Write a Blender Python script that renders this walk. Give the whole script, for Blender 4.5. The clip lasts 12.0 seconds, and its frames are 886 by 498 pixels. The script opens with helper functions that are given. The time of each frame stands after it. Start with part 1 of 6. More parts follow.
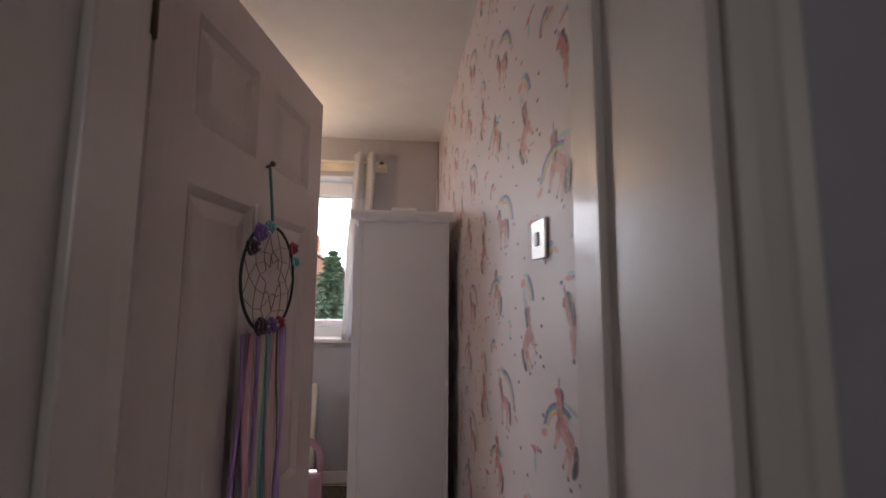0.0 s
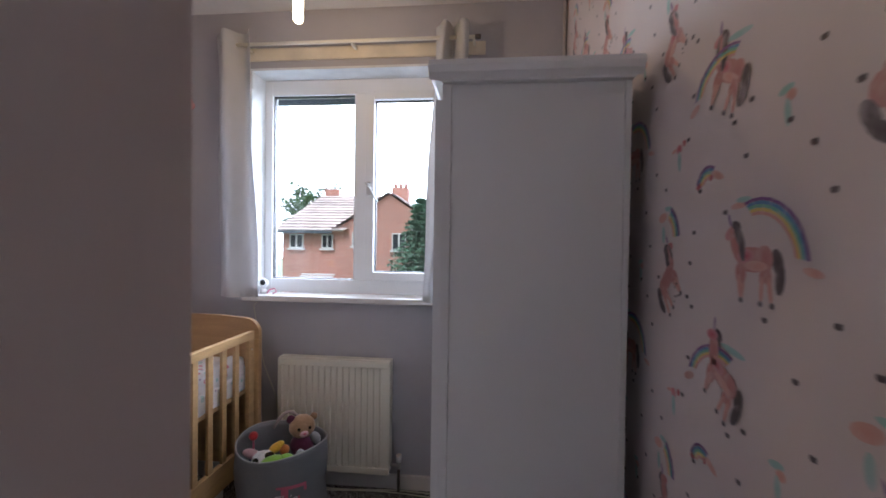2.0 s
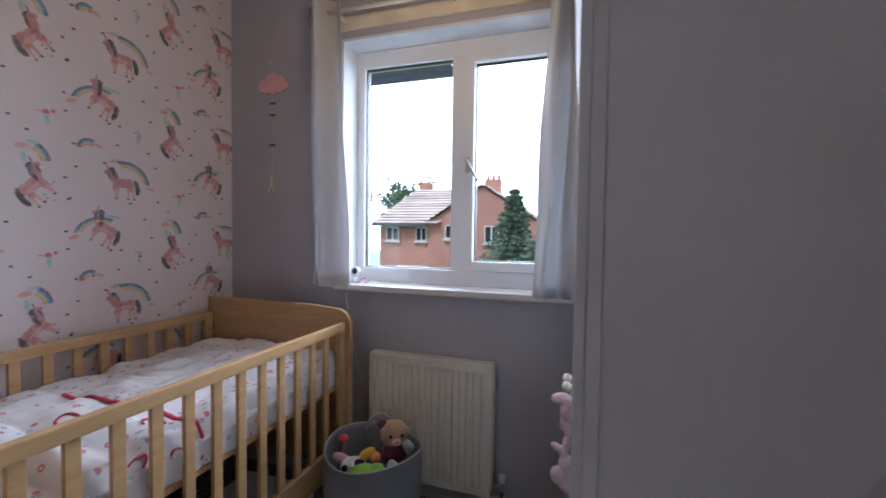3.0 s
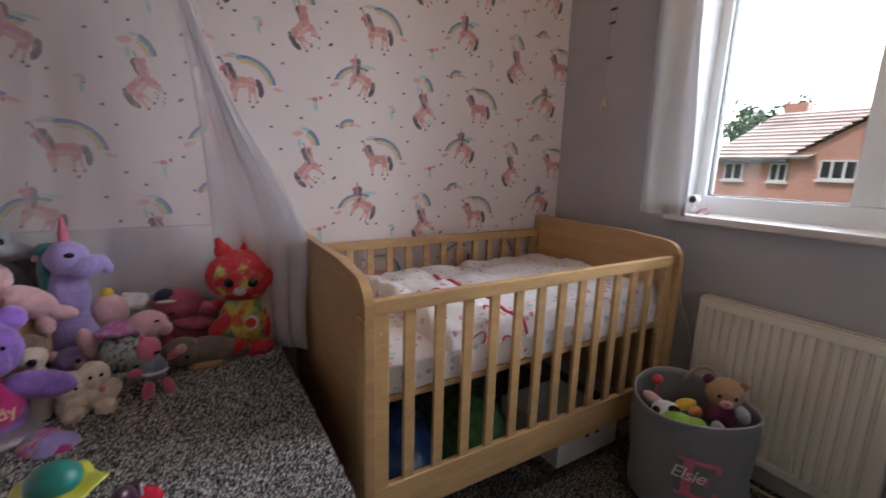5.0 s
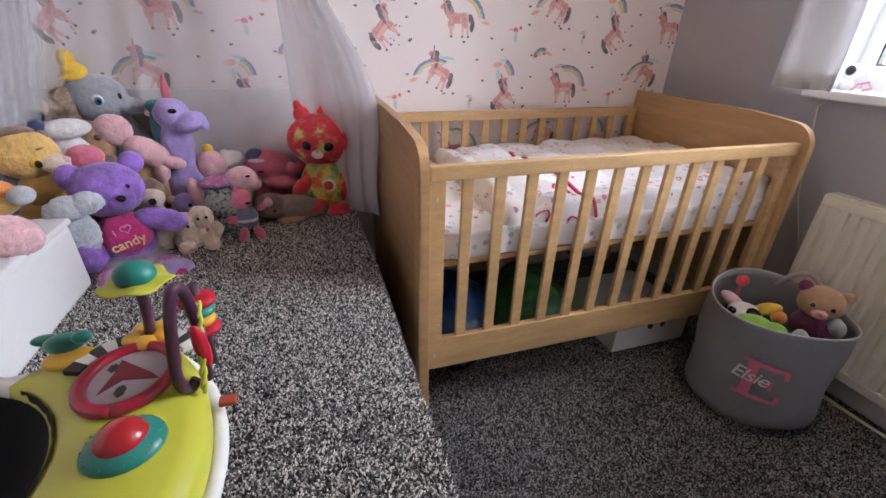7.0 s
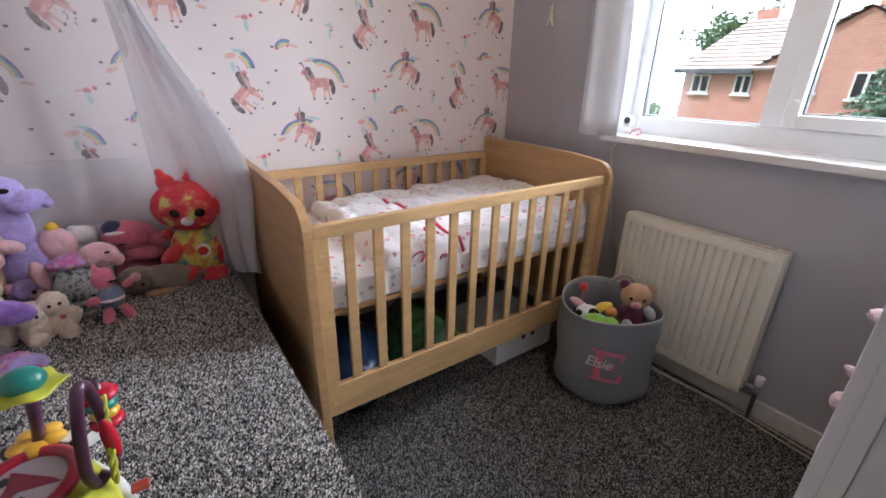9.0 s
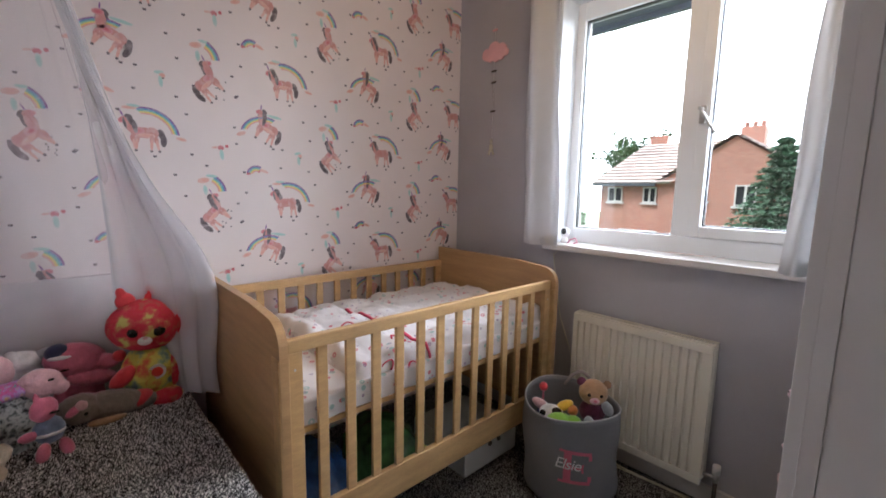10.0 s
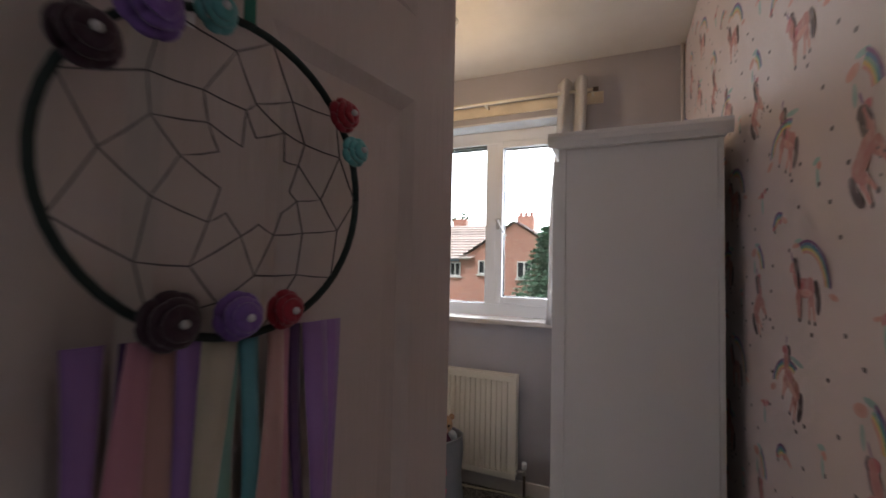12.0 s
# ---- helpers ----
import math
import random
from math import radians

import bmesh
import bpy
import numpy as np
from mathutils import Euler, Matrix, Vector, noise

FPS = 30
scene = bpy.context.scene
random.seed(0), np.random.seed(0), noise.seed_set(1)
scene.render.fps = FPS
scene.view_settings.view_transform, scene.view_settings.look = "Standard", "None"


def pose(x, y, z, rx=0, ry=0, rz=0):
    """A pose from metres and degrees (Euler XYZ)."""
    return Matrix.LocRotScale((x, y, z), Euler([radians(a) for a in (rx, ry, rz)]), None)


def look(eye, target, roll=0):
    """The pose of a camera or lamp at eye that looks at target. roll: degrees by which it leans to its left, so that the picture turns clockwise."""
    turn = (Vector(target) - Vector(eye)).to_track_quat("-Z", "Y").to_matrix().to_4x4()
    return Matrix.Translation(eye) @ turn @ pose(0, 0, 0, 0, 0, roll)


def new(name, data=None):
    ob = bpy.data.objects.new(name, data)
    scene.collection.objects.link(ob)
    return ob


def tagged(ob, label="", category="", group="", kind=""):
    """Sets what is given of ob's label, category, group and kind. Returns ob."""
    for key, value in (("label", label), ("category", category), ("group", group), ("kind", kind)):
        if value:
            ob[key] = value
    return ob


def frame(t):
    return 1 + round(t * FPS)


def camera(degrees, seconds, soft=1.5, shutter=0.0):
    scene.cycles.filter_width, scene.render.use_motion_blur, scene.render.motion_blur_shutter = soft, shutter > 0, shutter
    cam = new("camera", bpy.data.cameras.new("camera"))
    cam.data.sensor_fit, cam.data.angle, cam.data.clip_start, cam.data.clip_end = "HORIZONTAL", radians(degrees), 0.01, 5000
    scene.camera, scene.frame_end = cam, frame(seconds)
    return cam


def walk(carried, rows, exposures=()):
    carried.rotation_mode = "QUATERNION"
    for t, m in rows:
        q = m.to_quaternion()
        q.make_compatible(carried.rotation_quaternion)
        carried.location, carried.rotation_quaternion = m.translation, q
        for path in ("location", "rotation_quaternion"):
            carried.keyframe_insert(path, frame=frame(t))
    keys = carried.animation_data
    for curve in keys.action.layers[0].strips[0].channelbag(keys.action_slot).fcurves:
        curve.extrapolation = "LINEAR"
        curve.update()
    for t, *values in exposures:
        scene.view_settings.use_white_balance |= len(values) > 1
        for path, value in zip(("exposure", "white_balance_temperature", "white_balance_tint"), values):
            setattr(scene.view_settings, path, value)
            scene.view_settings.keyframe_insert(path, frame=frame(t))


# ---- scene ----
cam = camera(93.4, 12.0, soft=1.6, shutter=0.3)
PATH = [
    (0, (0.012, -0.195, 1.308), (0.225, 1.782, 1.521), 0.4),
    (0.5, (0.022, 0.063, 1.296), (0.086, 2.057, 1.43), 0.5),
    (1, (-0.015, 0.338, 1.286), (-0.011, 2.336, 1.344), 0.8),
    (1.5, (-0.042, 0.585, 1.28), (-0.078, 2.585, 1.28), 0.8),
    (2, (-0.073, 0.813, 1.275), (-0.273, 2.803, 1.244), 0.8),
    (2.5, (-0.105, 0.982, 1.28), (-0.496, 2.942, 1.213), 1.0),
    (3, (-0.192, 1.111, 1.233), (-0.817, 3.009, 1.165), 0.8),
    (3.5, (-0.238, 1.177, 1.188), (-1.203, 2.925, 1.07), 0.8),
    (3.7, (-0.265, 1.17, 1.194), (-1.335, 2.854, 1.047), 1.0),
    (5.3, (-0.279, 1.137, 1.139), (-2.027, 1.972, 0.642), 1.7),
    (5.5, (-0.277, 1.137, 1.125), (-2.045, 1.87, 0.544), 1.8),
    (6, (-0.266, 1.16, 1.114), (-2.022, 1.719, 0.338), 1.8),
    (6.5, (-0.254, 1.196, 1.11), (-1.972, 1.724, 0.233), 1.7),
    (7, (-0.246, 1.217, 1.115), (-1.934, 1.778, 0.202), 1.7),
    (7.5, (-0.225, 1.229, 1.12), (-1.858, 1.932, 0.204), 1.6),
    (7.7, (-0.212, 1.23, 1.128), (-1.809, 2.011, 0.212), 1.7),
    (9.3, (-0.145, 1.161, 1.219), (-1.637, 2.319, 0.562), 1.3),
    (9.5, (-0.144, 1.148, 1.231), (-1.643, 2.355, 0.69), 1.2),
    (10, (-0.122, 1.071, 1.235), (-1.579, 2.413, 0.963), 1.0),
    (10.5, (-0.113, 0.951, 1.233), (-1.421, 2.459, 1.114), 1.0),
    (11, (-0.058, 0.847, 1.245), (-1.225, 2.472, 1.234), 0.6),
    (11.5, (-0.021, 0.682, 1.287), (-0.995, 2.428, 1.333), 0.5),
    (12, (-0.007, 0.484, 1.278), (-0.782, 2.326, 1.37), 1.3),
]
walk(cam, [(t, look(eye, target, roll)) for t, eye, target, roll in PATH],
     exposures=[(0, -0.1, 6450, 18), (1.5, -0.28, 6000, 14), (2.5, -0.48, 5350, 12), (3.5, -0.7, 5600, 12), (5.5, -0.53, 6250, 14), (6.5, 0.05, 6050, 13),
                (7.5, 0.25, 6050, 13), (9.5, 0.12, 5850, 11), (10.0, -0.15, 6050, 11), (10.5, -0.35, 6250, 11), (12, -0.52, 6300, 12)])

# ---- world, sun and lamps ----
world = bpy.data.worlds.new("sky")
scene.world = world
world.use_nodes = True
wn = world.node_tree.nodes
sky = wn.new("ShaderNodeTexSky")
sky.sky_type = "NISHITA"
sky.sun_disc = False
sky.sun_elevation = radians(48)
sky.sun_rotation = radians(200)
sky.air_density, sky.dust_density = 1.0, 4.0
wn["Background"].inputs["Strength"].default_value = 0.15
sat = wn.new("ShaderNodeHueSaturation")
sat.inputs["Saturation"].default_value = 0.25
world.node_tree.links.new(sky.outputs[0], sat.inputs["Color"])
world.node_tree.links.new(sat.outputs[0], wn["Background"].inputs["Color"])

sun = new("sun", bpy.data.lights.new("sun", "SUN"))
sun.data.energy, sun.data.angle, sun.data.color = 5.0, radians(12), (1.0, 0.97, 0.93)
sun.matrix_world = look((0, 0, 20), (6.0, 8.0, 4.0))

win_lamp = new("overcast_sky_glow", bpy.data.lights.new("overcast_sky_glow", "AREA"))
win_lamp.data.shape, win_lamp.data.size, win_lamp.data.size_y = "RECTANGLE", 260.0, 120.0
win_lamp.data.energy, win_lamp.data.color = 2200000.0, (0.90, 0.95, 1.0)
win_lamp.matrix_world = look((-10, 100, 54), (-10, 0, 54))

bulb_lamp = new("bulb_light", bpy.data.lights.new("bulb_light", "POINT"))
bulb_lamp.data.energy, bulb_lamp.data.color, bulb_lamp.data.shadow_soft_size = 5.6, (1.0, 0.66, 0.34), 0.03
bulb_lamp.location = (-0.77, 2.3, 2.13)

landing_lamp = new("landing_light", bpy.data.lights.new("landing_light", "AREA"))
landing_lamp.data.energy, landing_lamp.data.size, landing_lamp.data.color = 2.6, 0.6, (1.0, 0.95, 0.88)
landing_lamp.matrix_world = look((-0.25, -1.4, 1.7), (0.05, 1.8, 1.1))

# ---- materials ----
MATS = {}


def mat(name, color, rough=0.6, metal=0.0, var=0.12, scale=8.0, fine=0.0, fine_scale=300.0, bump=0.0, bump_scale=60.0,
        stretch=None, sheen=0.0, trans=0.0, alpha=1.0, coat=0.0, sub=0.0, island=0.0):
    """A surface with large-scale and fine variation of its colour, and relief."""
    if name in MATS:
        return MATS[name]
    m = bpy.data.materials.new(name)
    m.use_nodes = True
    nt = m.node_tree
    b = nt.nodes["Principled BSDF"]
    b.inputs["Roughness"].default_value = rough
    b.inputs["Metallic"].default_value = metal
    b.inputs["Transmission Weight"].default_value = trans
    b.inputs["Alpha"].default_value = alpha
    b.inputs["Coat Weight"].default_value = coat
    b.inputs["Sheen Weight"].default_value = sheen
    tc = nt.nodes.new("ShaderNodeTexCoord")
    mp = nt.nodes.new("ShaderNodeMapping")
    nt.links.new(tc.outputs["Object"], mp.inputs[0])
    if stretch:
        mp.inputs["Scale"].default_value = stretch
    n = nt.nodes.new("ShaderNodeTexNoise")
    n.inputs["Scale"].default_value, n.inputs["Detail"].default_value = scale, 5.0
    nt.links.new(mp.outputs[0], n.inputs[0])
    ramp = nt.nodes.new("ShaderNodeMapRange")
    ramp.inputs["From Min"].default_value, ramp.inputs["From Max"].default_value = 0.3, 0.7
    ramp.inputs["To Min"].default_value, ramp.inputs["To Max"].default_value = 1.0 - var, 1.0 + var
    nt.links.new(n.outputs[0], ramp.inputs[0])
    mul = nt.nodes.new("ShaderNodeVectorMath")
    mul.operation = "SCALE"
    mul.inputs[0].default_value = color
    nt.links.new(ramp.outputs[0], mul.inputs["Scale"])
    out = mul.outputs[0]
    if fine:
        n2 = nt.nodes.new("ShaderNodeTexNoise")
        n2.inputs["Scale"].default_value, n2.inputs["Detail"].default_value = fine_scale, 2.0
        nt.links.new(mp.outputs[0], n2.inputs[0])
        r2 = nt.nodes.new("ShaderNodeMapRange")
        r2.inputs["From Min"].default_value, r2.inputs["From Max"].default_value = 0.35, 0.65
        r2.inputs["To Min"].default_value, r2.inputs["To Max"].default_value = 1.0 - fine, 1.0 + fine
        nt.links.new(n2.outputs[0], r2.inputs[0])
        m2 = nt.nodes.new("ShaderNodeVectorMath")
        m2.operation = "SCALE"
        nt.links.new(out, m2.inputs[0])
        nt.links.new(r2.outputs[0], m2.inputs["Scale"])
        out = m2.outputs[0]
    if island:
        g = nt.nodes.new("ShaderNodeNewGeometry")
        r3 = nt.nodes.new("ShaderNodeMapRange")
        r3.inputs["To Min"].default_value, r3.inputs["To Max"].default_value = 1.0 - island, 1.0 + island
        nt.links.new(g.outputs["Random Per Island"], r3.inputs[0])
        m3 = nt.nodes.new("ShaderNodeVectorMath")
        m3.operation = "SCALE"
        nt.links.new(out, m3.inputs[0])
        nt.links.new(r3.outputs[0], m3.inputs["Scale"])
        out = m3.outputs[0]
    nt.links.new(out, b.inputs["Base Color"])
    if bump:
        n4 = nt.nodes.new("ShaderNodeTexNoise")
        n4.inputs["Scale"].default_value, n4.inputs["Detail"].default_value = bump_scale, 4.0
        nt.links.new(mp.outputs[0], n4.inputs[0])
        bp = nt.nodes.new("ShaderNodeBump")
        bp.inputs["Strength"].default_value, bp.inputs["Distance"].default_value = bump, 0.004
        nt.links.new(n4.outputs[0], bp.inputs["Height"])
        nt.links.new(bp.outputs[0], b.inputs["Normal"])
    MATS[name] = m
    return m


def glow(name, color, strength):
    m = bpy.data.materials.new(name)
    m.use_nodes = True
    b = m.node_tree.nodes["Principled BSDF"]
    b.inputs["Base Color"].default_value = (*color, 1)
    b.inputs["Emission Color"].default_value = (*color, 1)
    b.inputs["Emission Strength"].default_value = strength
    return m


PAPER = (0.78, 0.70, 0.69)
paper = mat("wallpaper_ground", PAPER, 0.42, var=0.03, scale=3, bump=0.05, bump_scale=250)
lilac = mat("grey_lilac_paint", (0.43, 0.415, 0.44), 0.6, var=0.06, scale=2.5, fine=0.03, bump=0.15, bump_scale=120)
ceiling_white = mat("ceiling_paint", (0.74, 0.72, 0.69), 0.8, var=0.03, bump=0.2, bump_scale=90)
gloss_white = mat("gloss_paint", (0.68, 0.64, 0.61), 0.3, var=0.04, scale=4, bump=0.06, bump_scale=40, coat=0.2)
door_white = mat("door_gloss_paint", (0.60, 0.53, 0.50), 0.24, var=0.05, scale=3, bump=0.25, bump_scale=90, stretch=(1, 1, 0.12))
board_white = mat("white_board", (0.80, 0.80, 0.80), 0.45, var=0.03, scale=2, bump=0.03)
upvc = mat("white_upvc", (0.82, 0.83, 0.84), 0.28, var=0.02)
landing_paint = mat("landing_paint", (0.46, 0.45, 0.50), 0.7, var=0.05, bump=0.15, bump_scale=100)
carpet_base = mat("carpet_backing", (0.10, 0.096, 0.10), 0.95, var=0.3, scale=60, fine=0.4)
carpet_dark = mat("floor_carpet", (0.075, 0.072, 0.075), 0.95, var=0.15, scale=5, island=0.75)
oak = mat("natural_oak", (0.52, 0.33, 0.15), 0.42, var=0.12, scale=6, fine=0.06, fine_scale=60, bump=0.08, bump_scale=80, stretch=(6, 1, 6))
oak_end = mat("natural_oak_panel", (0.46, 0.28, 0.13), 0.42, var=0.12, scale=5, fine=0.06, fine_scale=60, bump=0.06, stretch=(1, 1, 9))
cream_metal = mat("cream_enamel", (0.80, 0.76, 0.65), 0.35, var=0.03, scale=5)
steel = mat("brushed_metal", (0.55, 0.54, 0.52), 0.3, 1.0, var=0.05)
dark_metal = mat("dark_metal", (0.12, 0.10, 0.09), 0.4, 0.8)
brass = mat("aged_brass", (0.22, 0.15, 0.10), 0.35, 1.0)
black = mat("black_plastic", (0.02, 0.02, 0.022), 0.35)
curtain_cloth = mat("curtain_cloth", (0.70, 0.69, 0.69), 0.9, var=0.04, bump=0.25, bump_scale=500, sheen=0.2)
nt = curtain_cloth.node_tree
soft_light = nt.nodes.new("ShaderNodeBsdfTranslucent")
soft_light.inputs[0].default_value = (0.62, 0.61, 0.62, 1)
both = nt.nodes.new("ShaderNodeMixShader")
both.inputs[0].default_value = 0.35
nt.links.new(nt.nodes["Principled BSDF"].outputs[0], both.inputs[1])
nt.links.new(soft_light.outputs[0], both.inputs[2])
nt.links.new(both.outputs[0], nt.nodes["Material Output"].inputs[0])
grey_felt = mat("grey_felt", (0.23, 0.235, 0.25), 0.95, var=0.06, fine=0.12, fine_scale=500, bump=0.4, bump_scale=400)
pink_print = mat("pink_print", (0.70, 0.17, 0.25), 0.8)
white_print = mat("white_print", (0.75, 0.74, 0.75), 0.8)
tile_red = mat("roof_tiles", (0.66, 0.57, 0.53), 0.85, var=0.15, scale=1.5, island=0.15)
brick_red = mat("red_brick", (0.38, 0.14, 0.085), 0.9, var=0.15, scale=1.2, island=0.2)
mortar = mat("mortar", (0.36, 0.30, 0.26), 0.95)
slate_grey = mat("grey_fascia", (0.10, 0.12, 0.14), 0.5)
leaf = mat("conifer_leaf", (0.10, 0.20, 0.125), 0.8, var=0.3, scale=2, island=0.5)
leaf2 = mat("broad_leaf", (0.09, 0.16, 0.07), 0.8, var=0.3, scale=1, island=0.4)
bark = mat("bark", (0.09, 0.06, 0.04), 0.9)
grass = mat("lawn", (0.07, 0.11, 0.04), 0.95, var=0.3, scale=0.6)
dark_glass = mat("far_window_glass", (0.03, 0.035, 0.04), 0.08)


def flecked(name, k):
    """Carpet tufts in light grey and near black, picked by island."""
    m = bpy.data.materials.new(name)
    m.use_nodes = True
    nt = m.node_tree
    b = nt.nodes["Principled BSDF"]
    b.inputs["Roughness"].default_value = 0.95
    g = nt.nodes.new("ShaderNodeNewGeometry")
    r = nt.nodes.new("ShaderNodeValToRGB")
    r.color_ramp.interpolation = "CONSTANT"
    e = r.color_ramp.elements
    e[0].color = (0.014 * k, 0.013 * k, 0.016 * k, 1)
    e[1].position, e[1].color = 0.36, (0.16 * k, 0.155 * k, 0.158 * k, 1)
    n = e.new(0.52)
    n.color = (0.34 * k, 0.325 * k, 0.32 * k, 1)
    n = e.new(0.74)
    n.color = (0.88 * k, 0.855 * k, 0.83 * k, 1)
    nt.links.new(g.outputs["Random Per Island"], r.inputs[0])
    nt.links.new(r.outputs[0], b.inputs["Base Color"])
    return m


def printed():
    """The wallpaper's printed colours, kept with the corners of its shapes."""
    m = bpy.data.materials.new("wallpaper_print")
    m.use_nodes = True
    nt = m.node_tree
    b = nt.nodes["Principled BSDF"]
    b.inputs["Roughness"].default_value = 0.42
    a = nt.nodes.new("ShaderNodeVertexColor")
    a.layer_name = "ink"
    n = nt.nodes.new("ShaderNodeTexNoise")
    n.inputs["Scale"].default_value = 120
    mx = nt.nodes.new("ShaderNodeMix")
    mx.data_type = "RGBA"
    mp = nt.nodes.new("ShaderNodeMapRange")
    mp.inputs["From Min"].default_value, mp.inputs["From Max"].default_value = 0.5, 1.1
    nt.links.new(n.outputs[0], mp.inputs[0])
    nt.links.new(mp.outputs[0], mx.inputs["Factor"])
    nt.links.new(a.outputs["Color"], mx.inputs["A"])
    mx.inputs["B"].default_value = (*PAPER, 1)
    nt.links.new(mx.outputs["Result"], b.inputs["Base Color"])
    return m


def sheer(name, dense):
    m = bpy.data.materials.new(name)
    m.use_nodes = True
    nt = m.node_tree
    d = nt.nodes.new("ShaderNodeBsdfDiffuse")
    d.inputs[0].default_value = (0.90, 0.89, 0.92, 1)
    tl = nt.nodes.new("ShaderNodeBsdfTranslucent")
    tl.inputs[0].default_value = (0.90, 0.89, 0.92, 1)
    t = nt.nodes.new("ShaderNodeBsdfTransparent")
    m1 = nt.nodes.new("ShaderNodeMixShader")
    m1.inputs[0].default_value = 0.4
    nt.links.new(d.outputs[0], m1.inputs[1])
    nt.links.new(tl.outputs[0], m1.inputs[2])
    m2 = nt.nodes.new("ShaderNodeMixShader")
    m2.inputs[0].default_value = dense
    nt.links.new(t.outputs[0], m2.inputs[1])
    nt.links.new(m1.outputs[0], m2.inputs[2])
    nt.links.new(m2.outputs[0], nt.nodes["Material Output"].inputs[0])
    return m


def glass():
    m = bpy.data.materials.new("window_glass")
    m.use_nodes = True
    nt = m.node_tree
    b = nt.nodes["Principled BSDF"]
    b.inputs["Roughness"].default_value = 0.0
    b.inputs["Transmission Weight"].default_value = 1.0
    b.inputs["IOR"].default_value = 1.45
    return m


# ---- mesh helpers ----
def part(name, bm, material, parent=None, label="", smooth=False, kind="", bevel=0.0):
    me = bpy.data.meshes.new(name)
    if bevel:
        bmesh.ops.bevel(bm, geom=bm.edges[:], offset=bevel, segments=2, affect="EDGES", profile=0.6)
    bm.to_mesh(me)
    bm.free()
    for m in material if isinstance(material, (list, tuple)) else [material]:
        me.materials.append(m)
    if smooth:
        me.polygons.foreach_set("use_smooth", [True] * len(me.polygons))
    ob = new(name, me)
    ob.parent = parent
    return tagged(ob, label=label, kind=kind)


def thing(name, at, label, category, group="", kind=""):
    ob = new(name)
    ob.location = at
    ob.empty_display_size = 0.05
    return tagged(ob, label, category, group, kind)


def B():
    return bmesh.new()


def box(bm, x0, x1, y0, y1, z0, z1, mi=0):
    vs = [bm.verts.new((x, y, z)) for x in (x0, x1) for y in (y0, y1) for z in (z0, z1)]
    for f in ((0, 1, 3, 2), (4, 6, 7, 5), (0, 4, 5, 1), (2, 3, 7, 6), (0, 2, 6, 4), (1, 5, 7, 3)):
        bm.faces.new([vs[i] for i in f]).material_index = mi
    return vs


def ball(bm, c, r, mi=0, seg=14, rings=9, turn=None):
    """An ellipsoid with radii r round c."""
    m = Matrix.Translation(c) @ (turn or Matrix()) @ Matrix.Diagonal((*(r if isinstance(r, (tuple, list)) else (r, r, r)), 1))
    got = bmesh.ops.create_uvsphere(bm, u_segments=seg, v_segments=rings, radius=1.0, matrix=m)
    for f in {f for v in got["verts"] for f in v.link_faces}:
        f.material_index = mi
        f.smooth = True


def rod(bm, a, b, r, r2=None, seg=10, mi=0, caps=True):
    a, b = Vector(a), Vector(b)
    d = b - a
    m = Matrix.Translation((a + b) / 2) @ d.to_track_quat("Z", "Y").to_matrix().to_4x4()
    got = bmesh.ops.create_cone(bm, cap_ends=caps, segments=seg, radius1=r, radius2=r if r2 is None else r2, depth=d.length, matrix=m)
    for f in {f for v in got["verts"] for f in v.link_faces}:
        f.material_index = mi
        f.smooth = len(f.verts) == 4


def tube(bm, pts, r, seg=8, mi=0, flat=1.0):
    """A tube along points. flat: how thin its section is across."""
    pts = [Vector(p) for p in pts]
    rings = []
    q, last = None, None
    for i, p in enumerate(pts):
        d = (pts[min(i + 1, len(pts) - 1)] - pts[max(i - 1, 0)]).normalized()
        q = d.to_track_quat("Z", "Y") if q is None else last.rotation_difference(d) @ q
        last = d
        rings.append([bm.verts.new(p + q @ Vector((r * math.cos(k * math.tau / seg), r * flat * math.sin(k * math.tau / seg), 0))) for k in range(seg)])
    for u, v in zip(rings, rings[1:]):
        for k in range(seg):
            f = bm.faces.new((u[k], u[(k + 1) % seg], v[(k + 1) % seg], v[k]))
            f.smooth, f.material_index = True, mi
    for r0, flip in ((rings[0], True), (rings[-1], False)):
        bm.faces.new(list(reversed(r0)) if flip else r0).material_index = mi


def curved(pts, n=6):
    """A smooth line through points."""
    pts = [Vector(p) for p in pts]
    out = []
    for i in range(len(pts) - 1):
        a, b, c, d = pts[max(i - 1, 0)], pts[i], pts[i + 1], pts[min(i + 2, len(pts) - 1)]
        for k in range(n):
            t = k / n
            out.append(0.5 * (2 * b + (c - a) * t + (2 * a - 5 * b + 4 * c - d) * t * t + (3 * b - a - 3 * c + d) * t ** 3))
    return out + [pts[-1]]


def prism(bm, outline, axis, a, b, mi=0):
    """An outline of (u, v) drawn out along an axis from a to b: x takes (y, z), y takes (x, z), z takes (x, y)."""
    def at(u, v, w):
        return {"x": (w, u, v), "y": (u, w, v), "z": (u, v, w)}[axis]
    lo = [bm.verts.new(at(u, v, a)) for u, v in outline]
    hi = [bm.verts.new(at(u, v, b)) for u, v in outline]
    n = len(outline)
    fs = [bm.faces.new(lo), bm.faces.new(list(reversed(hi)))]
    for i in range(n):
        fs.append(bm.faces.new((lo[i], hi[i], hi[(i + 1) % n], lo[(i + 1) % n])))
    for f in fs:
        f.material_index = mi
    bmesh.ops.recalc_face_normals(bm, faces=fs)


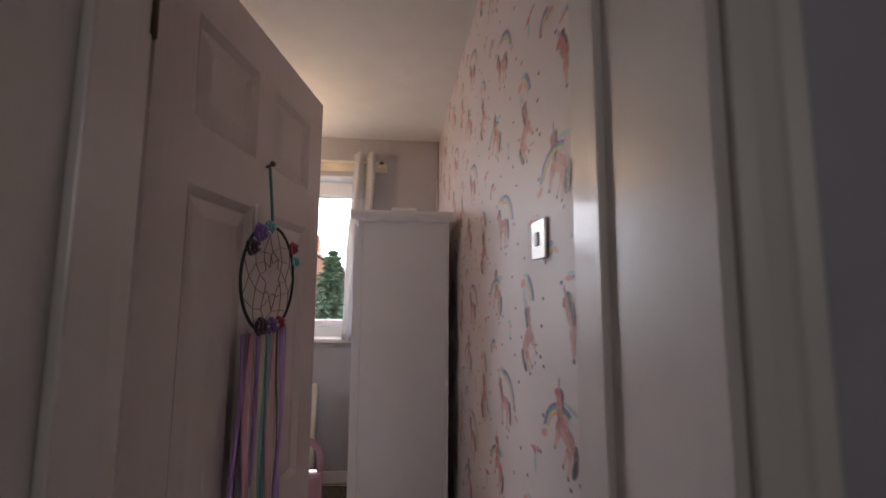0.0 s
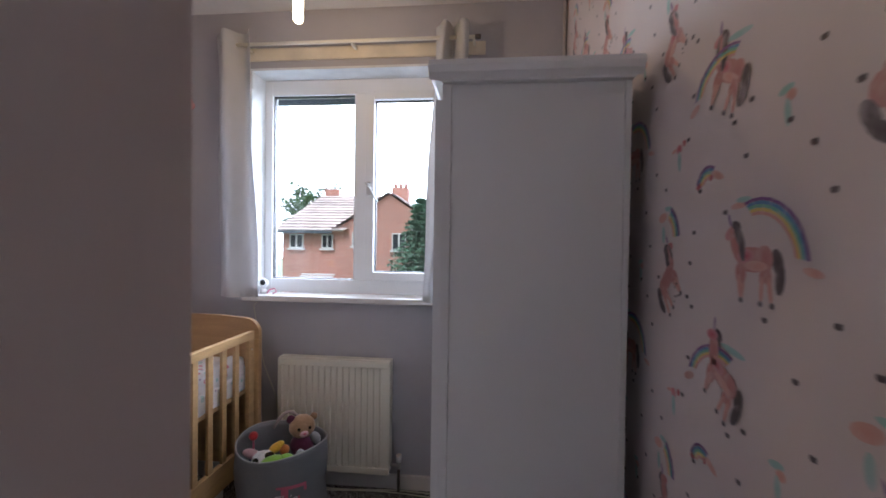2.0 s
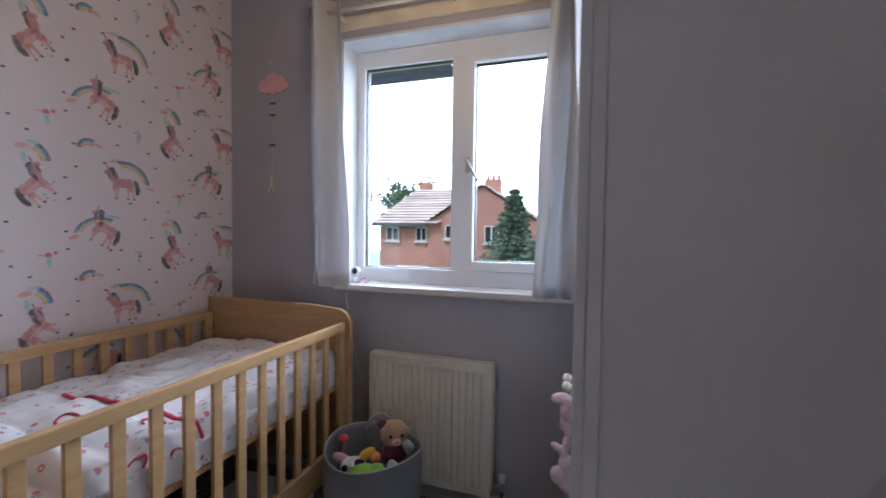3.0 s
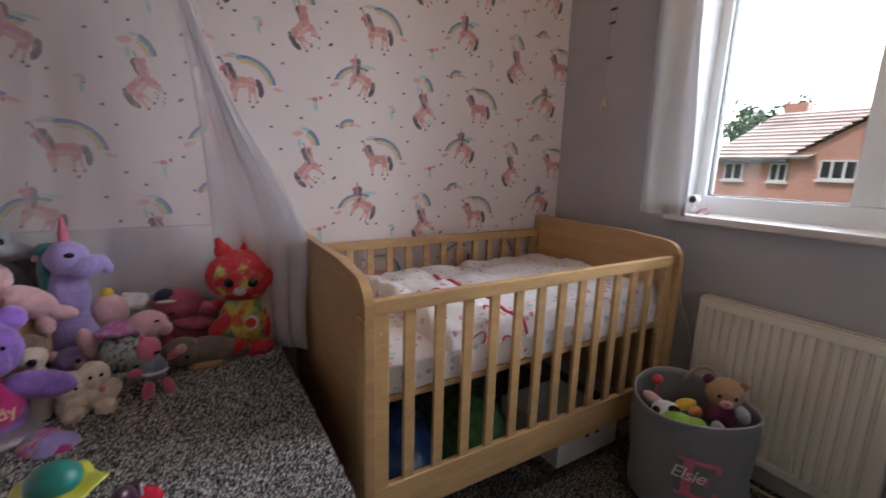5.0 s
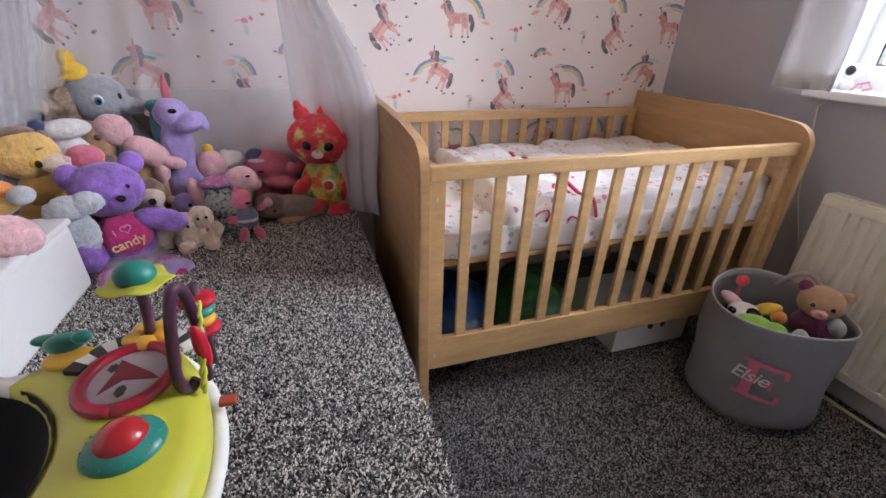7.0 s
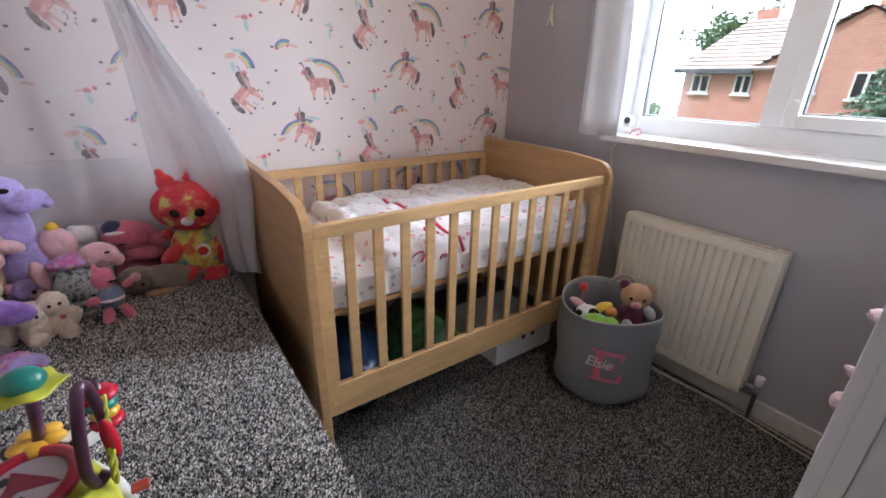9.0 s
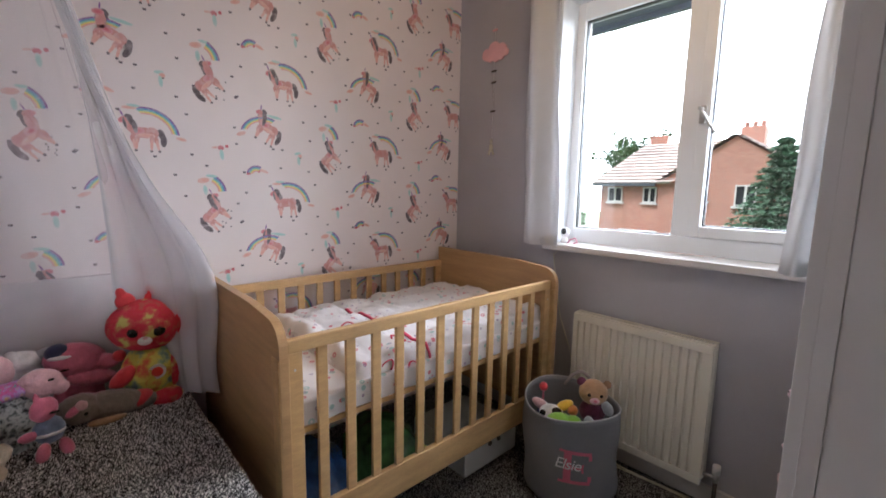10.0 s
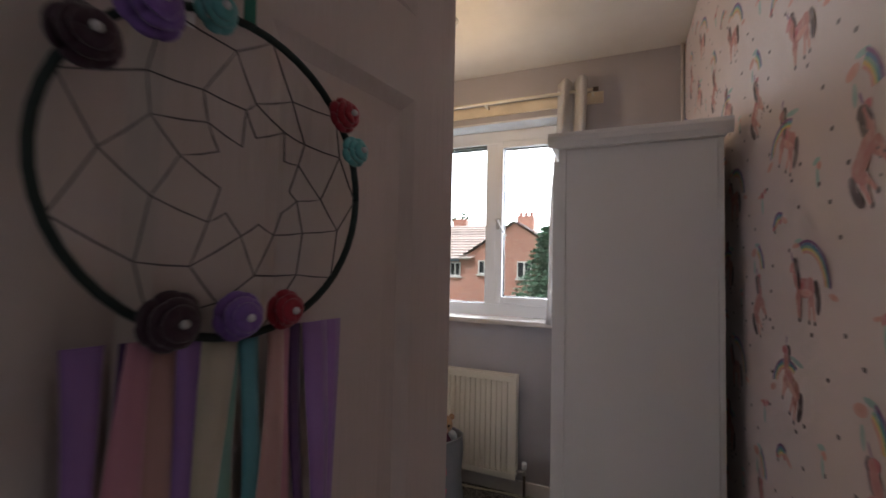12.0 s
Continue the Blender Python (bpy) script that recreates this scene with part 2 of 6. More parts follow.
def sheet(bm, f, nu, nv, mi=0, thick=0.0):
    """A smooth sheet through f(u, v), u and v from 0 to 1."""
    grid = [[bm.verts.new(f(i / nu, j / nv)) for j in range(nv + 1)] for i in range(nu + 1)]
    for i in range(nu):
        for j in range(nv):
            q = bm.faces.new((grid[i][j], grid[i + 1][j], grid[i + 1][j + 1], grid[i][j + 1]))
            q.smooth, q.material_index = True, mi


def wall(name, *boxes, material):
    bm = B()
    for b in boxes:
        box(bm, *b)
    return part(name, bm, material, kind="structure")


# ---- the shell ----
XL, XR, YW, YS, ZC = -2.007, 0.31, 2.923, 0.37, 2.475
WX0, WX1, WZ0, WZ1 = -1.325, -0.235, 0.985, 2.18
wall("floor", (XL - 0.2, XR + 0.2, -1.6, YW + 0.3, -0.25, 0.0), material=carpet_base)
wall("ceiling", (XL - 0.2, XR + 1.2, -1.7, YW + 0.3, ZC, ZC + 0.12), material=ceiling_white)
wall("wall_west", (XL - 0.12, XL, YS - 0.24, YW + 0.3, -0.2, ZC), material=paper)
wall("wall_east", (XR, XR + 0.12, YS - 0.02, YW + 0.3, -0.2, ZC), material=paper)
wall("wall_north", (XL, WX0, YW, YW + 0.28, 0, ZC), (WX1, XR, YW, YW + 0.28, 0, ZC),
     (WX0, WX1, YW, YW + 0.28, 0, WZ0 - 0.03), (WX0, WX1, YW, YW + 0.28, WZ1, ZC), material=lilac)
wall("wall_south", (XL, -0.345, YS - 0.22, YS, 0, ZC), (-0.345, XR, YS - 0.22, YS, 1.91, ZC), material=paper)
wall("wall_landing", (XR + 0.03, XR + 1.1, YS - 0.24, YS - 0.22 + 0.15, 0, ZC), (XR + 1.0, XR + 1.1, -1.7, YS - 0.2, 0, ZC),
     (-1.3, XR + 1.1, -1.7, -1.6, 0, ZC), (-1.3, -1.2, -1.6, YS - 0.22, 0, ZC), material=landing_paint)
bm = B()
box(bm, XL, -1.0, YW - 0.014, YW, 0, 0.075)
box(bm, -1.0, XR, YW - 0.014, YW, 0, 0.075)
part("baseboard", bm, gloss_white, kind="structure")
bm = B()
rod(bm, (XR - 0.014, YW - 0.012, 0.0), (XR - 0.014, YW - 0.012, ZC), 0.008)
part("trim_pipe", bm, gloss_white, kind="structure", smooth=True)

# door lining, stop and architraves
bm = B()
for x0, x1, y1 in ((-0.345, -0.322, YS + 0.002), (0.288, XR, 0.435)):
    box(bm, x0, x1, YS - 0.235, y1, 0, 1.89)
box(bm, -0.322, 0.288, YS - 0.235, YS + 0.002, 1.868, 1.89)
part("door_lining", bm, gloss_white, kind="structure", bevel=0.002)
bm = B()
box(bm, -0.322, -0.308, YS - 0.12, YS - 0.05, 0, 1.868)
box(bm, 0.276, 0.288, 0.325, 0.35, 0, 1.868)
box(bm, -0.308, 0.274, YS - 0.12, YS - 0.05, 1.852, 1.868)
part("door_stop", bm, gloss_white, kind="structure", bevel=0.003)


def moulding(bm, u0, u1, y, out):
    """An architrave's section, drawn up the wall."""
    w = u1 - u0
    pts = [(u0, y), (u1, y), (u1, y + out * 0.010), (u0 + w * 0.82, y + out * 0.020), (u0 + w * 0.62, y + out * 0.013), (u0 + w * 0.45, y + out * 0.016),
           (u0 + w * 0.2, y + out * 0.012), (u0, y + out * 0.006)]
    prism(bm, pts, "z", 0, 1.95)


bm = B()
moulding(bm, -0.335, -0.405, YS - 0.22, -1)
moulding(bm, 0.300, 0.370, YS - 0.24, -1)
part("architrave", bm, gloss_white, kind="structure")

# stair bulkhead
BX1, BY1, BZ = -0.42, 1.365, 0.505
wall("stair_bulkhead", (XL, BX1, YS, BY1, 0, BZ), material=carpet_base)


def tufts(name, material, areas, step, size, label):
    """Carpet pile: one leaning three-sided tuft to each cell of a jittered grid. Areas: origin, two sides, up."""
    rng = np.random.default_rng(4)
    vs, fs, n0 = [], [], 0
    for o, a, b, up in areas:
        o, a, b, up = (np.array(v, float) for v in (o, a, b, up))
        na, nb = int(np.linalg.norm(a) / step), int(np.linalg.norm(b) / step)
        ii, jj = np.meshgrid(np.arange(na), np.arange(nb), indexing="ij")
        n = ii.size
        uv = np.stack([(ii.ravel() + rng.uniform(0, 1, n)) / na, (jj.ravel() + rng.uniform(0, 1, n)) / nb], 1)
        base = o + uv[:, :1] * a + uv[:, 1:] * b
        an, bn = a / np.linalg.norm(a), b / np.linalg.norm(b)
        h = size * rng.uniform(1.0, 2.0, n)[:, None]
        lean = (an * rng.normal(0, 0.45, n)[:, None] + bn * rng.normal(0, 0.45, n)[:, None])
        tip = base + (up + lean) * h
        th = rng.uniform(0, math.tau, n)
        w = (size * rng.uniform(0.55, 0.95, n))[:, None]
        ring = [base + w * (an * np.cos(th + k * math.tau / 3)[:, None] + bn * np.sin(th + k * math.tau / 3)[:, None]) for k in range(3)]
        v = np.stack([*ring, tip], 1).reshape(-1, 3)
        idx = n0 + np.arange(n)[:, None] * 4
        f = np.concatenate([idx + np.array([[0, 1, 3]]), idx + np.array([[1, 2, 3]]), idx + np.array([[2, 0, 3]])], 0)
        vs.append(v)
        fs.append(f)
        n0 += n * 4
    vs, fs = np.concatenate(vs), np.concatenate(fs)
    me = bpy.data.meshes.new(name)
    me.vertices.add(len(vs))
    me.vertices.foreach_set("co", vs.ravel())
    me.loops.add(len(fs) * 3)
    me.loops.foreach_set("vertex_index", fs.ravel().astype(np.int32))
    me.polygons.add(len(fs))
    me.polygons.foreach_set("loop_start", np.arange(len(fs), dtype=np.int32) * 3)
    me.update(calc_edges=True)
    me.materials.append(material)
    return tagged(new(name, me), label, "carpet", kind="stuff")


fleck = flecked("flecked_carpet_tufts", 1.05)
# same carpet lower down: its shade is put into the tuft colours
fleck_shaded = flecked("shaded_carpet_tufts", 0.42)
tufts("bulkhead_carpet_pile", fleck, [((XL, YS, BZ), (BX1 - XL, 0, 0), (0, BY1 - YS, 0), (0, 0, 1)),
      ((XL + 0.7, BY1, 0.2), (BX1 - XL - 0.7, 0, 0), (0, 0, BZ - 0.2), (0, 1, 0)),
      ((XL + 0.5, BY1 - 0.012, BZ - 0.006), (BX1 - XL - 0.5, 0, 0), (0, 0.016, 0.01), (0, 0.5, 0.8))],
      0.0029, 0.0031, "flecked black and white carpet on the boxed stair head")
tufts("floor_carpet_pile", fleck_shaded, [((-1.45, BY1, 0), (XR + 1.45, 0, 0), (0, YW - BY1, 0), (0, 0, 1)), ((XL, 1.6, 0), (0.56, 0, 0), (0, 1.3, 0), (0, 0, 1))],
      0.0034, 0.0036, "flecked grey bedroom carpet, its shade put into the colour")
tufts("landing_carpet_pile", fleck_shaded, [((-0.4, YS - 0.5, 0), (0.8, 0, 0), (0, BY1 - YS + 0.5, 0), (0, 0, 1))], 0.008, 0.008, "flecked grey carpet at the doorway, its shade put into the colour")

# ---- wallpaper print ----
INK = {"pink": (0.60, 0.26, 0.24), "rose": (0.62, 0.13, 0.17), "mane": (0.10, 0.075, 0.09), "violet": (0.26, 0.10, 0.34), "blue": (0.12, 0.32, 0.56),
       "green": (0.22, 0.56, 0.42), "yellow": (0.80, 0.62, 0.18), "peach": (0.74, 0.40, 0.34), "teal": (0.36, 0.62, 0.58), "heart": (0.10, 0.08, 0.10)}


class Printer:
    """Gathers soft-edged flat shapes in (u, v) on a wall."""

    def __init__(self, place, s=1.0):
        self.v, self.f, self.c, self.place, self.s, self.lift = [], [], [], place, s, 0

    def shape(self, o, outline, ink, soft=0.45, flip=1):
        soft *= 0.5
        base = len(self.v)
        self.lift = self.lift % 14 + 1
        cu, cv = sum(p[0] for p in outline) / len(outline), sum(p[1] for p in outline) / len(outline)
        col = INK[ink]
        rim = tuple(a * (1 - soft) + b * soft for a, b in zip(col, PAPER))
        for k, (u, v) in enumerate([(cu, cv), *outline]):
            self.v.append(self.place(o[0] + flip * u * self.s, o[1] + v * self.s, 0.0006 + self.lift * 0.00007))
            self.c.append((*(col if k == 0 else rim), 1))
        n = len(outline)
        for k in range(n):
            self.f.append((base, base + 1 + k, base + 1 + (k + 1) % n))

    def oval(self, o, cu, cv, ru, rv, turn, ink, soft=0.45, flip=1, n=10):
        c, s = math.cos(radians(turn)), math.sin(radians(turn))
        self.shape(o, [(cu + ru * math.cos(a) * c - rv * math.sin(a) * s, cv + ru * math.cos(a) * s + rv * math.sin(a) * c)
                       for a in (k * math.tau / n for k in range(n))], ink, soft, flip)

    def arc(self, o, cu, cv, r, w, a0, a1, ink, flip=1, squash=1.0):
        n = 9
        for k in range(n):
            t0, t1 = radians(a0 + (a1 - a0) * k / n), radians(a0 + (a1 - a0) * (k + 1) / n)
            q = [(cu + rr * math.cos(t), cv + squash * rr * math.sin(t)) for rr, t in ((r, t0), (r, t1), (r - w, t1), (r - w, t0))]
            self.shape(o, q, ink, 0.12, flip)

    def rainbow(self, o, cu, cv, r, a0, a1, flip=1, squash=1.0):
        for k, ink in enumerate(("violet", "blue", "green", "yellow", "peach")):
            self.arc(o, cu, cv, r - 0.0052 * k, 0.0052, a0 + k, a1 - 2 * k, ink, flip, squash)

    def horse(self, o, flip=1, rear=0.0, s=1.0):
        """A pony that looks towards -u; rear: degrees by which it rears."""
        s *= 1.14
        c, sn = math.cos(radians(-rear)), math.sin(radians(-rear))

        def put(cu, cv, ru, rv, turn, ink, soft=0.4):
            self.oval(o, s * (cu * c - cv * sn), s * (cu * sn + cv * c), ru * s, rv * s, turn - rear, ink, soft, flip)
        put(0.050, -0.002, 0.010, 0.018, 18, "mane", 0.3)
        put(0.055, -0.022, 0.009, 0.020, -4, "mane", 0.2)
        put(0.0, 0.0, 0.034, 0.0175, 0, "pink", 0.3)
        put(0.025, 0.001, 0.018, 0.0185, 0, "pink", 0.35)
        put(-0.012, 0.004, 0.018, 0.010, 5, "rose", 0.9)
        put(0.010, -0.008, 0.024, 0.007, 0, "peach", 0.5)
        for u, k in ((-0.027, 8), (-0.016, -6), (0.023, -4), (0.034, 10)):
            put(u, -0.020, 0.0068, 0.014, k, "pink", 0.4)
            put(u + k * 0.0004, -0.038, 0.0042, 0.018, k, "peach", 0.4)
            put(u + k * 0.0008, -0.056, 0.0046, 0.004, k, "heart", 0.3)
        put(-0.032, 0.018, 0.0135, 0.025, 25, "pink", 0.3)
        put(-0.047, 0.036, 0.0155, 0.009, 30, "rose", 0.6)
        put(-0.042, 0.038, 0.010, 0.009, 10, "pink", 0.3)
        put(-0.034, 0.046, 0.011, 0.007, -15, "mane", 0.2)
        put(-0.026, 0.030, 0.0085, 0.022, 32, "mane", 0.25)
        put(-0.020, 0.014, 0.0065, 0.018, 12, "mane", 0.35)
        put(-0.045, 0.024, 0.004, 0.016, 12, "mane", 0.5)
        put(-0.051, 0.054, 0.0025, 0.011, 22, "violet", 0.4)
        put(-0.047, 0.040, 0.0018, 0.0022, 0, "heart", 0.1)

    def cell(self, o, rng):
        """One repeat: the offsets are from the repeat's corner."""
        a = (o[0] + 0.0, o[1] + 0.0)
        self.rainbow(a, 0.0, -0.035, 0.105, 8, 108, squash=1.0)
        self.oval(a, -0.045, 0.062, 0.025, 0.006, 5, "peach", 0.6)
        self.oval(a, -0.035, 0.070, 0.02, 0.005, 0, "teal", 0.6)
        self.oval(a, 0.108, -0.035, 0.018, 0.006, -10, "peach", 0.5)
        self.horse((a[0] - 0.012, a[1] - 0.022))
        b = (o[0] - 0.10, o[1] - 0.215)
        self.rainbow(b, 0.005, -0.035, 0.10, 62, 165, squash=0.85)
        self.oval(b, 0.05, 0.052, 0.035, 0.006, -8, "teal", 0.5)
        self.oval(b, -0.09, -0.03, 0.020, 0.008, 20, "peach", 0.4)
        self.horse((b[0] + 0.018, b[1] + 0.005), rear=28)
        c = (o[0] + 0.205, o[1] - 0.325)
        self.horse((c[0], c[1] + 0.01), flip=-1, rear=48)
        for k in range(7):
            self.oval(c, 0.05 + rng.uniform(-0.02, 0.02), rng.uniform(-0.05, 0.03), 0.003, 0.003, 0, "heart", 0.1, n=6)
        d = (o[0] + 0.21, o[1] - 0.205)
        for k, ink in enumerate(("violet", "blue", "green", "yellow", "peach")):
            self.arc(d, -0.03, -0.03, 0.078 - 0.0062 * k, 0.0062, 5, 62, ink)
        self.oval(d, -0.035, 0.018, 0.022, 0.011, 10, "peach", 0.45)
        self.oval(d, -0.005, 0.036, 0.022, 0.006, -5, "teal", 0.5)
        self.oval(d, -0.03, -0.02, 0.008, 0.02, 5, "teal", 0.75)
        e = (o[0] - 0.135, o[1] + 0.115)
        self.rainbow(e, 0.0, -0.02, 0.042, 60, 165)
        self.oval(e, -0.03, -0.012, 0.012, 0.006, 20, "rose", 0.4)
        self.oval(e, 0.03, 0.0, 0.022, 0.007, -20, "peach", 0.6)
        self.oval(e, 0.01, -0.002, 0.006, 0.006, 0, "rose", 0.2)
        f = (o[0] + 0.245, o[1] - 0.055)
        self.oval(f, 0.0, 0.0, 0.012, 0.010, 0, "rose", 0.5)
        self.oval(f, 0.022, 0.008, 0.007, 0.007, 0, "rose", 0.3)
        self.oval(f, 0.002, -0.026, 0.008, 0.022, 5, "teal", 0.7)
        self.oval(f, -0.022, 0.0, 0.012, 0.004, 10, "peach", 0.5)
        g = (o[0] + 0.05, o[1] + 0.19)
        self.oval(g, 0.0, 0.01, 0.016, 0.006, 10, "teal", 0.5)
        self.oval(g, 0.01, 0.0, 0.010, 0.008, 0, "peach", 0.5)
        self.oval(g, 0.004, -0.022, 0.007, 0.02, 5, "teal", 0.7)
        for u, v in HEARTS:
            h = (o[0] + u, o[1] + v)
            self.oval(h, -0.0024, 0.001, 0.0040, 0.0048, 30, "heart", 0.15, n=6)
            self.oval(h, 0.0024, 0.001, 0.0040, 0.0048, -30, "heart", 0.15, n=6)

    def done(self, name, material):
        me = bpy.data.meshes.new(name)
        me.from_pydata(self.v, [], self.f)
        a = me.color_attributes.new("ink", "FLOAT_COLOR", "POINT")
        a.data.foreach_set("color", np.array(self.c, dtype=np.float32).ravel())
        me.materials.append(material)
        return tagged(new(name, me), kind="structure")


HEARTS = [(0.13, 0.06), (-0.08, 0.05), (0.14, -0.09), (0.02, -0.105), (-0.20, -0.10), (0.30, -0.28), (0.11, -0.25), (0.06, -0.33), (-0.03, 0.13), (0.16, 0.17),
          (0.33, -0.15), (0.10, 0.12), (-0.18, 0.02), (0.30, 0.03), (0.19, -0.13), (0.31, -0.36), (-0.06, -0.30), (-0.21, -0.29), (0.08, -0.17), (-0.02, 0.21)]


def paper_wall(name, place, u0, u1, v0, v1, origin, s, y0=-9.0, y1=9.0):
    pr = Printer(place, s)
    rng = random.Random(3)
    pu, pv = 0.515 * s, 0.51 * s
    for i in range(-8, 9):
        for j in range(-8, 9):
            o = (origin[0] + i * pu, origin[1] + (j + 0.5 * (i % 2)) * pv)
            if u0 - 0.4 < o[0] < u1 + 0.4 and v0 - 0.5 < o[1] < v1 + 0.5:
                k = len(pr.v), len(pr.f)
                pr.cell(o, rng)
    inside = [all(y0 < pr.v[i][1] < y1 and v0 < pr.v[i][2] < v1 for i in f) for f in pr.f]
    pr.f = [f for f, k in zip(pr.f, inside) if k]
    return pr.done(name, ink)


ink = printed()
paper_wall("wallpaper_print_west", lambda u, v, d: (XL + d, u, v), YS, YW, 0.0, ZC, (1.845, 1.195), 1.0, YS, YW)
paper_wall("wallpaper_print_east", lambda u, v, d: (XR - d, -u, v), -YW, -0.3, 0.0, ZC, (-0.952, 1.035), 0.955, 0.435, YW)

# ---- window ----
FY = 3.095
window = thing("window_1", ((WX0 + WX1) / 2, FY, WZ0), "white plastic double-glazed window with a fixed and an opening light", "window", kind="structure")
window.location = (0, 0, 0)
bm = B()
fx0, fx1, fz0, fz1 = WX0, WX1, WZ0, WZ1 - 0.012
mx = -0.765
box(bm, fx0, fx0 + 0.052, FY - 0.03, FY + 0.04, fz0, fz1)
box(bm, fx1 - 0.052, fx1, FY - 0.03, FY + 0.04, fz0, fz1)
box(bm, fx0 + 0.052, fx1 - 0.052, FY - 0.03, FY + 0.04, fz1 - 0.082, fz1)
box(bm, fx0 + 0.052, fx1 - 0.052, FY - 0.03, FY + 0.04, fz0, fz0 + 0.075)
box(bm, mx - 0.034, mx + 0.034, FY - 0.03, FY + 0.04, fz0 + 0.075, fz1 - 0.082)
part("window_frame", bm, upvc, window, bevel=0.004)
bm = B()
sx0, sx1, sz0, sz1 = mx + 0.036, fx1 - 0.054, fz0 + 0.077, fz1 - 0.072
for b in ((sx0, sx0 + 0.045, sz0, sz1), (sx1 - 0.045, sx1, sz0, sz1), (sx0 + 0.045, sx1 - 0.045, sz0, sz0 + 0.045), (sx0 + 0.045, sx1 - 0.045, sz1 - 0.045, sz1)):
    box(bm, b[0], b[1], FY - 0.045, FY + 0.03, b[2], b[3])
part("opening_sash", bm, upvc, window, bevel=0.004)
bm = B()
for x0, x1, z0, z1, y in ((fx0 + 0.052, mx - 0.034, fz0 + 0.075, fz1 - 0.082, FY), (sx0 + 0.045, sx1 - 0.045, sz0 + 0.045, sz1 - 0.045, FY)):
    for a in ((x0, x0 + 0.005, z0, z1), (x1 - 0.005, x1, z0, z1), (x0 + 0.005, x1 - 0.005, z0, z0 + 0.005), (x0 + 0.005, x1 - 0.005, z1 - 0.005, z1)):
        box(bm, a[0], a[1], y - 0.012, y + 0.012, a[2], a[3])
part("gasket", bm, black, window)
gl = glass()
for x0, x1, z0, z1 in ((fx0 + 0.057, mx - 0.039, fz0 + 0.08, fz1 - 0.087), (sx0 + 0.05, sx1 - 0.05, sz0 + 0.05, sz1 - 0.05)):
    bm = B()
    box(bm, x0, x1, FY - 0.002, FY + 0.002, z0, z1)
    p = part("pane", bm, gl, window)
    p.visible_shadow = False
bm = B()
box(bm, mx + 0.045, mx + 0.066, FY - 0.058, FY - 0.046, 1.53, 1.60)
rod(bm, (mx + 0.055, FY - 0.056, 1.585), (mx + 0.055, FY - 0.085, 1.585), 0.009)
tube(bm, [(mx + 0.05, FY - 0.085, 1.592), (mx + 0.07, FY - 0.088, 1.56), (mx + 0.115, FY - 0.088, 1.485)], 0.009, flat=0.7)
part("window_handle", bm, steel, window, "chrome handle")
bm = B()
box(bm, WX0 - 0.02, WX1 + 0.02, YW - 0.035, FY - 0.03, WZ0 - 0.03, WZ0)
part("window_sill", bm, gloss_white, window, bevel=0.006)
bm = B()
box(bm, WX0, WX0 + 0.012, YW, FY - 0.03, WZ0, WZ1 - 0.012)
box(bm, WX1 - 0.012, WX1, YW, FY - 0.03, WZ0, WZ1 - 0.012)
box(bm, WX0, WX1, YW, FY - 0.03, WZ1 - 0.012, WZ1)
part("window_reveal", bm, mat("reveal_paint", (0.70, 0.72, 0.74), 0.6), window)
bm = B()
box(bm, WX0 - 0.15, WX1 + 0.15, YW - 0.012, YW, WZ1 + 0.035, WZ1 + 0.10)
part("batten", bm, mat("cream_paint", (0.70, 0.62, 0.48), 0.5), window, bevel=0.002)

# curtain rail and curtains
rail = thing("curtain_rail", (-0.7, 2.83, 2.25), "thin cream curtain pole with dark end caps above the window", "curtain pole")
rail.location = (0, 0, 0)
bm = B()
rod(bm, (-1.37, 2.83, 2.262), (-0.13, 2.83, 2.262), 0.009)
part("pole", bm, cream_metal, rail)
for x in (-1.378, -0.122):
    bm = B()
    rod(bm, (x - 0.014, 2.83, 2.262), (x + 0.014, 2.83, 2.262), 0.012)
    part("end_cap", bm, dark_metal, rail)
for x in (-1.30, -0.745, -0.14):
    bm = B()
    box(bm, x - 0.006, x + 0.006, 2.835, YW - 0.001, 2.253, 2.265)
    box(bm, x - 0.012, x + 0.012, YW - 0.004, YW, 2.235, 2.285)
    part("bracket", bm, cream_metal, rail)


def curtain(name, x0, x1, xb0, xb1, z0, folds, label, y=2.815):
    def f(u, v):
        x = (x0 + (x1 - x0) * u) * (1 - v) + (xb0 + (xb1 - xb0) * u) * v
        w = math.cos(u * folds * math.tau)
        return (x + 0.006 * math.sin(9 * v + 7 * u), y + (0.038 - 0.012 * v) * w + 0.006 * math.sin(5 * v + 4 * u), 2.325 + (z0 - 2.325) * v)
    ob = tagged(thing(name, ((x0 + x1) / 2, y, z0), label, "curtain"))
    ob.location = (0, 0, 0)
    bm = B()
    sheet(bm, f, 60, 30)
    p = part("cloth", bm, curtain_cloth, ob)
    md = p.modifiers.new("thickness", "SOLIDIFY")
    md.thickness = 0.003
    bm = B()
    sheet(bm, lambda u, v: (f(u, 0.965 + 0.035 * v)[0], f(u, 0.965 + 0.035 * v)[1] - 0.004, f(u, 0.965 + 0.035 * v)[2] - 0.001), 60, 2)
    part("hem", bm, curtain_cloth, ob)
    return ob


curtain("curtain", -1.462, -1.262, -1.422, -1.205, 0.985, 1.3, "plain light grey curtain drawn open beside the window")
curtain("curtain", -0.325, -0.17, -0.378, -0.20, 0.985, 1.7, "plain light grey curtain pushed together next to the wardrobe")

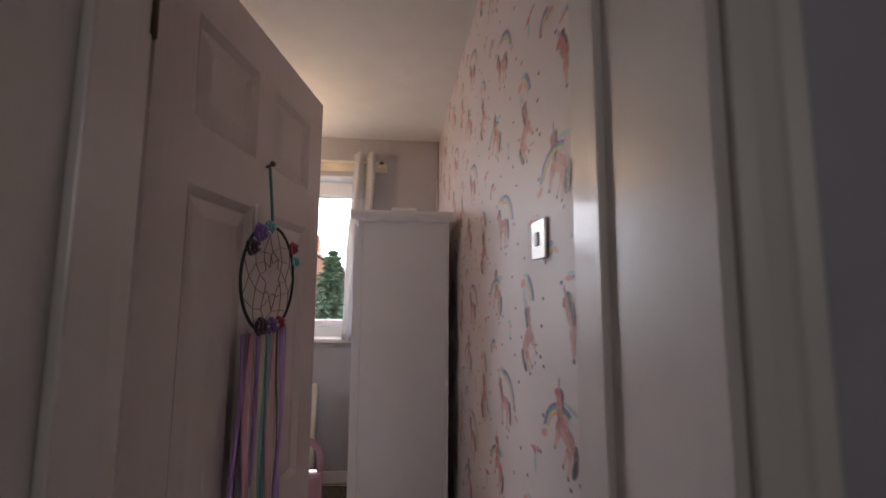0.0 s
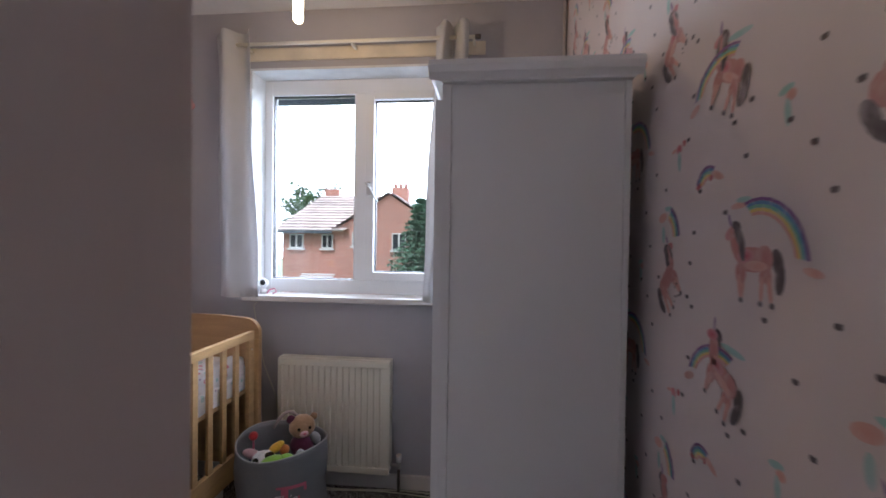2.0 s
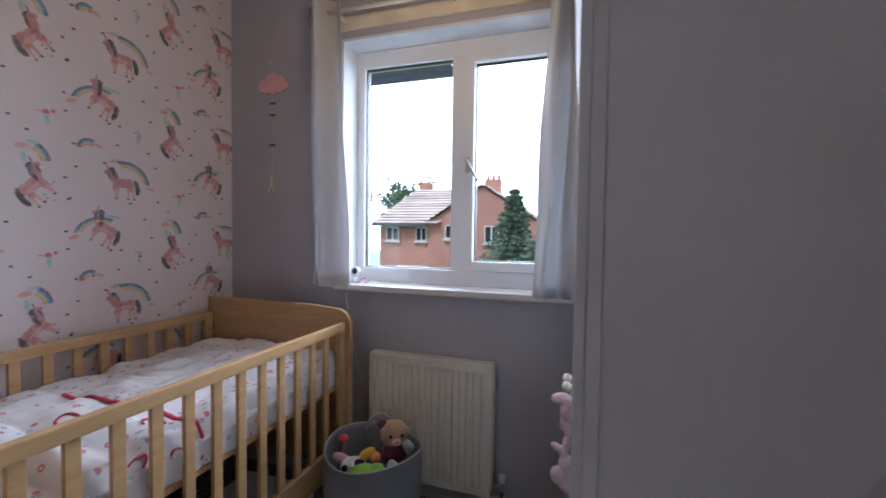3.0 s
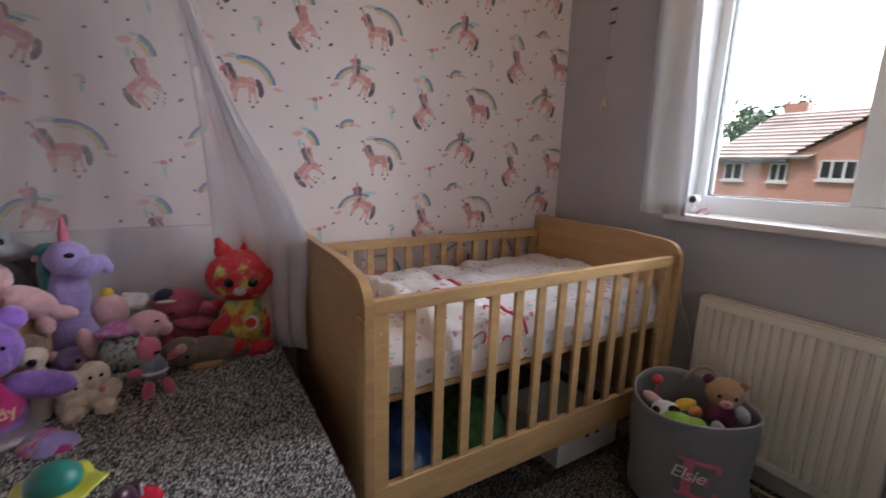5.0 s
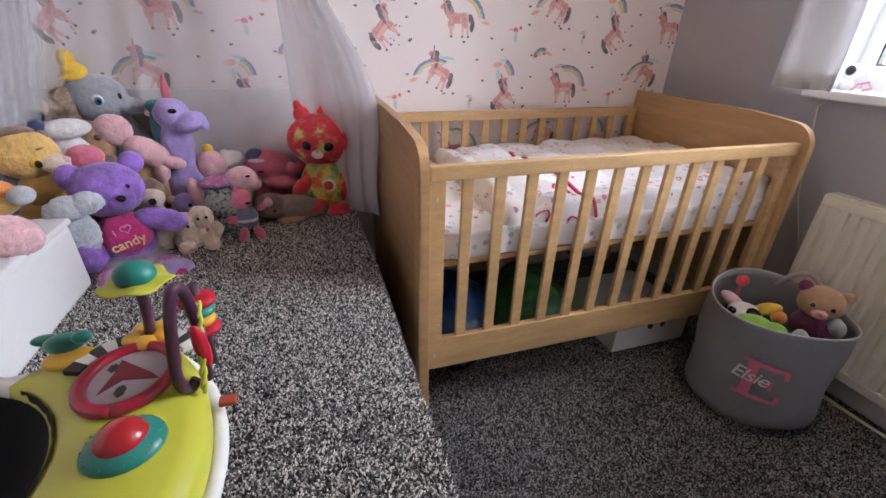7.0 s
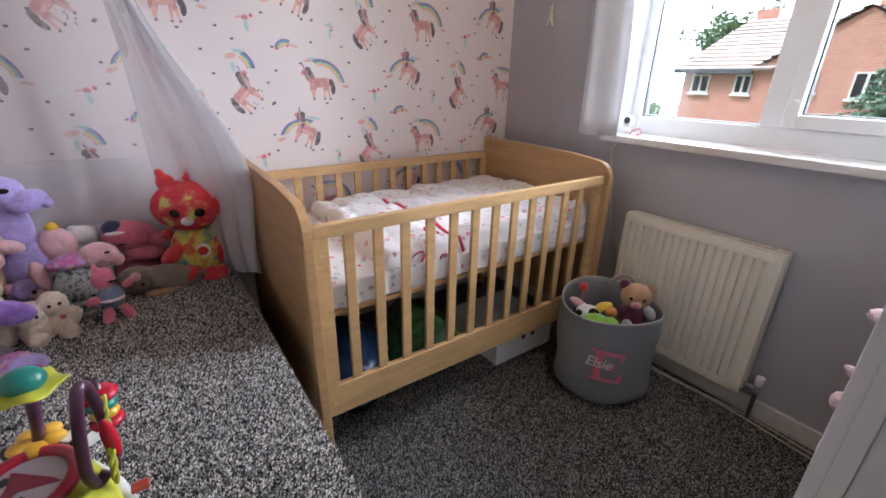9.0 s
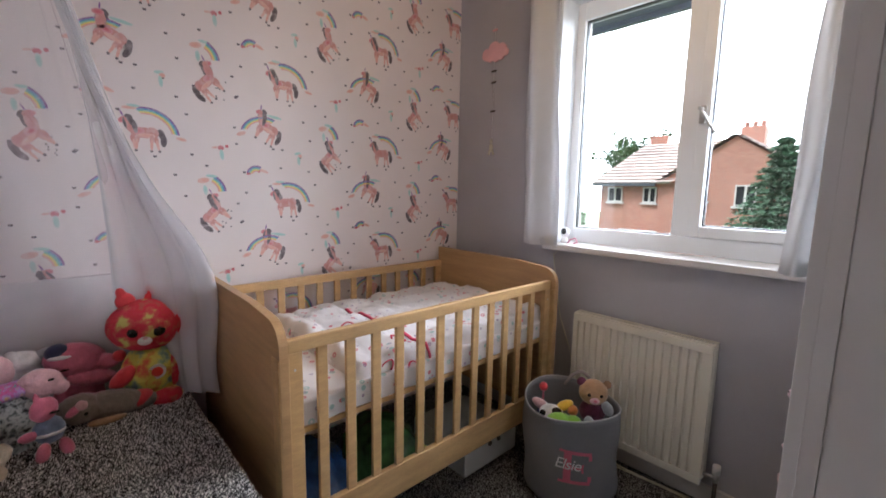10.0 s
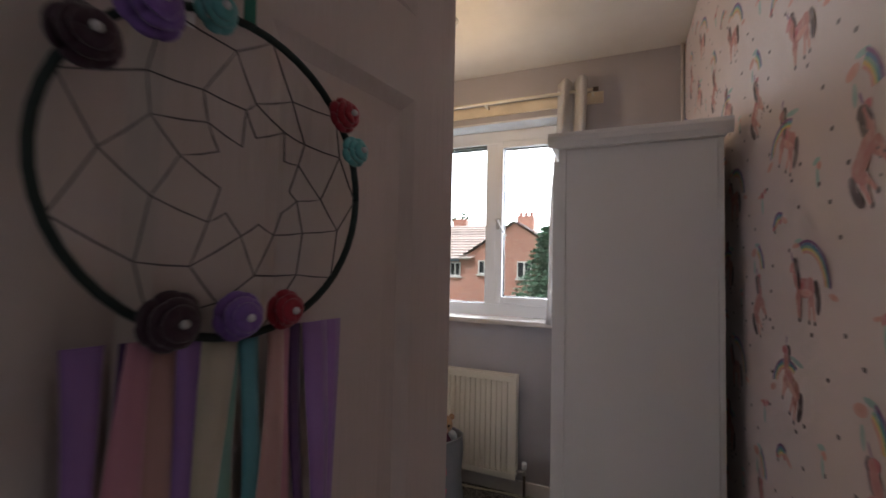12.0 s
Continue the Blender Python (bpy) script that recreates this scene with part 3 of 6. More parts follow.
# ---- radiator ----
rad = thing("radiator", (-0.82, 2.87, 0.1), "cream panel radiator with vertical flutes under the window sill", "radiator")
rad.location = (0, 0, 0)
RX0, RX1, RY, RZ0, RZ1 = -1.118, -0.535, 2.845, 0.105, 0.675
bm = B()
n = 17
prof = [(RX0, RY)]
for k in range(n):
    a = RX0 + 0.022 + k * (RX1 - RX0 - 0.044) / n
    w = (RX1 - RX0 - 0.044) / n
    prof += [(a, RY), (a + w * 0.13, RY + 0.010), (a + w * 0.33, RY + 0.010), (a + w * 0.46, RY)]
prof += [(RX1, RY), (RX1, RY + 0.016), (RX0, RY + 0.016)]
prism(bm, prof, "z", RZ0 + 0.035, RZ1 - 0.035)
part("front_panel", bm, cream_metal, rad)
bm = B()
box(bm, RX0, RX1, RY - 0.001, RY + 0.016, RZ0, RZ0 + 0.0345)
part("seam", bm, cream_metal, rad, bevel=0.003)
bm = B()
box(bm, RX0, RX1, RY - 0.001, RY + 0.016, RZ1 - 0.0345, RZ1)
part("seam", bm, cream_metal, rad, bevel=0.003)
bm = B()
box(bm, RX0 + 0.01, RX1 - 0.01, RY + 0.05, RY + 0.06, RZ0 + 0.01, RZ1 - 0.01)
part("back_panel", bm, cream_metal, rad)
for x in (RX0 - 0.002, RX1 - 0.001):
    bm = B()
    box(bm, x, x + 0.003, RY + 0.017, RY + 0.062, RZ0 + 0.02, RZ1 + 0.002)
    part("side_cover", bm, cream_metal, rad)
bm = B()
box(bm, RX0, RX1, RY + 0.016, RY + 0.02, RZ1 - 0.004, RZ1 + 0.004)
box(bm, RX0, RX1, RY + 0.056, RY + 0.06, RZ1 - 0.004, RZ1 + 0.004)
for k in range(46):
    a = RX0 + 0.006 + k * (RX1 - RX0 - 0.012) / 45
    box(bm, a - 0.0022, a + 0.0022, RY + 0.02, RY + 0.056, RZ1 - 0.002, RZ1 + 0.003)
part("top_grille", bm, cream_metal, rad)
bm = B()
rod(bm, (RX1, RY + 0.03, 0.145), (RX1 + 0.045, RY + 0.03, 0.145), 0.008)
rod(bm, (RX1 + 0.045, RY + 0.03, 0.13), (RX1 + 0.045, RY + 0.03, 0.165), 0.011)
part("valve", bm, steel, rad, "chrome valve")
bm = B()
rod(bm, (RX1 + 0.045, RY + 0.03, 0.165), (RX1 + 0.045, RY + 0.03, 0.20), 0.014)
part("valve_cap", bm, upvc, rad)
bm = B()
rod(bm, (RX1 + 0.045, RY + 0.03, 0.0), (RX1 + 0.045, RY + 0.03, 0.13), 0.0075)
part("pipe", bm, dark_metal, rad)
bm = B()
rod(bm, (RX0 - 0.03, RY + 0.03, 0.0), (RX0 - 0.03, RY + 0.03, 0.145), 0.0075)
part("pipe", bm, dark_metal, rad)

# ---- wardrobe ----
ward = thing("wardrobe", (0.03, 2.2, 0), "plain white wooden wardrobe with a moulded top against the wall", "wardrobe")
ward.location = (0, 0, 0)
AX0, AX1, AY0, AY1, AZ = -0.18, 0.258, 1.815, 2.62, 1.655
for nm, b in (("corner_post", (AX0, AX0 + 0.022, AY0, AY0 + 0.02)), ("corner_post", (AX1 - 0.014, AX1, AY0, AY0 + 0.02)), ("side_panel", (AX0 + 0.0225, AX1 - 0.0145, AY0 + 0.004, AY0 + 0.02))):
    bm = B()
    box(bm, *b, 0, AZ)
    part(nm, bm, board_white, ward, bevel=0.001)
bm = B()
box(bm, AX0, AX1, AY1 - 0.02, AY1, 0, AZ)
box(bm, AX1 - 0.01, AX1, AY0 + 0.02, AY1 - 0.02, 0, AZ)
box(bm, AX0, AX1 - 0.01, AY0 + 0.02, AY1 - 0.02, AZ - 0.02, AZ)
box(bm, AX0, AX1 - 0.01, AY0 + 0.02, AY1 - 0.02, 0.04, 0.06)
part("carcass", bm, board_white, ward)
for y0, y1 in ((AY0 + 0.022, (AY0 + AY1) / 2 - 0.002), ((AY0 + AY1) / 2 + 0.002, AY1 - 0.005)):
    bm = B()
    w = 0.075
    for b in ((y0, y0 + w, 0.08, AZ - 0.03), (y1 - w, y1, 0.08, AZ - 0.03), (y0 + w, y1 - w, 0.08, 0.08 + w), (y0 + w, y1 - w, AZ - 0.03 - w, AZ - 0.03), (y0 + w, y1 - w, 0.55, 0.62)):
        box(bm, AX0 - 0.02, AX0 - 0.001, *b)
    box(bm, AX0 - 0.012, AX0 - 0.004, y0 + w, y1 - w, 0.15, AZ - 0.1)
    d = part("wardrobe_door", bm, board_white, ward, bevel=0.0015)
    bm = B()
    ky = y1 - 0.03 if y0 < 2 else y0 + 0.03
    rod(bm, (AX0 - 0.02, ky, 0.86), (AX0 - 0.03, ky, 0.86), 0.006)
    ball(bm, (AX0 - 0.036, ky, 0.86), 0.012)
    part("knob", bm, cream_metal, d)
bm = B()
prof = [(AX0, AZ), (AX0 - 0.018, AZ + 0.006), (AX0 - 0.03, AZ + 0.02), (AX0 - 0.033, AZ + 0.034), (AX0 - 0.028, AZ + 0.046), (AX0 - 0.018, AZ + 0.05), (AX1 + 0.012, AZ + 0.05),
        (AX1 + 0.02, AZ + 0.03), (AX1 + 0.01, AZ + 0.01), (AX1, AZ)]
prism(bm, prof, "y", AY0 - 0.018, AY1 + 0.015)
prism(bm, [(AY0 - 0.018, AZ + 0.004), (AY0 - 0.03, AZ + 0.018), (AY0 - 0.034, AZ + 0.034), (AY0 - 0.028, AZ + 0.047), (AY0 - 0.018, AZ + 0.05)], "x", AX0 - 0.03, AX1 + 0.018)
part("cornice", bm, board_white, ward)

bm = B()
box(bm, -0.11, 0.2, 2.05, 2.4, AZ + 0.051, AZ + 0.10)
box(bm, -0.03, 0.11, 2.08, 2.3, AZ + 0.10, AZ + 0.125)
tagged(part("white_case", bm, board_white, bevel=0.012), "flat white plastic case lying on top of the wardrobe", "box")

# ---- cot ----
cot = thing("cot", (-1.58, 2.2, 0), "natural oak cot bed with slatted sides and white printed duvet", "cot")
cot.location = (0, 0, 0)
CX0, CX1, CY0, CY1 = -1.985, -1.188, 1.462, 2.775
RAILZ, SLAT0, SLAT1 = 0.832, 0.300, 0.793


def cot_end(y0, y1):
    bm = B()
    r, top = 0.075, 0.905
    pts = [(CX0, 0.0), (CX0 + 0.045, 0.0), (CX0 + 0.045, 0.17), (CX1 - 0.03, 0.17), (CX1 - 0.03, 0.0), (CX1 + 0.022, 0.0), (CX1 + 0.022, 0.80)]
    pts += [(CX1 + 0.022 - r + r * math.cos(radians(a)), 0.815 + r * math.sin(radians(a))) for a in (10, 25, 40, 55, 70, 85)]
    pts += [(CX1 - 0.2, 0.902), (CX0 + 0.05, top), (CX0, top)]
    prism(bm, pts, "y", y0, y1)
    part("end_panel", bm, oak_end, cot, bevel=0.0)
    bm = B()
    box(bm, CX1 - 0.028, CX1 + 0.020, y0 - 0.004, y1 + 0.004, 0.0, 0.79)
    part("leg", bm, oak, cot, bevel=0.003)


cot_end(CY0, CY0 + 0.024)
cot_end(CY1 - 0.024, CY1)
IY0, IY1 = CY0 + 0.03, CY1 - 0.03
for x, near in ((CX1 - 0.011, True), (CX0 + 0.022, False)):
    bm = B()
    box(bm, x - 0.012, x + 0.012, IY0, IY1, SLAT1, RAILZ)
    part("top_rail", bm, oak, cot, bevel=0.004)
    bm = B()
    box(bm, x - 0.011, x + 0.011, IY0, IY1, 0.187, SLAT0)
    part("bottom_rail", bm, oak, cot, bevel=0.004)
    bm = B()
    box(bm, x - 0.011, x + 0.011, IY0, IY0 + 0.042, SLAT0, SLAT1)
    part("stile", bm, oak, cot, bevel=0.002)
    bm = B()
    box(bm, x - 0.011, x + 0.011, IY1 - 0.042, IY1, SLAT0, SLAT1)
    part("stile", bm, oak, cot, bevel=0.002)
    first = None
    for k in range(12):
        y = 1.580 + k * 0.0924
        if first is None:
            bm = B()
            box(bm, -0.007, 0.007, -0.0155, 0.0155, SLAT0, SLAT1)
            first = part("slat", bm, oak, cot, bevel=0.002)
            s = first
        else:
            s = new("slat", first.data)
            s.parent = cot
        s.location = (x, y + 0.0155, 0)
for y in (IY0 + 0.02, IY1 - 0.02):
    for z in (0.745, 0.24):
        bm = B()
        rod(bm, (CX1 - 0.002, y, z), (CX1 + 0.0015, y, z), 0.0035, seg=10)
        part("bolt", bm, steel, cot, "small metal bolt head")
bm = B()
box(bm, CX0 + 0.036, CX1 - 0.025, IY0, IY1, 0.534, 0.551)
part("base_board", bm, oak, cot, bevel=0.002)
def duvet_print():
    """White cotton with small scattered pink, teal and grey printed marks."""
    m = mat("duvet_cotton", (0.80, 0.78, 0.80), 0.9, var=0.03, bump=0.25, bump_scale=25)
    nt = m.node_tree
    b = nt.nodes["Principled BSDF"]
    old = b.inputs["Base Color"].links[0].from_socket
    tc = nt.nodes.new("ShaderNodeTexCoord")
    last = old
    for scale, lo, hi, color, off in ((26, 0.10, 0.24, (0.60, 0.06, 0.13, 1), 0.0), (22, 0.10, 0.22, (0.30, 0.55, 0.55, 1), 3.7), (30, 0.10, 0.20, (0.32, 0.24, 0.40, 1), 7.1)):
        mp = nt.nodes.new("ShaderNodeMapping")
        mp.inputs["Location"].default_value = (off, off, off)
        nt.links.new(tc.outputs["Object"], mp.inputs[0])
        v = nt.nodes.new("ShaderNodeTexVoronoi")
        v.inputs["Scale"].default_value = scale
        nt.links.new(mp.outputs[0], v.inputs["Vector"])
        sub = nt.nodes.new("ShaderNodeMath")
        sub.operation = "COMPARE"
        sub.inputs[1].default_value, sub.inputs[2].default_value = (lo + hi) / 2, (hi - lo) / 2
        nt.links.new(v.outputs["Distance"], sub.inputs[0])
        cmp = nt.nodes.new("ShaderNodeMath")
        cmp.operation = "GREATER_THAN"
        cmp.inputs[1].default_value = 0.5
        sep = nt.nodes.new("ShaderNodeSeparateColor")
        nt.links.new(v.outputs["Color"], sep.inputs[0])
        nt.links.new(sep.outputs[0], cmp.inputs[0])
        mul = nt.nodes.new("ShaderNodeMath")
        mul.operation = "MULTIPLY"
        nt.links.new(sub.outputs[0], mul.inputs[0])
        nt.links.new(cmp.outputs[0], mul.inputs[1])
        mul2 = nt.nodes.new("ShaderNodeMath")
        mul2.operation = "MULTIPLY"
        mul2.inputs[1].default_value = 0.75
        nt.links.new(mul.outputs[0], mul2.inputs[0])
        mix = nt.nodes.new("ShaderNodeMix")
        mix.data_type = "RGBA"
        nt.links.new(mul2.outputs[0], mix.inputs["Factor"])
        nt.links.new(last, mix.inputs["A"])
        mix.inputs["B"].default_value = color
        last = mix.outputs["Result"]
    nt.links.new(last, b.inputs["Base Color"])
    return m


cotton = duvet_print()


def sheet_f(u, v):
    """The fitted sheet over the mattress: down the front, across, down at the wall."""
    a = (u * 2 - 1)
    x = -1.587 + 0.372 * max(-1, min(1, a * 1.35))
    z = 0.632 - 0.078 * max(0, (abs(a) - 0.74) / 0.26) ** 1.3 + 0.005 * noise.noise(Vector((x * 9, v * 14, 1)))
    return (x - 0.012 * max(0, a - 0.74) * math.sin(v * 60), IY0 + 0.004 + (IY1 - IY0 - 0.008) * v, z)


bm = B()
sheet(bm, sheet_f, 50, 80)
for v in (0, 1):
    bm.faces.new([bm.verts.new(sheet_f(k / 20, v)) for k in range(21)])
bed = thing("mattress", (-1.587, 2.1, 0.551), "cot mattress in a white printed fitted sheet under the duvet", "mattress")
bed.location = (0, 0, 0)
part("fitted_sheet", bm, cotton, bed)
bm = B()
box(bm, -1.93, -1.235, IY0 + 0.012, IY1 - 0.012, 0.552, 0.618)
part("core", bm, mat("mattress_cover", (0.7, 0.7, 0.7), 0.9, bump=0.2), bed, bevel=0.015)

DX0, DX1, DY0, DY1 = CX0 + 0.04, CX1 - 0.024, 1.725, IY1 - 0.012


def duvet_z(x, y):
    s = (x - DX0) / (DX1 - DX0)
    puff = 0.018 * noise.noise(Vector((x * 6, y * 5.5, 0))) + 0.010 * noise.noise(Vector((x * 14, y * 16, 3))) + 0.005 * noise.noise(Vector((x * 34, y * 30, 5)))
    quilt = 0.020 * ((abs(math.sin((y - 0.05) * 16)) * abs(math.sin((x + 0.03 * math.sin(y * 9)) * 14))) ** 0.6 - 0.6)
    end = max(0.0, 1 - (y - DY0) / 0.045)
    return 0.678 + 0.020 * math.sin(math.pi * s) + puff + quilt + 0.014 * min(1, (y - DY0) / 0.8) - 0.045 * end ** 2.5


def duvet_f(u, v):
    """Across u from the wall to the front, where it turns down; along v."""
    y = DY0 + (DY1 - DY0) * v
    y += 0.010 * noise.noise(Vector((u * 5, 2, 0))) * max(0, 1 - v * 12)
    if u < 0.8:
        x = DX0 + (DX1 - DX0 - 0.03) * u / 0.8
        return (x, y, duvet_z(x, y))
    w = (u - 0.8) / 0.2
    x = DX1 - 0.03 + 0.03 * math.sin(w * math.pi / 2)
    dent = 0.026 * (abs(math.sin((y - 0.05) * 16)) ** 0.6 - 0.8) + 0.010 * noise.noise(Vector((0, y * 14, w * 3)))
    top = duvet_z(DX1 - 0.03, y)
    return (min(x + 0.7 * dent - 0.006 * w - 0.004, DX1), y, top - (top - 0.556 + dent * 0.2) * w ** 1.4)


duvet = thing("duvet", (-1.58, 2.2, 0.65), "puffy white cotton duvet printed with small rainbows in the cot", "duvet")
duvet.location = (0, 0, 0)
bm = B()
sheet(bm, duvet_f, 70, 130)
bm.faces.new([bm.verts.new(p) for p in [duvet_f(k / 30, 0) for k in range(31)] + [(DX0, DY0, 0.56)]])
part("cover", bm, cotton, duvet)
red_trim = mat("red_piping", (0.60, 0.05, 0.12), 0.7)
RV = (2.02 - DY0) / (DY1 - DY0)
bm = B()
tube(bm, [Vector(duvet_f(u, RV + 0.02 * max(0, u - 0.72) / 0.28)) + Vector((0.004, 0, 0.004)) for u in [0.15 + 0.85 * k / 70 for k in range(71)]], 0.0085, flat=0.5)
part("ribbon", bm, red_trim, duvet, "narrow red ribbon across the duvet")
for k, (cu, cv, r) in enumerate(((0.45, RV - 0.13, 0.030), (0.72, RV - 0.07, 0.022), (0.94, RV - 0.07, 0.024), (0.88, RV - 0.17, 0.02))):
    bm = B()
    tube(bm, [Vector(duvet_f(min(0.99, cu + r * 1.6 * math.cos(a)), max(0.01, cv + r * math.sin(a)))) + Vector((0.003, 0, 0.003)) for a in [0.5 + 0.32 * j for j in range(13)]], 0.0045, flat=0.5)
    part("bow_print", bm, red_trim, duvet)
# things stored below the cot
bm = B()
box(bm, -1.62, -1.27, 2.28, 2.63, 0.0, 0.135)
for y in (2.44, 2.50):
    rod(bm, (-1.272, y, 0.10), (-1.2655, y, 0.10), 0.012, mi=1)
tagged(part("storage_box", bm, [board_white, dark_metal], bevel=0.0), "white box with two finger holes on the carpet under the cot", "box")


def bag(name, at, r, material, label, seed):
    bm = B()
    ball(bm, (0, 0, 0), 1.0, seg=22, rings=14)
    for v in bm.verts:
        k = 1 + 0.25 * noise.noise(v.co * 2.2 + Vector((seed, 0, 0))) + 0.1 * noise.noise(v.co * 7 + Vector((0, seed, 0)))
        v.co = Vector((v.co.x * r[0] * k, v.co.y * r[1] * k, max(v.co.z, -0.85) * r[2] * k))
    lo = min(v.co.z for v in bm.verts)
    ob = part(name, bm, material, smooth=True)
    ob.location = (at[0], at[1], at[2] - lo)
    return tagged(ob, label, "bag")


bag("toy_bag", (-1.50, 1.66, 0.008), (0.24, 0.16, 0.16), mat("blue_film", (0.02, 0.06, 0.16), 0.2, var=0.5, scale=20, bump=0.6, bump_scale=30), "shiny dark blue plastic bag stuffed under the cot", 1)
bag("toy_bag", (-1.52, 2.02, 0.008), (0.22, 0.16, 0.13), mat("green_film", (0.06, 0.16, 0.05), 0.25, var=0.6, scale=18, bump=0.6, bump_scale=30), "crumpled green packet stored under the cot", 5)
bm = B()
box(bm, -1.66, -1.46, 2.12, 2.30, 0.008, 0.03)
tagged(part("picture_book", bm, mat("yellow_card", (0.45, 0.42, 0.06), 0.5), bevel=0.003), "flat yellow picture book under the cot", "book")

# ---- door ----
HINGE, EDGE = Vector((-0.325, 0.385, 0)), Vector((-0.213, 1.0, 0))
ang = math.atan2(-(EDGE.x - HINGE.x), EDGE.y - HINGE.y)
DW = (EDGE - HINGE).length
door = thing("door_1", HINGE, "white gloss six-panel interior door standing open into the room", "door", kind="structure")
door.rotation_euler = (0, 0, ang)
# local: +y from the hinge to the free edge, +x towards the opening side, thickness to -x
DH, DT = 1.85, 0.036
bm = B()
st, mid = 0.085, 0.075
rows_ = [(0.10, 0.70), (0.87, 1.475), (1.575, 1.755)]
cols = [(st, DW / 2 - mid / 2 - 0.02), (DW / 2 + mid / 2 + 0.02, DW - st)]
cols = [(st, DW / 2 - mid / 2), (DW / 2 + mid / 2, DW - st)]
ys = sorted({0, DW, *[c for p in cols for c in p]})
zs = sorted({0.006, DH, *[c for p in rows_ for c in p]})
for a, b in zip(ys, ys[1:]):
    for c, d in zip(zs, zs[1:]):
        if not ((a, b) in [tuple(p) for p in cols] and (c, d) in rows_):
            box(bm, -DT, 0, a, b, c, d)
bmesh.ops.remove_doubles(bm, verts=bm.verts, dist=1e-5)
part("door_frame_rails", bm, door_white, door)
for a, b in cols:
    for c, d in rows_:
        bm = B()
        for x, s in ((-0.009, 1), (-DT + 0.009, -1)):
            v0 = [(0 if s > 0 else -DT, p, q) for p, q in ((a, c), (b, c), (b, d), (a, d))]
            m_ = 0.016
            v1 = [(x, p, q) for p, q in ((a + m_, c + m_), (b - m_, c + m_), (b - m_, d - m_), (a + m_, d - m_))]
            m_ = 0.045
            v2 = [(x + s * 0.005, p, q) for p, q in ((a + m_, c + m_), (b - m_, c + m_), (b - m_, d - m_), (a + m_, d - m_))]
            r0, r1, r2 = ([bm.verts.new(p) for p in q] for q in (v0, v1, v2))
            for k in range(4):
                bm.faces.new((r0[k], r0[(k + 1) % 4], r1[(k + 1) % 4], r1[k]))
                bm.faces.new((r1[k], r1[(k + 1) % 4], r2[(k + 1) % 4], r2[k]))
            bm.faces.new(r2)
        part("panel", bm, door_white, door)
for s in (1, -1):
    bm = B()
    x = 0.0 if s > 0 else -DT
    hy = DW - 0.045
    if s < 0:
        box(bm, x - 0.006, x, hy - 0.022, hy + 0.022, 0.90, 1.03)
        rod(bm, (x - 0.006, hy, 0.99), (x - 0.045, hy, 0.99), 0.009)
        tube(bm, [(x - 0.045, hy, 0.99), (x - 0.05, hy - 0.05, 0.992), (x - 0.05, hy - 0.10, 0.985)], 0.009)
        part("door_handle", bm, brass, door, "aged brass lever handle")
bm = B()
box(bm, -0.028, -0.008, DW, DW + 0.002, 0.92, 1.06)
box(bm, -0.022, -0.014, DW + 0.002, DW + 0.010, 0.965, 0.99)
part("latch_plate", bm, brass, door)
for z in (1.69, 0.25):
    bm = B()
    rod(bm, (0.004, -0.012, z - 0.04), (0.004, -0.012, z + 0.04), 0.0065)
    box(bm, -0.026, 0.002, -0.003, -0.001, z - 0.038, z + 0.038)
    part("hinge", bm, mat("hinge_bronze", (0.10, 0.07, 0.04), 0.45, 0.7, var=0.3), door, "dark bronze butt hinge")

# light switch
sw = thing("light_switch", (XR, 0.645, 1.422), "brushed metal light switch with a white rocker on wallpaper", "light switch")
bm = B()
box(bm, -0.009, -0.0015, -0.040, 0.040, -0.041, 0.041)
part("plate", bm, steel, sw, bevel=0.002)
bm = B()
box(bm, -0.013, -0.0095, -0.010, 0.010, -0.014, 0.014)
part("rocker", bm, upvc, sw, bevel=0.001)

# pendant lamp
lamp = thing("pendant_lamp", (-0.77, 2.3, ZC), "bare warm filament bulb hanging on a dark cord from the ceiling", "ceiling lamp")
bm = B()
rod(bm, (0, 0, -0.025), (0, 0, 0), 0.045, 0.05, seg=20)
part("ceiling_rose", bm, upvc, lamp)
bm = B()
rod(bm, (0, 0, -0.22), (0, 0, -0.025), 0.0028)
part("cord", bm, dark_metal, lamp)
bm = B()
rod(bm, (0, 0, -0.285), (0, 0, -0.22), 0.0145, 0.012)
rod(bm, (0, 0, -0.288), (0, 0, -0.260), 0.0175)
part("lamp_holder", bm, steel, lamp)
bm = B()
rod(bm, (0, 0, -0.385), (0, 0, -0.289), 0.0185, seg=16)
ball(bm, (0, 0, -0.385), (0.0185, 0.0185, 0.016), seg=16, rings=12)
b_ = part("bulb", bm, glow("bulb_glow", (1.0, 0.72, 0.40), 14.0), lamp, "glowing warm tubular bulb")
b_.visible_shadow = False

# ---- cloud wall hanging ----
cl = thing("wall_hanging", (-1.732, YW, 1.998), "pale pink wooden cloud hanging with beads on the grey wall", "wall decoration")
cloud_pink = mat("pink_wood", (0.80, 0.44, 0.45), 0.6)
bm = B()
for x, z, r in ((-0.055, 0, 0.032), (0.0, 0.018, 0.042), (0.05, 0.008, 0.035), (0.078, -0.008, 0.02), (0.01, -0.015, 0.032), (-0.03, -0.012, 0.03), (0.045, -0.018, 0.025)):
    rod(bm, (x, -0.012 - 0.9 * r * 0.05, z), (x, -0.0015, z), r, seg=18)
part("cloud", bm, cloud_pink, cl)
bm = B()
rod(bm, (0.0, -0.006, -0.50), (0.0, -0.006, 0.14), 0.0012, seg=5)
part("thread", bm, white_print, cl)
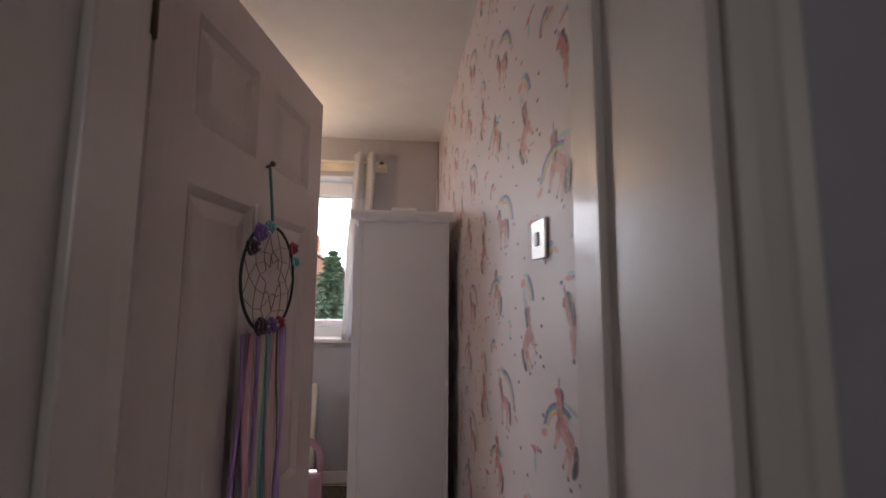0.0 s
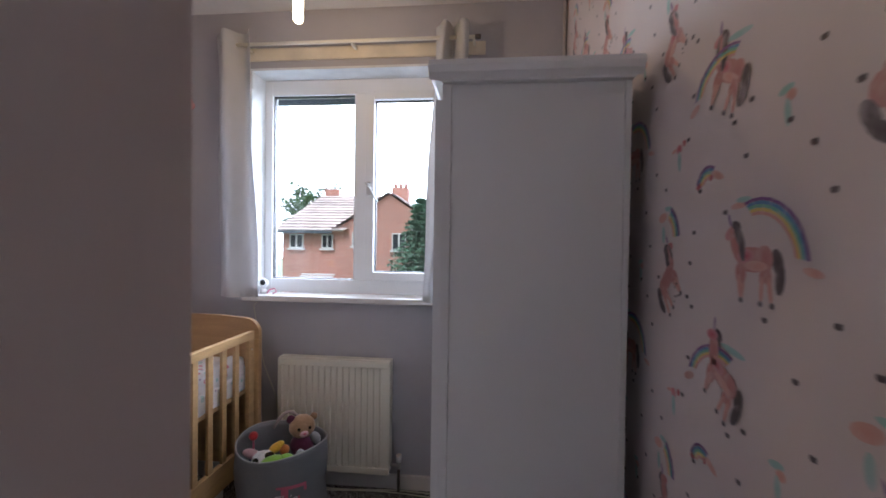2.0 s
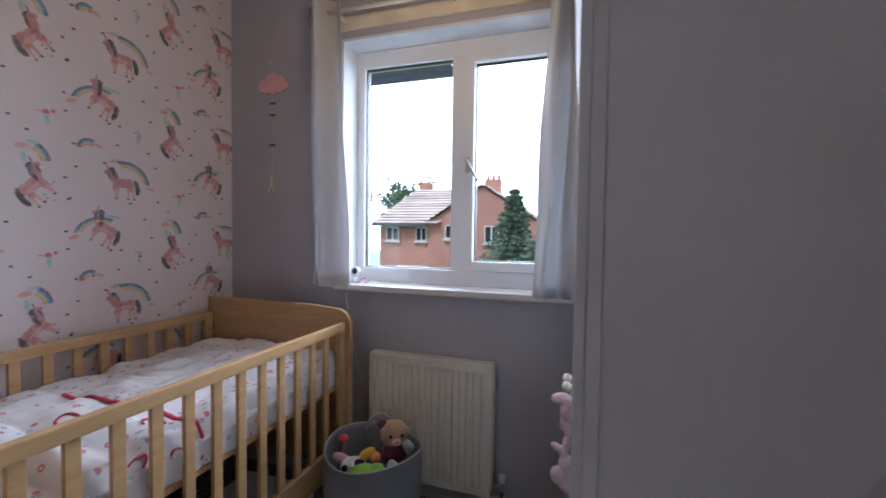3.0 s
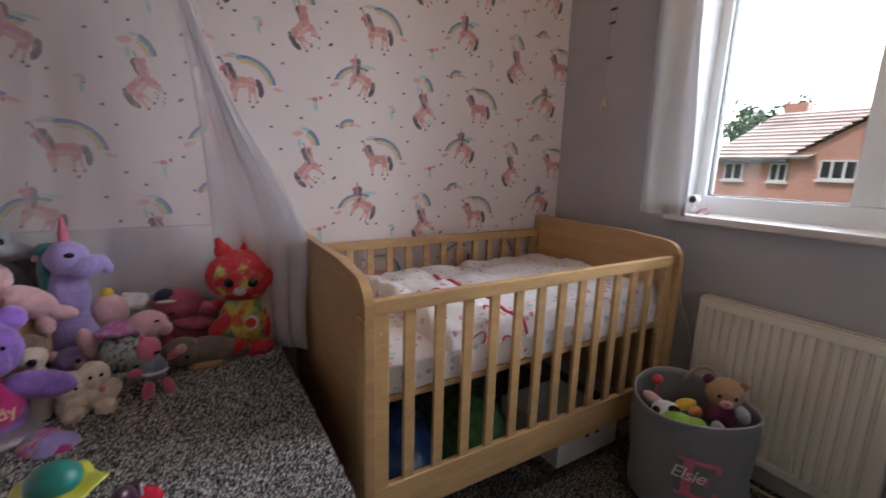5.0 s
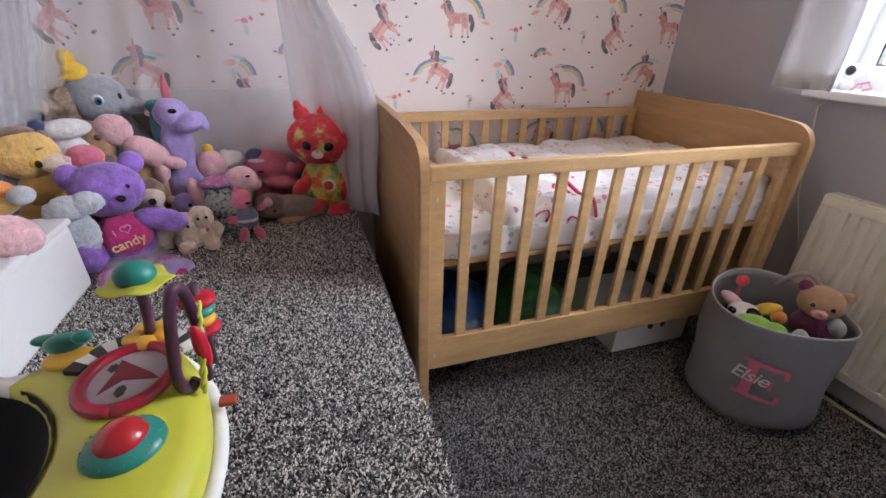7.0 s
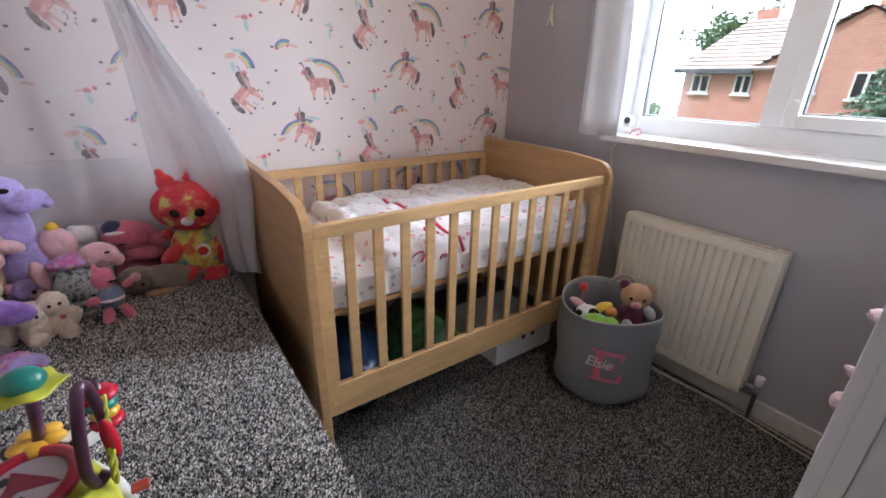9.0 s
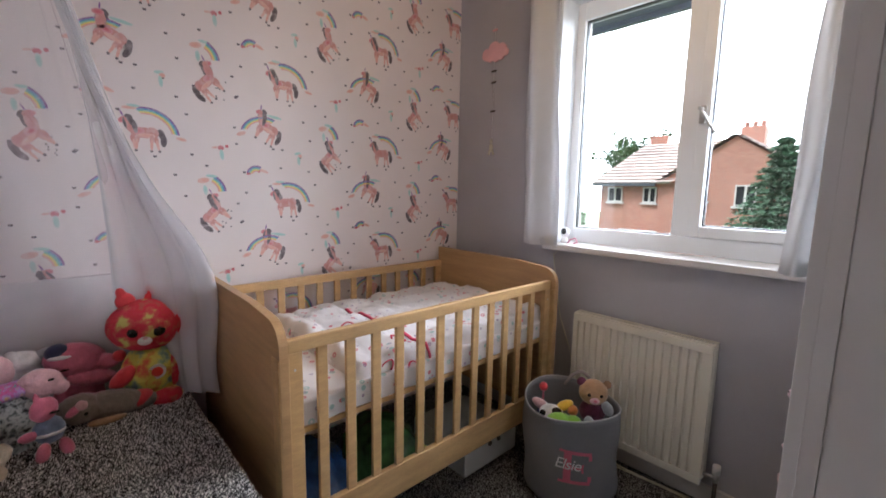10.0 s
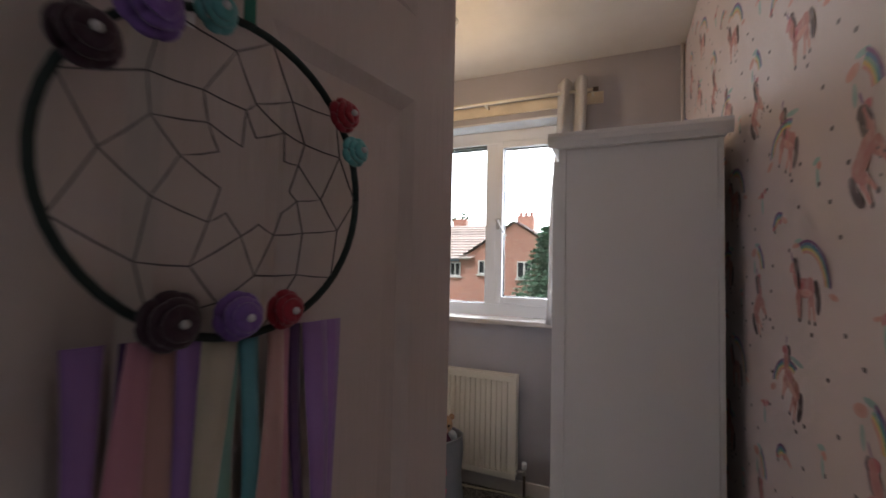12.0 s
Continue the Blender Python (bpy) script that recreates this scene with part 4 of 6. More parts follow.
for z in (0.12, -0.095, -0.155, -0.31):
    bm = B()
    ball(bm, (0, -0.008, z), (0.022, 0.006, 0.006), seg=8, rings=6)
    part("bead", bm, dark_metal if z < 0 else cloud_pink, cl)
bm = B()
ball(bm, (0, -0.012, -0.475), (0.010, 0.008, 0.012), seg=8, rings=6)
ball(bm, (0, -0.012, -0.51), (0.014, 0.008, 0.024), seg=8, rings=6)
for s in (-1, 1):
    rod(bm, (s * 0.006, -0.012, -0.52), (s * 0.018, -0.012, -0.55), 0.006)
part("figure", bm, mat("pale_felt", (0.6, 0.56, 0.45), 0.9), cl)

# ---- storage basket ----
bk = thing("storage_basket", (-0.955, 2.585, 0), "grey felt basket with a pink letter print, filled with toys", "basket")
R0, R1, BH = 0.187, 0.192, 0.385


def basket_f(u, v):
    a = u * math.tau
    r = R0 + (R1 - R0) * v + 0.004 * math.sin(3 * a + 4 * v) - 0.03 * max(0, 1 - v * 7) ** 2 + 0.004 * math.sin(9 * v + 2 * a) + 0.004 * math.sin(5 * a - 6 * v) * (1 - v)
    sag = 0.018 * math.cos(2 * a + 0.9) * v
    return (r * math.cos(a), r * math.sin(a), 0.003 + (BH + sag) * v)


bm = B()
sheet(bm, basket_f, 56, 18)
bmesh.ops.remove_doubles(bm, verts=bm.verts, dist=1e-5)
bm.faces.new([v for v in sorted((w for w in bm.verts if w.co.z < 0.0035), key=lambda w: math.atan2(w.co.y, w.co.x))])
p = part("basket_wall", bm, grey_felt, bk)
md = p.modifiers.new("thickness", "SOLIDIFY")
md.thickness = 0.004
bm = B()
tube(bm, [Vector(basket_f(k / 56, 1.0)) for k in range(57)], 0.0035, seg=6)
part("rim", bm, mat("pale_rim", (0.42, 0.42, 0.43), 0.9), bk)
for a0 in (1.9,):
    bm = B()
    pts = []
    for k in range(15):
        t = k / 14
        a = a0 - 0.38 + 0.76 * t
        pts.append((0.19 * math.cos(a), 0.19 * math.sin(a), BH - 0.02 + 0.07 * math.sin(math.pi * t)))
    tube(bm, pts, 0.008)
    part("handle", bm, mat("rope", (0.42, 0.36, 0.36), 0.9, bump=0.5, bump_scale=200), bk)


def lettering(text, size, material, where, parent, name, shear=0.0, bold=0.0, turn=0.0, space=1.0):
    c = bpy.data.curves.new(name, "FONT")
    c.body, c.size, c.extrude, c.shear, c.offset = text, size, 0.0006, shear, bold
    c.space_character = space
    c.align_x, c.align_y = "CENTER", "CENTER"
    ob = new(name, c)
    dg = bpy.context.evaluated_depsgraph_get()
    me = bpy.data.meshes.new_from_object(ob.evaluated_get(dg))
    bpy.data.objects.remove(ob)
    out = new(name, me)
    me.materials.clear()
    me.materials.append(material)
    out.parent = parent
    return out


def wrap(ob, a0, z0, lift):
    """Cuts flat lettering into upright strips and bends it round the basket at the angle a0."""
    bm = bmesh.new()
    bm.from_mesh(ob.data)
    for k in range(-20, 21):
        bmesh.ops.bisect_plane(bm, geom=bm.verts[:] + bm.edges[:] + bm.faces[:], plane_co=(k * 0.008, 0, 0), plane_no=(1, 0, 0))
    for k in range(-6, 7):
        bmesh.ops.bisect_plane(bm, geom=bm.verts[:] + bm.edges[:] + bm.faces[:], plane_co=(0, k * 0.02, 0), plane_no=(0, 1, 0))
    bmesh.ops.triangulate(bm, faces=bm.faces[:])
    bm.to_mesh(ob.data)
    bm.free()
    for v in ob.data.vertices:
        x, y = v.co.x, v.co.y
        z = z0 + y
        vv = z / BH
        r = R0 + (R1 - R0) * vv + 0.004 * math.sin(3 * (a0 + x / R1) + 4 * vv) + 0.003 + lift + v.co.z
        a = a0 + x / r
        v.co = (r * math.cos(a), r * math.sin(a), z)


AF = math.atan2(1.15 - 2.585, -0.12 + 0.955) + 0.10
bm = B()
for x0, x1, z0, z1 in ((-0.042, -0.014, -0.068, 0.068), (-0.060, -0.042, 0.058, 0.068), (-0.060, -0.042, -0.068, -0.058), (-0.014, 0.058, 0.054, 0.068),
                       (-0.014, 0.058, -0.068, -0.054), (-0.014, 0.030, -0.006, 0.006), (0.048, 0.060, 0.034, 0.054), (0.048, 0.062, -0.054, -0.032), (0.024, 0.032, -0.018, -0.006), (0.024, 0.032, 0.006, 0.018)):
    n = max(1, round((x1 - x0) / 0.008))
    for k in range(n):
        a, b = x0 + (x1 - x0) * k / n, x0 + (x1 - x0) * (k + 1) / n
        m = max(1, round((z1 - z0) / 0.02))
        for j in range(m):
            c, d = z0 + (z1 - z0) * j / m, z0 + (z1 - z0) * (j + 1) / m
            bm.faces.new([bm.verts.new((x, z, 0)) for x, z in ((a, c), (b, c), (b, d), (a, d))])
wrap(part("letter", bm, pink_print, bk), AF, 0.215, 0.0105)
wrap(lettering("Elsie", 0.062, white_print, None, bk, "name_print", shear=0.25, space=0.9), AF - 0.14, 0.225, 0.0135)

# ---- outside ----
bm = B()
box(bm, -300, 300, 3.4, 600, -3.3, -3.0)
part("ground", bm, grass, kind="structure")
bm = B()
box(bm, WX0 - 3, -0.955, 3.32, 3.64, 2.255, 2.28)
box(bm, WX0 - 3, -0.955, 3.62, 3.66, 2.225, 2.40)
part("trim_eaves", bm, slate_grey, kind="structure")
brickwork = bpy.data.materials.new("far_brickwork")
brickwork.use_nodes = True
nt = brickwork.node_tree
bt = nt.nodes.new("ShaderNodeTexBrick")
bt.inputs["Color1"].default_value, bt.inputs["Color2"].default_value = (0.62, 0.27, 0.19, 1), (0.50, 0.20, 0.14, 1)
bt.inputs["Mortar"].default_value = (0.52, 0.47, 0.42, 1)
bt.inputs["Scale"].default_value, bt.inputs["Brick Width"].default_value, bt.inputs["Row Height"].default_value, bt.inputs["Mortar Size"].default_value = 1.0, 0.225, 0.075, 0.008
tc = nt.nodes.new("ShaderNodeTexCoord")
mp = nt.nodes.new("ShaderNodeMapping")
mp.inputs["Rotation"].default_value = (radians(90), 0, 0)
nt.links.new(tc.outputs["Object"], mp.inputs[0])
nt.links.new(mp.outputs[0], bt.inputs["Vector"])
nt.links.new(bt.outputs["Color"], nt.nodes["Principled BSDF"].inputs["Base Color"])
nt.nodes["Principled BSDF"].inputs["Roughness"].default_value = 0.9
pane_white = mat("far_white_frame", (0.75, 0.75, 0.73), 0.4)


def far_window(house, x0, x1, z0, z1, y, lights=2):
    w = part("window", _f(x0, x1, z0, z1, y, lights), pane_white, house)
    bm = B()
    box(bm, x0 + 0.05, x1 - 0.05, y - 0.03, y - 0.02, z0 + 0.05, z1 - 0.05)
    part("pane", bm, dark_glass, w)
    bm = B()
    box(bm, x0 - 0.08, x1 + 0.08, y - 0.12, y + 0.02, z0 - 0.09, z0 - 0.003)
    part("sill", bm, pane_white, w)


def _f(x0, x1, z0, z1, y, lights):
    bm = B()
    for a in (x0, x1 - 0.06):
        box(bm, a, a + 0.06, y - 0.07, y - 0.002, z0, z1)
    for k in range(1, lights):
        a = x0 + (x1 - x0) * k / lights
        box(bm, a - 0.04, a + 0.04, y - 0.07, y - 0.002, z0 + 0.06, z1 - 0.06)
    for a in (z0, z1 - 0.06):
        box(bm, x0 + 0.06, x1 - 0.06, y - 0.07, y - 0.002, a, a + 0.06)
    return bm


def courses(name, house, quad, n, lift=0.06):
    """A tiled slope: overlapping courses from the eaves (a, b) to the ridge (c, d)."""
    a, b, c, d = (Vector(p) for p in quad)
    up = (b - a).cross(d - a).normalized()
    if up.z < 0:
        up = -up
    bm = B()
    for k in range(n):
        t0, t1 = k / n, min(1, (k + 1.15) / n)
        p = [a.lerp(d, t0) + up * lift * 1.6, b.lerp(c, t0) + up * lift * 1.6, b.lerp(c, t1) + up * 0.01, a.lerp(d, t1) + up * 0.01]
        q = [a.lerp(d, t0), b.lerp(c, t0)]
        vs = [bm.verts.new(x) for x in p + q]
        bm.faces.new(vs[:4])
        bm.faces.new((vs[4], vs[5], vs[1], vs[0]))
    part(name, bm, tile_red, house)


hA = thing("house", (-9.3, 24, -3), "red brick house with a pale tiled roof and white windows", "house")
hA.location = (0, 0, 0)
bm = B()
box(bm, -10.75, -7.9, 22.0, 29.0, -3.0, 1.85)
part("wall", bm, brickwork, hA)
courses("roof", hA, ((-11.1, 21.7, 1.78), (-7.3, 21.7, 1.78), (-5.0, 25.3, 3.98), (-9.9, 25.3, 3.98)), 13)
courses("roof", hA, ((-7.3, 29.0, 1.78), (-11.1, 29.0, 1.78), (-9.9, 25.3, 3.98), (-5.0, 25.3, 3.98)), 6)
courses("roof", hA, ((-11.1, 29.0, 1.78), (-11.1, 21.7, 1.78), (-9.9, 25.3, 3.98), (-9.9, 25.3, 3.98)), 6)
bm = B()
box(bm, -11.1, -7.95, 21.62, 21.72, 1.66, 1.80)
part("gutter", bm, slate_grey, hA)
bm = B()
box(bm, -9.9, -9.0, 25.6, 26.3, 3.6, 4.45)
part("chimney", bm, brickwork, hA)
far_window(hA, -10.35, -9.6, 0.88, 1.62, 22.0)
far_window(hA, -8.6, -7.98, 0.88, 1.62, 22.0)
hB = thing("house", (-5.0, 24, -3), "red brick gabled house wing with white windows and tiled roof", "house")
hB.location = (0, 0, 0)
bm = B()
prism(bm, [(-7.9, -3.0), (-2.1, -3.0), (-2.1, 1.85), (-5.0, 3.72), (-7.9, 1.85)], "y", 21.95, 30.0)
part("wall", bm, brickwork, hB)
courses("roof", hB, ((-1.7, 30.0, 1.66), (-1.7, 21.8, 1.66), (-5.0, 21.8, 3.80), (-5.0, 30.0, 3.80)), 13)
courses("roof", hB, ((-8.2, 21.8, 1.72), (-8.2, 30.0, 1.72), (-5.0, 30.0, 3.80), (-5.0, 21.8, 3.80)), 13)
bm = B()
box(bm, -5.35, -4.45, 24.0, 24.7, 3.4, 4.35)
for x in (-5.2, -4.9, -4.6):
    rod(bm, (x, 24.35, 4.35), (x, 24.35, 4.6), 0.1)
part("chimney", bm, brickwork, hB)
far_window(hB, -4.85, -4.1, 0.85, 1.72, 21.95)
far_window(hB, -6.95, -5.85, 1.02, 1.75, 21.95, 3)
hC = thing("house", (3, 30, -3), "further brick house with a low tiled roof", "house")
hC.location = (0, 0, 0)
bm = B()
box(bm, -1.6, 8, 27, 33, -3.0, 1.9)
part("wall", bm, brickwork, hC)
courses("roof", hC, ((-2.0, 26.7, 1.85), (8.4, 26.7, 1.85), (7.4, 30.0, 4.1), (-2.0, 30.0, 4.1)), 10)
far_window(hC, -1.4, -0.6, 0.9, 1.65, 27.0)
bm = B()
for k in range(4):
    box(bm, -9.4, -7.7, 20.6 + 0.25 * k, 20.82 + 0.25 * k, -0.75 + 0.09 * k, -0.68 + 0.09 * k)
box(bm, -9.3, -7.8, 20.7, 22.0, -3.0, -0.76)
tagged(part("porch_roof", bm, pane_white), "white boarded porch roof in front of the brick house", "porch")


def leaves(bm, c, r, n, size, rng, droop=0.0):
    for _ in range(n):
        d = Vector((rng.gauss(0, 1), rng.gauss(0, 1), rng.gauss(0, 1))).normalized() * rng.uniform(0.5, 1.0)
        p = Vector(c) + Vector((d.x * r[0], d.y * r[1], d.z * r[2] - droop * abs(d.x)))
        a = Vector((rng.uniform(-1, 1), rng.uniform(-1, 1), rng.uniform(-0.7, 0.7))).normalized() * size * rng.uniform(0.6, 1.3)
        b = a.cross(Vector((rng.uniform(-1, 1), rng.uniform(-1, 1), rng.uniform(-1, 1)))).normalized() * size * 0.5
        bm.faces.new([bm.verts.new(q) for q in (p - a, p + b, p + a, p - b)])


def conifer(at, top, r, rng, label):
    t = thing("conifer", at, label, "tree")
    t.location = (0, 0, 0)
    x, y, z = at
    bm = B()
    rod(bm, at, (x, y, top), 0.13, 0.02)
    part("trunk", bm, bark, t)
    bm = B()
    tiers = 23
    for k in range(tiers):
        f = k / (tiers - 1)
        zz = z + 1.2 + (top - z - 1.25) * f
        rr = r * (1.05 - f) ** 0.8 * rng.uniform(0.85, 1.1)
        for j in range(14):
            a = j * math.tau / 14 + k * 0.6 + rng.uniform(-0.2, 0.2)
            ln = rr * rng.uniform(0.75, 1.1)
            for s in range(9):
                q = (s + 1) / 9
                c = (x + math.cos(a) * ln * q, y + math.sin(a) * ln * q, zz - 0.20 * ln * q + 0.12 * ln * q * q)
                leaves(bm, c, (0.14, 0.14, 0.10), 7, 0.08, rng)
    part("crown", bm, leaf, t)


def broad_tree(at, top, r, rng, label):
    t = thing("tree", at, label, "tree")
    t.location = (0, 0, 0)
    x, y, z = at
    bm = B()
    rod(bm, at, (x, y, top - r), 0.3, 0.12)
    for k in range(6):
        a = k * 1.05
        rod(bm, (x, y, top - 2 * r + 0.2 * k), (x + math.cos(a) * r * 0.7, y + math.sin(a) * r * 0.7, top - r * 0.7), 0.1, 0.03)
    part("trunk", bm, bark, t)
    bm = B()
    for k in range(34):
        d = Vector((rng.gauss(0, 0.5), rng.gauss(0, 0.5), rng.gauss(0, 0.45)))
        c = (x + d.x * r, y + d.y * r, top - r + d.z * r)
        leaves(bm, c, (0.34 * r, 0.34 * r, 0.24 * r), 150, 0.055 * r, rng)
    part("crown", bm, leaf2, t)


rt = random.Random(5)
conifer((-2.75, 18.0, -3.0), 3.05, 1.7, rt, "dark green conifer with drooping layered branches in the garden")
broad_tree((-17.2, 40.0, -3.0), 7.3, 3.1, rt, "tall leafy tree standing behind the brick house")
broad_tree((-10.1, 17.5, -3.0), 1.1, 0.9, rt, "small pale garden tree beside the brick house")
broad_tree((-1.2, 38.0, -3.0), 4.6, 2.0, rt, "distant leafy tree beyond the roofs")

# ---- bulkhead corner: board, chest, net ----
bm = B()
box(bm, XL + 0.004, XL + 0.024, 0.62, 1.44, BZ, 0.925)
tagged(part("padded_board", bm, mat("white_padded_cloth", (0.66, 0.62, 0.62), 0.85, bump=0.2, bump_scale=30), bevel=0.004),
       "plain off-white padded board standing against the papered wall", "board")
chest = thing("toy_chest", (-1.15, 0.5, BZ), "smooth white toy chest standing on the flecked carpet", "chest")
chest.location = (0, 0, 0)
bm = B()
box(bm, -1.42, -0.90, 0.39, 0.635, BZ, 0.675)
part("chest_body", bm, board_white, chest, bevel=0.012)
bm = B()
box(bm, -1.425, -0.895, 0.385, 0.64, 0.676, 0.695)
part("lid", bm, board_white, chest, bevel=0.006)

net = thing("bed_canopy", (-1.75, 0.9, 2.4), "sheer white net canopy falling from the ceiling behind the soft toys", "canopy")
net.location = (0, 0, 0)
sheer_mat = sheer("sheer_net", 0.26)
sheer_edge = sheer("gathered_net", 0.42)
sheer_side = sheer("side_net", 0.16)
LINE = [(-1.74, 1.435), (-1.82, 1.34), (-1.93, 1.20), (-1.95, 0.95), (-1.95, 0.70), (-1.93, 0.48), (-1.80, 0.41), (-1.55, 0.40)]


def along(pts, t):
    t = min(max(t, 0.0), 1.0) * (len(pts) - 1)
    i = min(int(t), len(pts) - 2)
    return Vector(pts[i]).lerp(Vector(pts[i + 1]), t - i)


def net_f(u, v, amp=0.016, freq=24):
    b = along(LINE, u)
    apex = Vector((-1.86 + 0.05 * math.cos(u * 5), 0.93 + 0.05 * math.sin(u * 5)))
    z = 2.40 + (0.508 - 2.40) * v
    w = v ** 0.9
    p = apex.lerp(b, w)
    front = max(0.0, 1 - u * 4)
    p += Vector((0.03, 0.115)) * front * math.exp(-((v - 0.77) / 0.15) ** 2)
    r = amp * math.sin(freq * u * 3 + 2.2 * math.sin(3 * u)) * min(1, v * 2)
    return (max(p.x + r, XL + 0.03), p.y + r * 0.4, z)


bm = B()
sheet(bm, net_f, 150, 30)
part("net", bm, sheer_mat, net)
for k in range(4):
    bm = B()
    sheet(bm, lambda u, v: tuple(Vector(net_f(u * (0.07 + 0.07 * k), v, 0.012, 30)) + Vector((0.010 + 0.010 * k, (0.05 * u - 0.02 + 0.008 * k) * max(0.15, math.sin(math.pi * min(1, v * 1.15))), 0))), 20, 30)
    part("gathered_edge", bm, sheer_edge, net)
for k in range(3):
    bm = B()
    sheet(bm, lambda u, v: (-1.83 + (0.0 + 0.30 * u + 0.02 * k) * v ** 0.8 + 0.012 * math.sin(u * 30 + k), 0.90 - (0.465 + 0.01 * u - 0.02 * k) * v ** 0.8 + 0.014 * math.sin(u * 34 + 2 * k), 2.40 - 1.70 * v), 60, 24)
    part("side_drape", bm, sheer_side, net)
bm = B()
for k in range(28):
    a = k * math.tau / 28
    b = (k + 1) * math.tau / 28
    rod(bm, (-1.84 + 0.10 * math.cos(a), 0.93 + 0.10 * math.sin(a), 2.41), (-1.84 + 0.10 * math.cos(b), 0.93 + 0.10 * math.sin(b), 2.41), 0.006, seg=6)
part("hoop", bm, gloss_white, net)
bm = B()
rod(bm, (-1.84, 0.93, 2.41), (-1.84, 0.93, ZC - 0.002), 0.004)
part("hanging_rod", bm, gloss_white, net)

# ---- soft toys ----
EYE_AT = Vector((-0.25, 1.2, 1.1))


def fur(name, color, **k):
    return mat(name, color, 0.95, var=k.get("var", 0.12), scale=k.get("scale", 40), fine=0.10, fine_scale=400, bump=0.6, bump_scale=260, sheen=0.3)


F = dict(plum=fur("plum_cloth", (0.16, 0.03, 0.08)), blush=fur("blush_knit", (0.74, 0.56, 0.60)), purple=fur("purple_fur", (0.27, 0.14, 0.50), var=0.45, scale=22), lilac=fur("lilac_fur", (0.38, 0.30, 0.62)), pink=fur("pale_pink_fur", (0.70, 0.42, 0.45)),
         hot=fur("magenta_cloth", (0.55, 0.03, 0.20)), rose=fur("rose_fur", (0.62, 0.16, 0.24)), cream=fur("cream_fur", (0.66, 0.56, 0.44)),
         grey=fur("grey_fur", (0.32, 0.33, 0.36)), pale=fur("pale_grey_fur", (0.47, 0.50, 0.54)), yellow=fur("golden_fur", (0.66, 0.42, 0.13)),
         gold=fur("yellow_felt", (0.78, 0.50, 0.05)), brown=fur("brown_fur", (0.20, 0.13, 0.10), var=0.4), tan=fur("tan_fur", (0.44, 0.27, 0.15)),
         white=fur("white_fur", (0.75, 0.73, 0.74)), orange=fur("orange_felt", (0.75, 0.27, 0.08)), taupe=fur("taupe_fur", (0.22, 0.18, 0.16)),
         navy=fur("navy_felt", (0.04, 0.05, 0.12)), teal=fur("teal_fur", (0.04, 0.20, 0.22)), red=fur("red_fur", (0.65, 0.05, 0.06)),
         black=mat("glossy_black_eye", (0.01, 0.01, 0.012), 0.15), silver=mat("silver_cloth", (0.45, 0.42, 0.48), 0.3, 0.6, bump=0.5, bump_scale=60),
         lime=fur("lime_felt", (0.25, 0.50, 0.05)), blue=fur("blue_felt", (0.05, 0.25, 0.42)), sky=fur("blue_grey_cloth", (0.18, 0.24, 0.36)))


def dapple(name, colors, scale):
    """Fur in several flat colours, in patches."""
    m = bpy.data.materials.new(name)
    m.use_nodes = True
    nt = m.node_tree
    b = nt.nodes["Principled BSDF"]
    b.inputs["Roughness"].default_value = 0.95
    tc = nt.nodes.new("ShaderNodeTexCoord")
    n = nt.nodes.new("ShaderNodeTexNoise")
    n.inputs["Scale"].default_value, n.inputs["Detail"].default_value = scale, 3
    nt.links.new(tc.outputs["Object"], n.inputs[0])
    r = nt.nodes.new("ShaderNodeValToRGB")
    e = r.color_ramp.elements
    e[0].position, e[0].color = 0.34, (*colors[0], 1)
    e[1].position, e[1].color = 0.66, (*colors[-1], 1)
    for k, c in enumerate(colors[1:-1]):
        q = e.new(0.34 + 0.32 * (k + 1) / (len(colors) - 1))
        q.color = (*c, 1)
    nt.links.new(n.outputs[0], r.inputs[0])
    nt.links.new(r.outputs[0], b.inputs["Base Color"])
    bp = nt.nodes.new("ShaderNodeBump")
    bp.inputs["Strength"].default_value, bp.inputs["Distance"].default_value = 0.6, 0.004
    n2 = nt.nodes.new("ShaderNodeTexNoise")
    n2.inputs["Scale"].default_value = 260
    nt.links.new(tc.outputs["Object"], n2.inputs[0])
    nt.links.new(n2.outputs[0], bp.inputs["Height"])
    nt.links.new(bp.outputs[0], b.inputs["Normal"])
    return m


F["rainbow"] = dapple("tie_dye_fur", [(0.50, 0.10, 0.08), (0.62, 0.04, 0.06), (0.62, 0.04, 0.07), (0.60, 0.13, 0.09), (0.60, 0.54, 0.16), (0.62, 0.56, 0.16)], 17)
F["tiered"] = dapple("yellow_teal_fur", [(0.13, 0.20, 0.20), (0.30, 0.40, 0.22), (0.62, 0.56, 0.12), (0.62, 0.52, 0.10), (0.60, 0.25, 0.07), (0.60, 0.05, 0.06)], 17)
F["spotty"] = dapple("grey_spotted_plush", [(0.05, 0.06, 0.07), (0.40, 0.44, 0.44), (0.52, 0.55, 0.54), (0.14, 0.18, 0.18)], 60)
F["confetti"] = dapple("pink_teal_print", [(0.1, 0.45, 0.45), (0.62, 0.10, 0.30), (0.45, 0.30, 0.60), (0.70, 0.45, 0.20)], 45)
F["leopard"] = dapple("brown_dapple_fur", [(0.10, 0.07, 0.05), (0.24, 0.17, 0.12), (0.40, 0.30, 0.22), (0.12, 0.09, 0.07)], 25)


